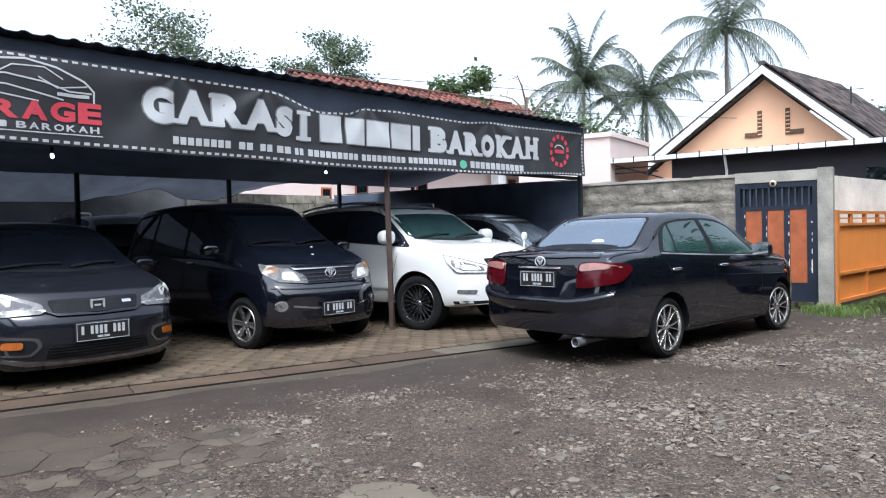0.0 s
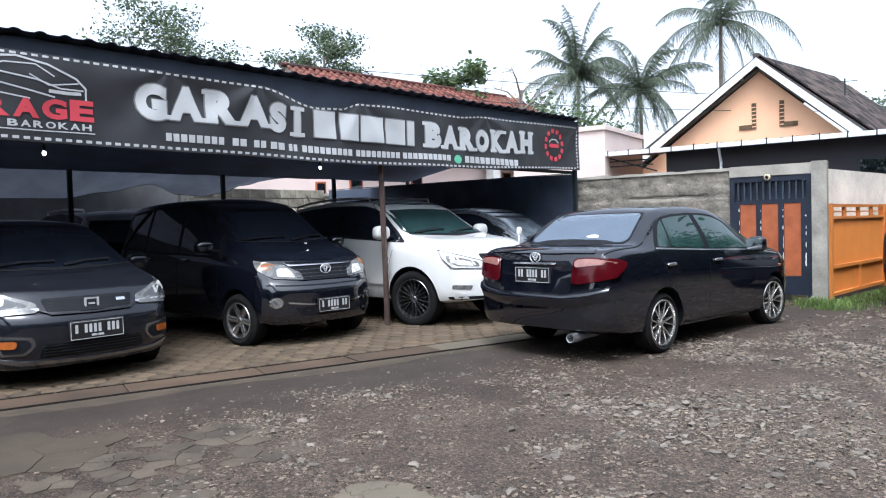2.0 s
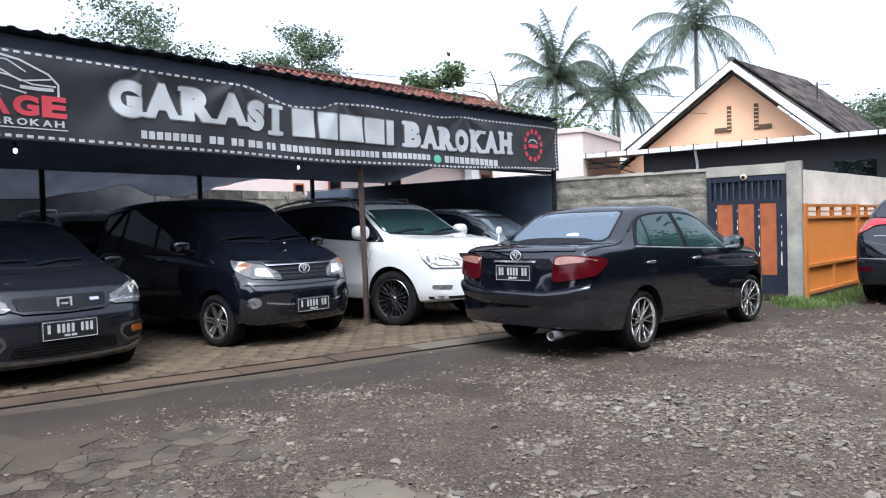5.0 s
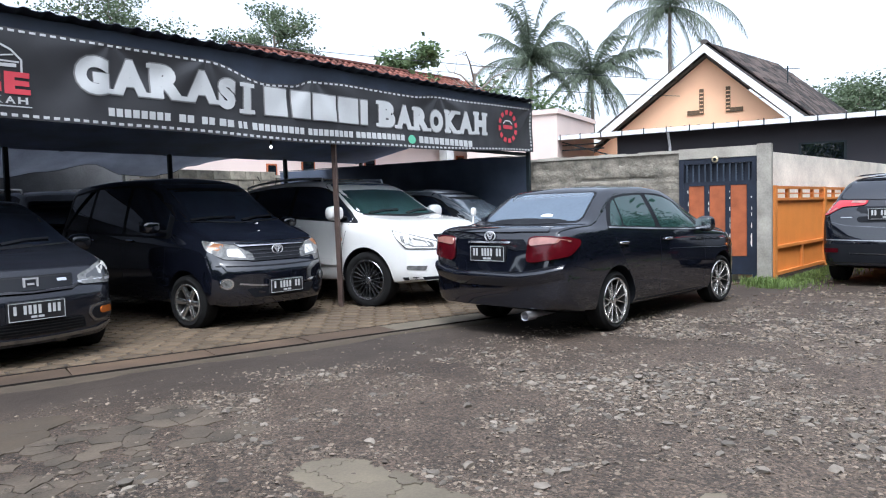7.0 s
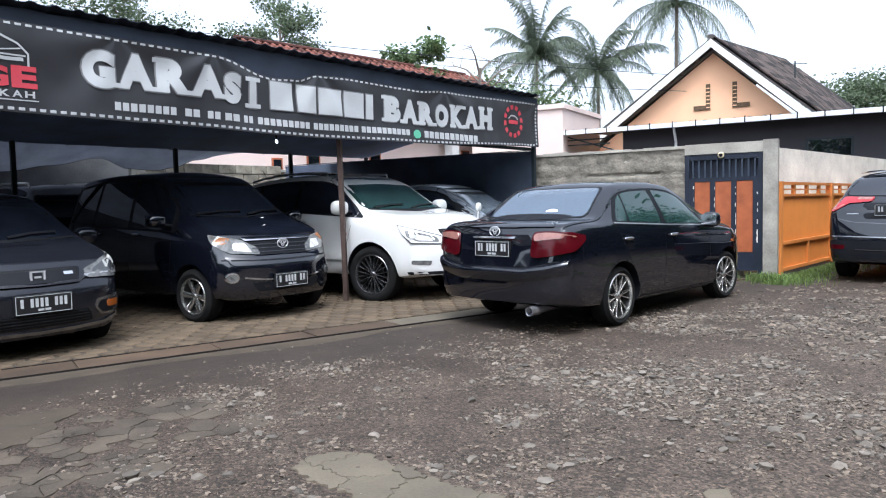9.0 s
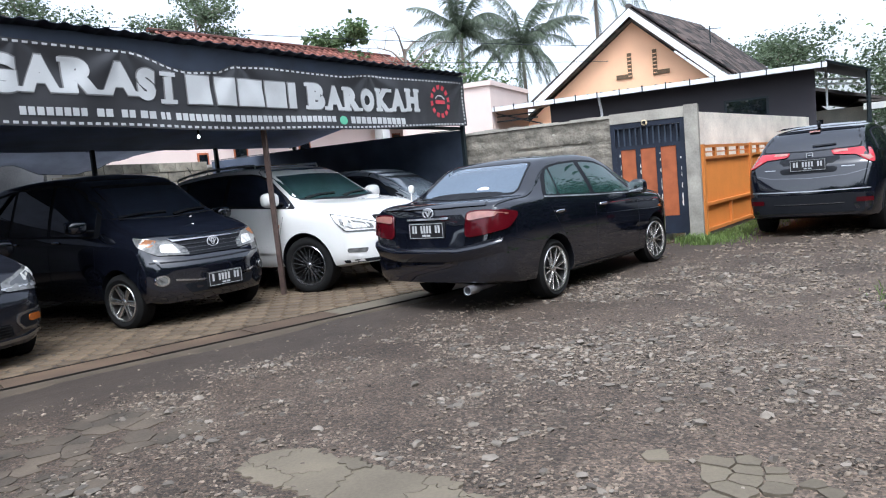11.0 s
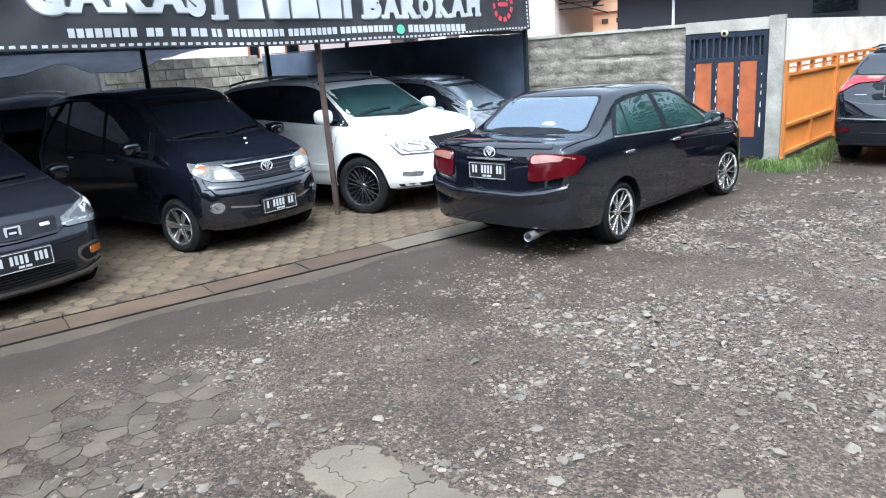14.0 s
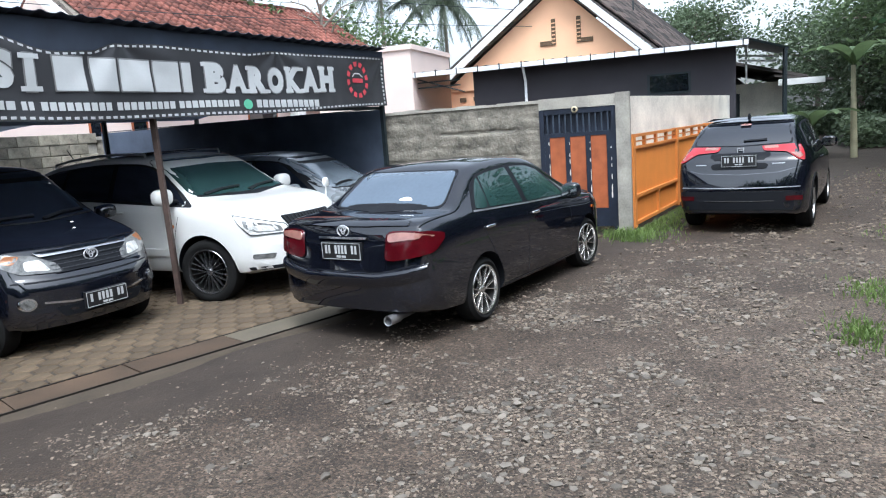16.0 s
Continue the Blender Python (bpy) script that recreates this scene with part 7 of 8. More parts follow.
def palm(x, y, h, label, seed, bend=0.6, fronds=22, flen=3.2, rise=0.0):
    r = random.Random(seed)
    t = empty("coconut_palm", pose(x, y, 0), label, "palm tree", "coconut palms behind the houses")
    bm = bmesh.new()
    prev = Vector((0, 0, -0.1))
    for i in range(1, 15):
        f = i / 14
        q = Vector((bend * f * f, 0.4 * bend * f * f, h * f))
        bar(bm, prev, q, 0.34 - 0.14 * f, sides=10, w2=0.31 - 0.14 * f)
        prev = q
    part("trunk", bm, BARK, t, smooth=70)
    for i in range(fronds):
        a = i * 2.399 + r.uniform(-0.2, 0.2)
        up = 1.3 + rise - 2.1 * (i / fronds) ** 1.1 + r.uniform(-0.28, 0.28)
        L = flen * r.uniform(0.7, 1.1)
        sag, sw, sw2 = r.uniform(0.02, 0.1), r.uniform(-1, 1), r.uniform(-1, 1)
        d0 = Vector((math.cos(a) * math.cos(up), math.sin(a) * math.cos(up), math.sin(up)))
        pts, p, d = [prev.copy()], prev.copy(), d0.copy()
        for k in range(16):
            p = p + d * (L / 16)
            d = (d + Vector((sw * 0.03, sw2 * 0.03, -sag - 0.008 * k))).normalized()
            pts.append(p.copy())
        bm = bmesh.new()
        for k in range(16):
            bar(bm, pts[k], pts[k + 1], 0.05 * (1 - k / 18), sides=4, w2=0.05 * (1 - (k + 1) / 18))
        for k in range(2, 17):
            ax = (pts[k] - pts[k - 1]).normalized()
            sd = ax.cross(Vector((0, 0, 1)))
            sd = sd.normalized() if sd.length > 0.05 else Vector((1, 0, 0))
            for hf in (0.0, 0.25, 0.5, 0.75):
                o = pts[k - 1].lerp(pts[k], hf)
                ll = 0.62 * L / 3.2 * math.sin(math.pi * min(1, (k + hf) / 17 * 0.85 + 0.12)) + 0.08
                for s in (1, -1):
                    tip = o + (sd * s * r.uniform(0.4, 0.8) + ax * 0.5 + Vector((0, 0, -0.45 - r.uniform(0, 0.7)))).normalized() * ll * r.uniform(0.7, 1.15)
                    w = ax * 0.027
                    bm.faces.new([bm.verts.new(v) for v in (o - w, o + w, o.lerp(tip, 0.6) + w * 0.8, tip)])
        part("frond", bm, PALMLEAF, t)
    for k in range(5):
        b = blob(bmesh.new(), prev + Vector((0.22 * math.cos(k * 1.3), 0.22 * math.sin(k * 1.3), -0.22)), (0.11, 0.11, 0.14), 10, 8, 2)
        part("coconut", b, LIGHTLEAF, t, smooth=60)
    return t


palm(42.0, 13.2, 9.2, "coconut palm with drooping green fronds behind the houses", 3, 0.4, 32, 4.6)
palm(39.7, 16.2, 10.0, "coconut palm with upright green fronds behind the houses", 5, 0.3, 32, 4.3, 0.3)
palm(43.3, 9.0, 12.6, "tall coconut palm with a bare pale trunk", 8, -0.3, 24, 5.3)
tree("broadleaf_tree", 18.0, 24.0, 10.4, 2.6, "wide feathery green tree behind the lot", LEAF, 0.14, 9000, 0.75, 0.13, 0.0, 11, 0.5, 10, 0.34)
tree("broadleaf_tree", 22.6, 20.2, 10.8, 1.9, "slender green tree rising over the tiled roof", LEAF, 0.14, 8000, 0.68, 0.10, 0.0, 12, 0.9, 9, 0.32)
tree("broadleaf_tree", 25.8, 15.6, 9.2, 1.0, "young bright green tree behind the tiled roof", LIGHTLEAF, 0.26, 2600, 0.72, 0.09, 0.0, 13, 1.0, 6, 0.55)
tree("broadleaf_tree", 29.5, 12.6, 7.0, 2.0, "green shrub-like tree below the palms", LIGHTLEAF, 0.2, 4500, 0.55, 0.1, 0.0, 17, 0.7, 7, 0.5)
tree("bare_tree", 27.3, 13.3, 8.6, 1.6, "bare leafless tree with thin grey branches", LEAF, 0.2, 0, 0.5, 0.13, 0.0, 14, 1.2, 14)
tree("broadleaf_tree", 45.5, -0.6, 8.6, 2.4, "green tree behind the peach house", LEAF, 0.22, 7000, 0.55, 0.16, 0.0, 15, 0.7, 9, 0.5)
# the wood at the road's end
for i, (x, y, h, c) in enumerate(((34.0, -8.6, 9.0, 2.8), (39.0, -10.5, 9.0, 3.0), (33.0, -11.5, 8.0, 3.0), (43.0, -8.6, 6.0, 2.4), (36.0, -14.0, 9.5, 3.2), (46.0, -13.0, 10.0, 3.6), (30.0, -14.5, 8.0, 3.0), (50, -7.5, 6.5, 3.0))):
    tree("broadleaf_tree", x, y, h, c, "tall dark green tree at the edge of the wood", LEAF if i % 2 else LIGHTLEAF, 0.24, 9000, 0.3, 0.2, 0.0, 30 + i, 0.8, 10, 0.6)


def thicket(name, x0, x1, y0, y1, h, count, leaf, mat, label):
    pts = np.stack([rng.uniform(x0, x1, count), rng.uniform(y0, y1, count), np.zeros(count)], 1)
    hh = np.array([h * (0.55 + 0.45 * noise.noise(Vector((p[0] * 0.5, p[1] * 0.5, 3.1))) + 0.25 * noise.noise(Vector((p[0] * 1.7, p[1] * 1.7, 1.1)))) for p in pts])
    pts[:, 2] = np.maximum(0.05, hh) * rng.uniform(0, 1, count) ** 0.6
    o = new(name, leaves_mesh(name, pts, leaf, mat))
    return tagged(o, label, "shrubs", kind="stuff")


thicket("undergrowth", 42, 50, -16, -1, 2.6, 16000, 0.3, LEAF, "dense dark green undergrowth along the road's end")
thicket("undergrowth", 29.5, 33.5, -12, -5.6, 1.6, 7000, 0.24, LEAF, "green bushes beside the road")
thicket("undergrowth", 26, 29, -3.6, -2.3, 1.3, 3000, 0.2, LEAF, "low green bushes beside the small house")
# woods and hedges across the road, behind the camera
for i, (x, y, h, c) in enumerate(((-9, -9, 8, 3.4), (-3, -11, 9, 3.6), (3, -11, 9.5, 3.4), (8, -10, 10.5, 3.8), (14, -10.5, 11, 3.8), (20, -10.5, 10.5, 3.6), (26, -12, 10, 3.6), (-13, -2, 8, 3.4), (-14, 6, 8, 3.2))):
    tree("broadleaf_tree", x, y, h * 0.8, c * 0.9, "broad green tree across the road", DARKLEAF, 0.4, 7000, 0.15, 0.2, 0.0, 60 + i, 0.8, 10, 0.8)
thicket("hedge", -16, 40, -16, -12, 5.5, 34000, 0.7, DARKLEAF, "dense green hedge across the road")
thicket("hedge", 12, 40, -20, -14, 5.0, 26000, 0.8, DARKLEAF, "tall dense wood across the road")
thicket("hedge", -17, -14, -12, 12, 4.5, 14000, 0.6, DARKLEAF, "dense green hedge beyond the lot")


def banana(x, y, h, seed, label):
    r = random.Random(seed)
    t = empty("banana_plant", pose(x, y, 0), label, "banana plant")
    bm = bmesh.new()
    bar(bm, (0, 0, 0), (0.1, 0.05, h), 0.22, sides=10, w2=0.13)
    part("stem", bm, material("banana_stem", (0.30, 0.28, 0.18), 0.7, 0, 0.3, 3, 40, 0.2), t, smooth=60)
    for i in range(6):
        a = i * 1.25 + r.uniform(-0.3, 0.3)
        bm = bmesh.new()
        p, d = Vector((0.1, 0.05, h)), Vector((math.cos(a) * 0.6, math.sin(a) * 0.6, 0.8)).normalized()
        prev = None
        L = 1.7
        for k in range(13):
            w = 0.26 * math.sin(math.pi * min(1, (k + 1) / 13.5)) ** 0.6
            sd = d.cross(Vector((0, 0, 1))).normalized()
            row = [bm.verts.new(p + sd * w + Vector((0, 0, 0.06))), bm.verts.new(p), bm.verts.new(p - sd * w + Vector((0, 0, 0.06)))]
            if prev:
                for q in range(2):
                    bm.faces.new((prev[q], prev[q + 1], row[q + 1], row[q]))
            prev = row
            p = p + d * L / 13
            d = (d + Vector((0, 0, -0.13))).normalized()
        part("leaf", bm, LIGHTLEAF, t, smooth=60)
    return t


banana(25.6, -4.75, 2.75, 2, "banana plant with large light green leaves by the road")
banana(25.2, -3.5, 0.9, 4, "young banana plant with upright pale leaves")


def tuft(name, region, count, size, label):
    """Grass blades scattered where region() allows."""
    V, F = [], []
    r = random.Random(3)
    done = 0
    while done < count:
        p = region(r)
        if p is None:
            continue
        done += 1
        a, h = r.uniform(0, 6.28), size * r.uniform(0.4, 1.2)
        lean = Vector((math.cos(a), math.sin(a), 0)) * h * r.uniform(0.2, 0.8)
        sd = Vector((-math.sin(a), math.cos(a), 0)) * 0.006
        b = Vector((p[0], p[1], 0.0))
        k = len(V)
        V += [tuple(b - sd), tuple(b + sd), tuple(b + lean * 0.4 + Vector((0, 0, h * 0.7)) + sd * 0.8), tuple(b + lean * 0.4 + Vector((0, 0, h * 0.7)) - sd * 0.8), tuple(b + lean + Vector((0, 0, h)))]
        F += [(k, k + 1, k + 2, k + 3), (k + 3, k + 2, k + 4)]
    me = bpy.data.meshes.new(name)
    me.from_pydata(V, [], F)
    me.materials.append(GRASS)
    return tagged(new(name, me), label, "grass", kind="stuff")


def fence_foot(r):
    s, d = r.uniform(-1.0, 7.5), abs(r.gauss(0, 0.28))
    if r.random() > 0.75 - 0.05 * s + 0.3 * noise.noise(Vector((s * 2, d * 3, 0))):
        return None
    p = FEN @ Vector((s, -0.08 - d, 0))
    return (p.x, p.y)


tuft("grass", fence_foot, 4200, 0.065, "green grass along the foot of the fence")
def pillar_foot(r):
    p = (11.75 + r.gauss(0, 0.22), 0.95 + r.gauss(0, 0.16))
    return p if p[0] < 11.93 else None
tuft("weeds", pillar_foot, 380, 0.13, "green weeds at the foot of the gate pillar")
def verge(r):
    c = ((6.95, -1.15, 0.22), (8.3, -1.55, 0.25), (7.6, -2.2, 0.3), (11.2, -2.6, 0.4), (14.5, -4.2, 0.8), (19, -5, 1.2))[r.randrange(6)]
    return (c[0] + r.gauss(0, c[2]), c[1] + r.gauss(0, c[2] * 0.5))
tuft("grass", verge, 2600, 0.06, "thin grass between the stones of the road")


# ---- road surface pieces ----
def clip_poly(poly, a, b):
    """The part of a polygon nearer to a than to b."""
    m, n = (a + b) / 2, (b - a)
    out = []
    for i in range(len(poly)):
        p, q = poly[i - 1], poly[i]
        dp, dq = (p - m).dot(n), (q - m).dot(n)
        if (dp <= 0) != (dq <= 0):
            out.append(p + (q - p) * (dp / (dp - dq)))
        if dq <= 0:
            out.append(q)
    return out


def near_line(p, a, b):
    a, b = Vector(a), Vector(b)
    t = max(0, min(1, (p - a).dot(b - a) / (b - a).length_squared))
    return (p - a - (b - a) * t).length


def slabs(name, inside, box_, cell, piece, gap, top, label, mat, seed, lost=0.0, stretch=(1.0, 1.0)):
    """Broken pavement: flat ragged pieces with thin cracks between them."""
    r = random.Random(seed)
    x0, x1, y0, y1 = box_
    seeds, owners = [], []
    y = y0 if piece else y1
    for _ in range(0 if piece else 5000):
        p = Vector((r.uniform(x0, x1), r.uniform(y0, y1)))
        far = cell * (0.42 + 0.55 * max(0.0, min(1.0, 0.5 + noise.noise(Vector((p.x * 2.1, p.y * 2.1, seed))))))
        if inside(p, cell) and all((p - q).length > far for q in seeds):
            seeds.append(p)
    while y < y1:
        x = x0
        while x < x1:
            p = Vector((x + r.uniform(-0.45, 0.45) * cell, y + r.uniform(-0.45, 0.45) * cell))
            if inside(p, 0.1):
                seeds.append(p)
            x += cell
        y += cell
    y = y0 if piece else y1
    while y < y1:
        x = x0
        while x < x1:
            owners.append((Vector((x + r.uniform(-0.5, 0.5) * piece * stretch[0], y + r.uniform(-0.5, 0.5) * piece * stretch[1])), r.random() < lost))
            x += piece * stretch[0]
        y += piece * stretch[1]
    def own(p):
        return min(range(len(owners)), key=lambda k: ((owners[k][0].x - p.x) / stretch[0]) ** 2 + ((owners[k][0].y - p.y) / stretch[1]) ** 2)
    if not piece:
        owners = [(p, r.random() < lost) for p in seeds]
    group = [(own(p) if piece else i) if inside(p, 0.0) else -1 for i, p in enumerate(seeds)]
    root = empty(name, None, label, "pavement", kind="structure")
    pieces = {}
    for i, a in enumerate(seeds):
        if group[i] < 0 or owners[group[i]][1]:
            continue
        poly = [a + Vector(d) * cell * 1.6 for d in ((-1, -1), (1, -1), (1, 1), (-1, 1))]
        for k, b in enumerate(seeds):
            if k != i and abs(b.x - a.x) < 3 * cell and abs(b.y - a.y) < 3 * cell and len(poly) > 2:
                cut = gap if group[k] != group[i] else 0.0
                poly = clip_poly(poly, a, b - (b - a).normalized() * cut)
        if len(poly) > 2:
            ragged = []
            for k in range(len(poly)):
                p, q = poly[k - 1], poly[k]
                m = 1 if piece else max(1, int((q - p).length / 0.022))
                for h in range(m):
                    e = p.lerp(q, h / m)
                    ragged.append(e + 0.011 * Vector((noise.noise(Vector((e.x * 19, e.y * 19, 1))), noise.noise(Vector((e.x * 19, e.y * 19, 7))))))
            pieces.setdefault(group[i], []).append(ragged)
    for g in sorted(pieces):
        c = sum((sum(q, Vector((0, 0))) / len(q) for q in pieces[g]), Vector((0, 0))) / len(pieces[g])
        h, tx, ty = top * r.uniform(0.6, 1.15), r.uniform(-0.012, 0.012), r.uniform(-0.012, 0.012)
        bm = bmesh.new()
        for q in pieces[g]:
            f = bm.faces.new([bm.verts.new((v.x, v.y, ground_z(v.x, v.y) + h + tx * (v.x - c.x) + ty * (v.y - c.y))) for v in q])
        bmesh.ops.remove_doubles(bm, verts=bm.verts, dist=0.0015)
        bm.normal_update()
        for f in bm.faces:
            if f.normal.z < 0:
                f.normal_flip()
        rim = [e for e in bm.edges if len(e.link_faces) == 1]
        for v in bmesh.ops.extrude_edge_only(bm, edges=rim)["geom"]:
            if isinstance(v, bmesh.types.BMVert):
                v.co += Vector(((v.co.x - c.x) * 0.03, (v.co.y - c.y) * 0.03, -0.035))
        bmesh.ops.recalc_face_normals(bm, faces=bm.faces)
        part("slab", bm, mat, root)
    return root


def strip_shape(a, b, half, wobble, seed):
    return lambda p, grow: near_line(p, a, b) < half + grow + wobble * noise.noise(Vector((p.x * 2.6, p.y * 2.6, seed)))


slabs("broken_pavement", strip_shape((2.35, 3.2), (3.05, 3.3), 0.45, 0.3, 0), (1.4, 3.8, 2.3, 4.1), 0.15, None, 0.007, 0.006, "old cracked concrete pavement breaking up into pieces", OLDPAVE, 3, 0.26)
slabs("broken_pavement", strip_shape((2.0, 4.2), (2.65, 4.15), 0.36, 0.25, 4), (1.2, 3.4, 3.4, 4.9), 0.46, None, 0.007, 0.007, "worn smooth beige concrete slabs beside the channel", DUST, 8, 0.0)
slabs("concrete_patch", strip_shape((2.90, 1.98), (2.60, 0.86), 0.195, 0.10, 2), (2.1, 3.3, 0.4, 2.5), 0.034, 0.30, 0.004, 0.010, "smooth cracked concrete patch in the road", CONCRETE, 5)
slabs("broken_pavement", strip_shape((3.25, 0.20), (2.85, -0.45), 0.24, 0.2, 7), (2.4, 3.9, -0.9, 0.7), 0.105, None, 0.011, 0.010, "pale broken concrete fragments in the road", CONCRETE, 6, 0.35)

# concrete channel with steel edges along the lot
drain = empty("drain_channel", None, "muddy concrete channel with dark steel edges along the lot", "drain", kind="structure")
DL = pose(DR0.x - 0.10 * DRN.x, DR0.y - 0.10 * DRN.y, 0, 0, 0, math.degrees(math.atan2(DRD.y, DRD.x)))
r_ = random.Random(4)
x = -4.5
while x < 9.2:
    w = r_.uniform(0.8, 1.4)
    bm = box(bmesh.new(), x + 0.006, x + w - 0.006, -0.186, 0.186, -0.05, 0.018 + r_.uniform(-0.003, 0.003), DL)
    part("channel_slab", bm, CONCRETE if 3.6 < x < 4.9 else MUDDY, drain)
    x += w
for y0, y1 in ((0.189, 0.206), (-0.202, -0.189)):
    part("steel_edge", box(bmesh.new(), -4.5, 9.2, y0, y1, -0.05, 0.024, DL), EDGE_STEEL, drain)
bm = bmesh.new()
rim = []
for i in range(275):
    u = -4.5 + 0.05 * i
    w = 0.20 + 0.16 * noise.noise(Vector((u * 0.9, 0, 6))) + 0.05 * noise.noise(Vector((u * 5, 0, 2)))
    rim.append([bm.verts.new(DL @ Vector((u, v, z))) for v, z in ((-0.203, 0.010), (-0.203 - 0.8 * w, 0.007), (-0.203 - w, -0.01))])
for a, b_ in zip(rim, rim[1:]):
    for k in range(2):
        bm.faces.new((a[k], a[k + 1], b_[k + 1], b_[k]))
part("apron", bm, DUST, drain, "worn pale cement edge", smooth=60)

# hexagonal pavers of the lot
paving = empty("hexagon_paving", None, "beige hexagonal concrete pavers of the car lot", "paving", kind="structure")
hexes = []
for variant in range(3):
    rr = random.Random(20 + variant)
    bm = bmesh.new()
    R = 0.1085
    ring = [(R * math.cos(math.pi / 3 * k + math.pi / 6), R * math.sin(math.pi / 3 * k + math.pi / 6)) for k in range(6)]
    lo = [bm.verts.new((x, y, -0.03)) for x, y in ring]
    md = [bm.verts.new((x, y, 0.010)) for x, y in ring]
    up = [bm.verts.new((x * 0.88, y * 0.88, 0.024 + rr.uniform(-0.002, 0.002))) for x, y in ring]
    for a, b_ in ((lo, md), (md, up)):
        for k in range(6):
            bm.faces.new((a[k], a[(k + 1) % 6], b_[(k + 1) % 6], b_[k]))
    bm.faces.new(up)
    me = bpy.data.meshes.new("paver")
    bm.to_mesh(me)
    bm.free()
    me.materials.append(PAVER)
    hexes.append(me)
dx, dy = 0.1975 + 0.012, (0.1975 + 0.012) * math.sqrt(3) / 2
near, far_v, far_f = [], [], []
src = [v.co.copy() for v in hexes[0].vertices]
fsrc = [tuple(p.vertices) for p in hexes[0].polygons]
rr = random.Random(9)
for j in range(46):
    for i in range(-22, 48):
        lx, ly = dx * (i + 0.5 * (j % 2)), 0.29 + dy * j
        p = DL @ Vector((lx, ly, 0))
        if not (-1.2 < p.x < 11.8 and p.y < 11.0):
            continue
        m = DL @ pose(lx, ly, 0.004 + 0.006 * noise.noise(Vector((lx * 1.2, ly * 1.2, 0))), rr.uniform(-1.2, 1.2), rr.uniform(-1.2, 1.2), rr.uniform(-2, 2))
        if j < 11 and 1.9 < p.x < 8.2 and len(near) < 300:
            o = new("paver", hexes[rr.randrange(3)])
            o.parent, o.matrix_basis = paving, m
            near.append(o)
        else:
            k = len(far_v)
            far_v += [tuple(m @ v) for v in src]
            far_f += [tuple(q + k for q in f) for f in fsrc]
me = bpy.data.meshes.new("far_pavers")
me.from_pydata(far_v, [], far_f)
me.materials.append(island_material("paver_field", (0.098, 0.070, 0.043), 0.26, 0.9))
o = new("far_pavers", me)
o.parent = paving
o["kind"] = "stuff"


# ---- loose stones ----
def stones(name, count, lo, hi, density, mat, label, seed, area, even=2.0):
    """Rounded, flattened stones half sunk in the road."""
    g = np.random.default_rng(seed)
    bm = bmesh.new()
    bmesh.ops.create_icosphere(bm, subdivisions=1, radius=1)
    base = np.array([v.co[:] for v in bm.verts])
    tri = np.array([[v.index for v in f.verts] for f in bm.faces])
    bm.free()
    P = []
    while len(P) < count:
        x, y = g.uniform(area[0], area[1]), g.uniform(area[2], area[3])
        if g.random() < density(x, y):
            P.append((x, y))
    P = np.array(P)
    n = len(P)
    size = lo * (hi / lo) ** (g.random(n) ** even)
    sc = np.stack([size, size * g.uniform(0.6, 1.0, n), size * g.uniform(0.26, 0.62, n)], 1)
    V = base[None] * (1 + g.normal(0, 0.17, (n, 12, 1))) * sc[:, None]
    a = g.uniform(0, 2 * np.pi, n)
    c, s = np.cos(a)[:, None], np.sin(a)[:, None]
    X, Y = V[..., 0] * c - V[..., 1] * s, V[..., 0] * s + V[..., 1] * c
    z0 = np.array([ground_z(*p) for p in P])
    W = np.stack([X + P[:, :1], Y + P[:, 1:], V[..., 2] + (z0 + sc[:, 2] * g.uniform(-0.2, 0.6, n))[:, None]], -1)
    me = bpy.data.meshes.new(name)
    me.vertices.add(12 * n)
    me.vertices.foreach_set("co", W.ravel())
    F = (np.arange(n)[:, None, None] * 12 + tri[None]).reshape(-1)
    me.loops.add(len(F))
    me.loops.foreach_set("vertex_index", F.astype(np.int32))
    me.polygons.add(len(F) // 3)
    me.polygons.foreach_set("loop_start", np.arange(0, len(F), 3, dtype=np.int32))
    me.update(calc_edges=True)
    me.polygons.foreach_set("use_smooth", [True] * len(me.polygons))
    me.set_sharp_from_angle(angle=radians(42))
    me.materials.append(mat)
    return tagged(new(name, me), label, "gravel", kind="stuff")


def gravel_density(x, y):
    """Thick in drifts down the middle of the road, thin along the lot and the wheel tracks."""
    d = (Vector((x, y)) - DR0).dot(DRN)
    k = 0.30 + 0.8 * noise.noise(Vector((x * 0.7, y * 0.7, 9.0))) + 0.9 * noise.noise(Vector((x * 1.9, y * 1.9, 3.0))) + 0.5 * noise.noise(Vector((x * 5, y * 5, 5.0)))
    k += 0.22 * max(0, 1 - abs(d + 3.6) / 1.6) + 0.25 * max(0, 1 - math.hypot(x - 4.9, (y - 0.1) * 0.8) / 1.3)
    k = 0.06 + max(0.0, k) ** 1.3 * 1.25
    k *= min(1, max(0.03, (-d - 0.9) / 0.9))
    q = Vector((x, y))
    if near_line(q, (2.90, 1.98), (2.60, 0.86)) < 0.24:
        k *= 0.04
    elif near_line(q, (2.35, 3.2), (3.05, 3.3)) < 0.42 or near_line(q, (2.0, 4.2), (2.65, 4.15)) < 0.36 or near_line(q, (3.25, 0.20), (2.85, -0.45)) < 0.24:
        k *= 0.5
    return max(0.02, min(1, k)) if d < -0.25 else 0.0


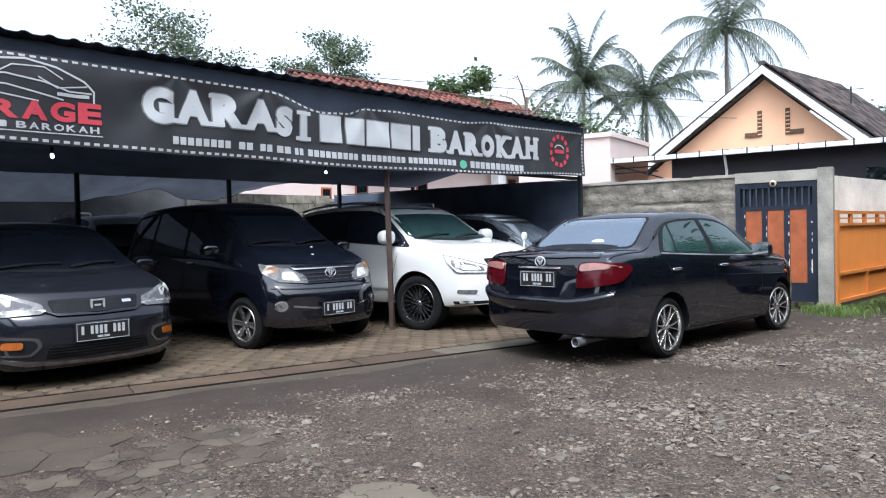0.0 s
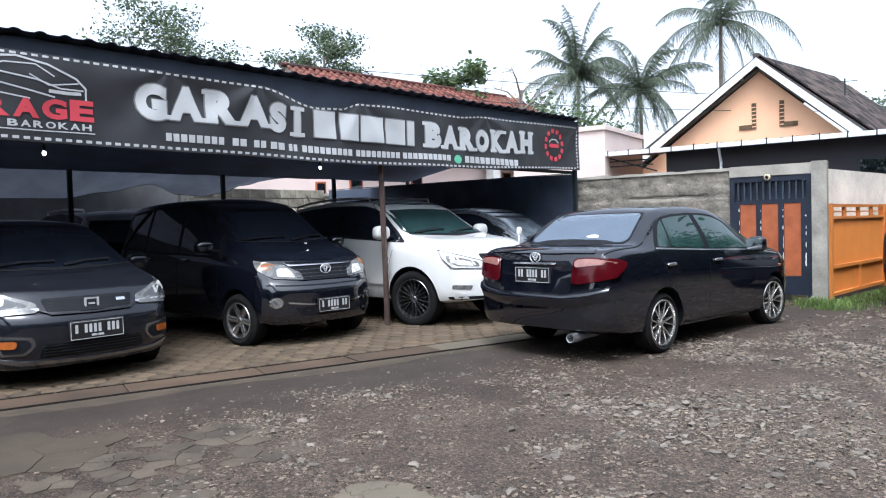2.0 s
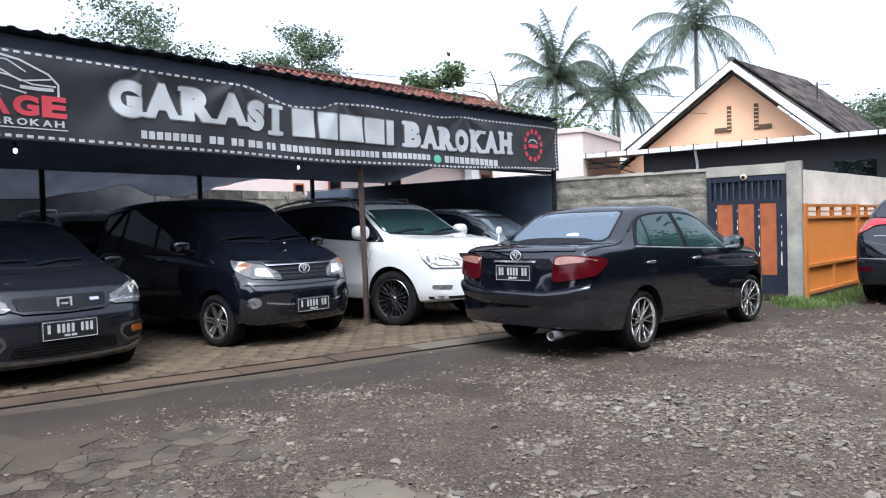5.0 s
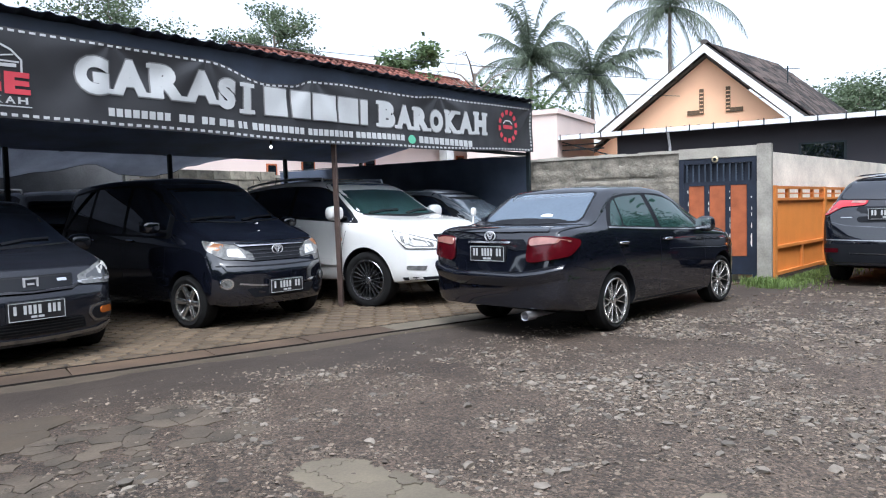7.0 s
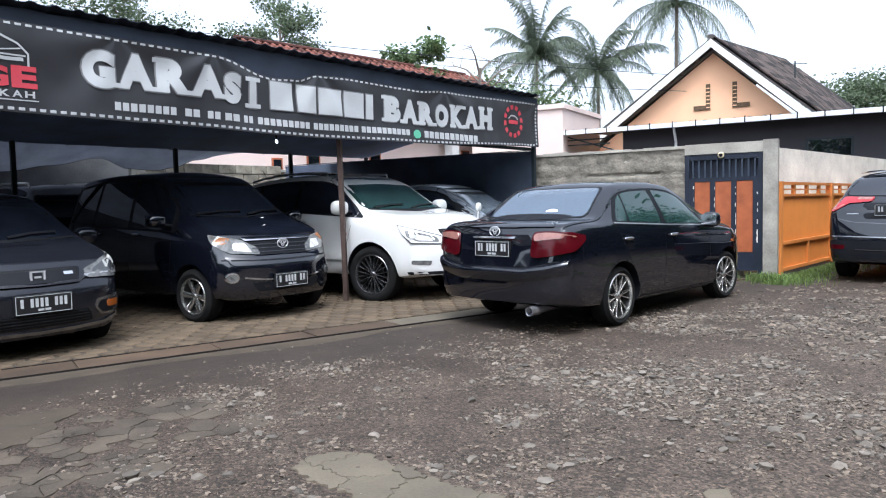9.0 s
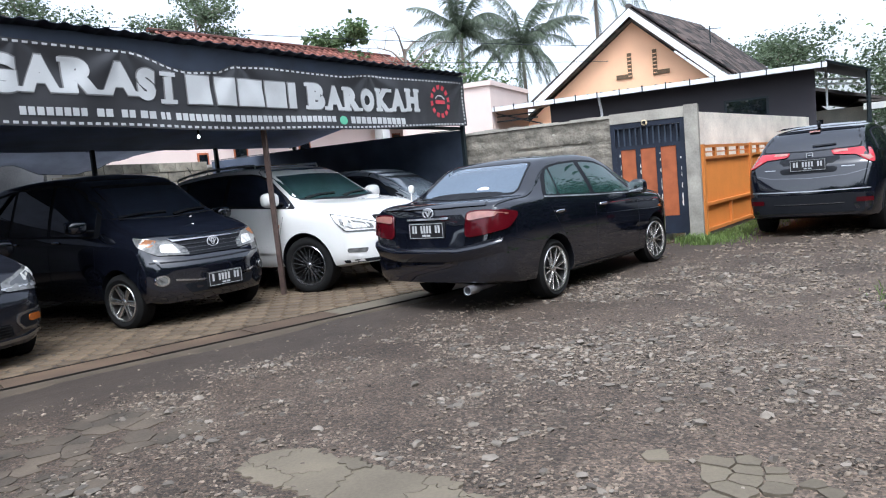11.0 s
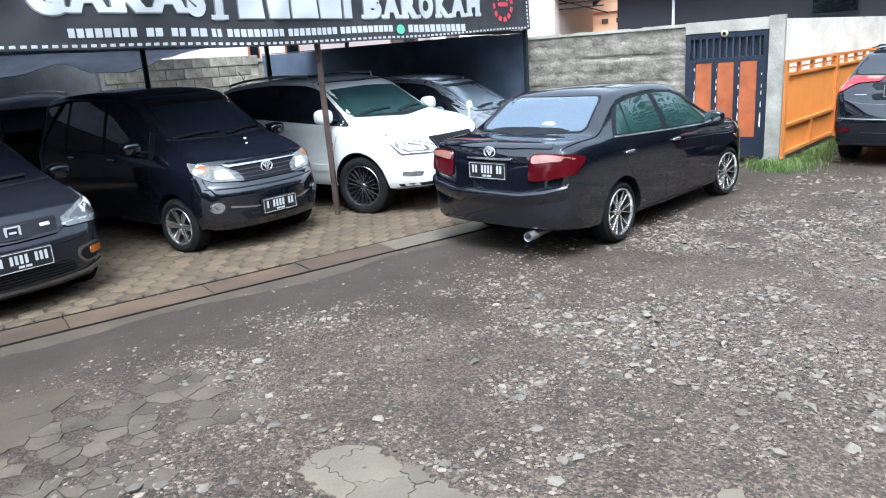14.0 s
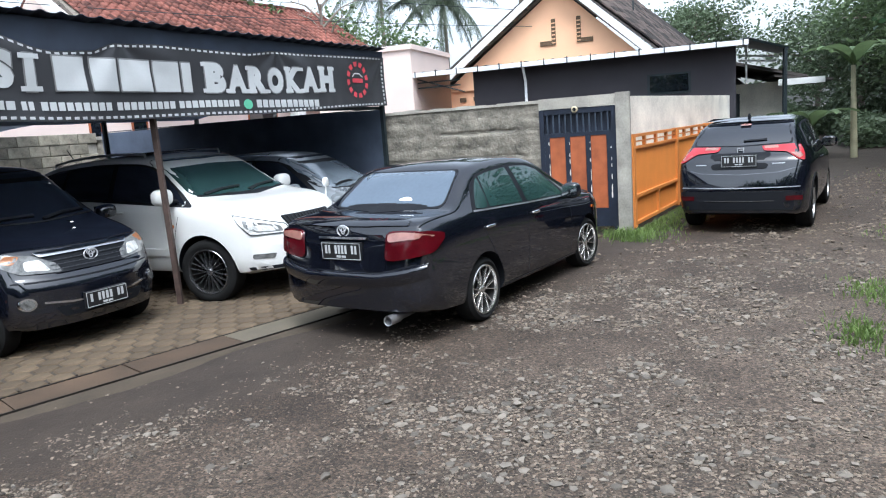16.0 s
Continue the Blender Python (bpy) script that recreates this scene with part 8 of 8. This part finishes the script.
stones("road_gravel", 66000, 0.005, 0.019, gravel_density, PEBBLE, "loose grey river gravel scattered over the road", 1, (0.8, 9.5, -4.5, 4.4), 1.4)
stones("road_gravel", 12000, 0.012, 0.042, gravel_density, PEBBLE, "loose grey gravel farther along the road", 2, (6.5, 22, -8, 2.6), 1.4)
stones("road_gravel", 3000, 0.006, 0.028, gravel_density, PEBBLE, "thin loose gravel on the near side of the road", 6, (-6, 0.8, -7, 3.5), 1.3)
stones("road_gravel", 2500, 0.008, 0.03, gravel_density, PEBBLE, "thin loose gravel across the road", 7, (0.8, 9, -8, -4.5), 1.3)
stones("road_stones", 3800, 0.015, 0.042, lambda x, y: gravel_density(x, y) ** 1.5, COBBLE, "larger rounded grey stones lying among the gravel", 3, (1.0, 10, -4, 3.6), 2.4)
stones("road_grit", 24000, 0.003, 0.008, gravel_density, PEBBLE, "fine grey grit on the near road", 4, (0.8, 5.2, -2.2, 4.6))

# blocks of the side wall
block_meshes = []
for variant in range(4):
    rr = random.Random(40 + variant)
    bm = bmesh.new()
    box(bm, 0.003, 0.05, 0.001, 0.399, 0.001, 0.202)
    for v in bm.verts:
        if v.co.x < 0.01:
            v.co += Vector((rr.uniform(-0.006, 0.006), rr.uniform(-0.004, 0.012) if v.co.y < 0.2 else rr.uniform(-0.012, 0.004), rr.uniform(-0.012, 0.004) if v.co.z > 0.1 else rr.uniform(-0.003, 0.008)))
    bmesh.ops.bevel(bm, geom=[e for e in bm.edges], offset=0.004, segments=1, affect='EDGES')
    me = bpy.data.meshes.new("block")
    bm.to_mesh(me)
    bm.free()
    me.materials.append(BLOCK)
    block_meshes.append(me)
rr = random.Random(5)
for j in range(10):
    for i in range(33):
        y = 2.2 + 0.4 * i - (0.2 if j % 2 else 0)
        if y < 2.2 or y > 14.7:
            continue
        o = new("block", rr.choice(block_meshes))
        o.parent, o.matrix_basis = wall_right, pose(12.024 + rr.uniform(-0.005, 0.004), y, 0.02 + 0.203 * j, 0, rr.uniform(-0.5, 0.5), rr.uniform(-0.25, 0.25))
# bare blocks of the wall behind the cars
PALE = material("pale_block", (0.27, 0.24, 0.185), 0.95, 0, 0.5, 5, 40, 0.8, 0, 0.02, rnd=0.25)
bm = box(bmesh.new(), 0.004, 0.376, 0.0, 0.03, 0.004, 0.190)
bmesh.ops.bevel(bm, geom=list(bm.edges), offset=0.008, segments=1, affect='EDGES')
me = bpy.data.meshes.new("block")
bm.to_mesh(me)
bm.free()
me.materials.append(PALE)
for j in range(11):
    for i in range(10):
        x = 0.38 * i - (0.19 if j % 2 else 0)
        if not 0 <= x < 2.95:
            continue
        o = new("block", me)
        o.parent, o.matrix_basis = wall_blocks, BACK @ pose(x, -0.02 + rr.uniform(0, 0.012), 0.02 + 0.195 * j, rr.uniform(-0.8, 0.8), 0, rr.uniform(-0.6, 0.6))
# rough hand-thrown coat over the blocks, worn through along the joints
bm = bmesh.new()
ny, nz = 300, 56
coat = []
for j in range(nz + 1):
    z = 0.0 + 2.05 * j / nz
    row = []
    for i in range(ny + 1):
        y = 2.205 + 12.4 * i / ny
        n1 = noise.noise(Vector((y * 1.6, z * 5.0, 2.0)))
        n2 = noise.noise(Vector((y * 6.0, z * 12.0, 5.0)))
        n3 = noise.noise(Vector((y * 17.0, z * 24.0, 8.0)))
        jt = abs(((z - 0.02 + 0.012 * n2) / 0.203 + 0.5) % 1.0 - 0.5) * 0.203
        groove = max(0.0, 1 - jt / 0.022) * max(0.0, 0.4 + 1.3 * noise.noise(Vector((y * 1.3, round(z / 0.203) * 3.7, 1.0))))
        row.append(bm.verts.new((12.008 - 0.014 * n1 - 0.016 * n2 - 0.011 * n3 + 0.06 * groove, y, z)))
    coat.append(row)
for a, b_ in zip(coat, coat[1:]):
    for i in range(ny):
        bm.faces.new((a[i], b_[i], b_[i + 1], a[i + 1]))
part("cement_coat", bm, COAT, wall_right, "rough hand-thrown cement coat", smooth=70)
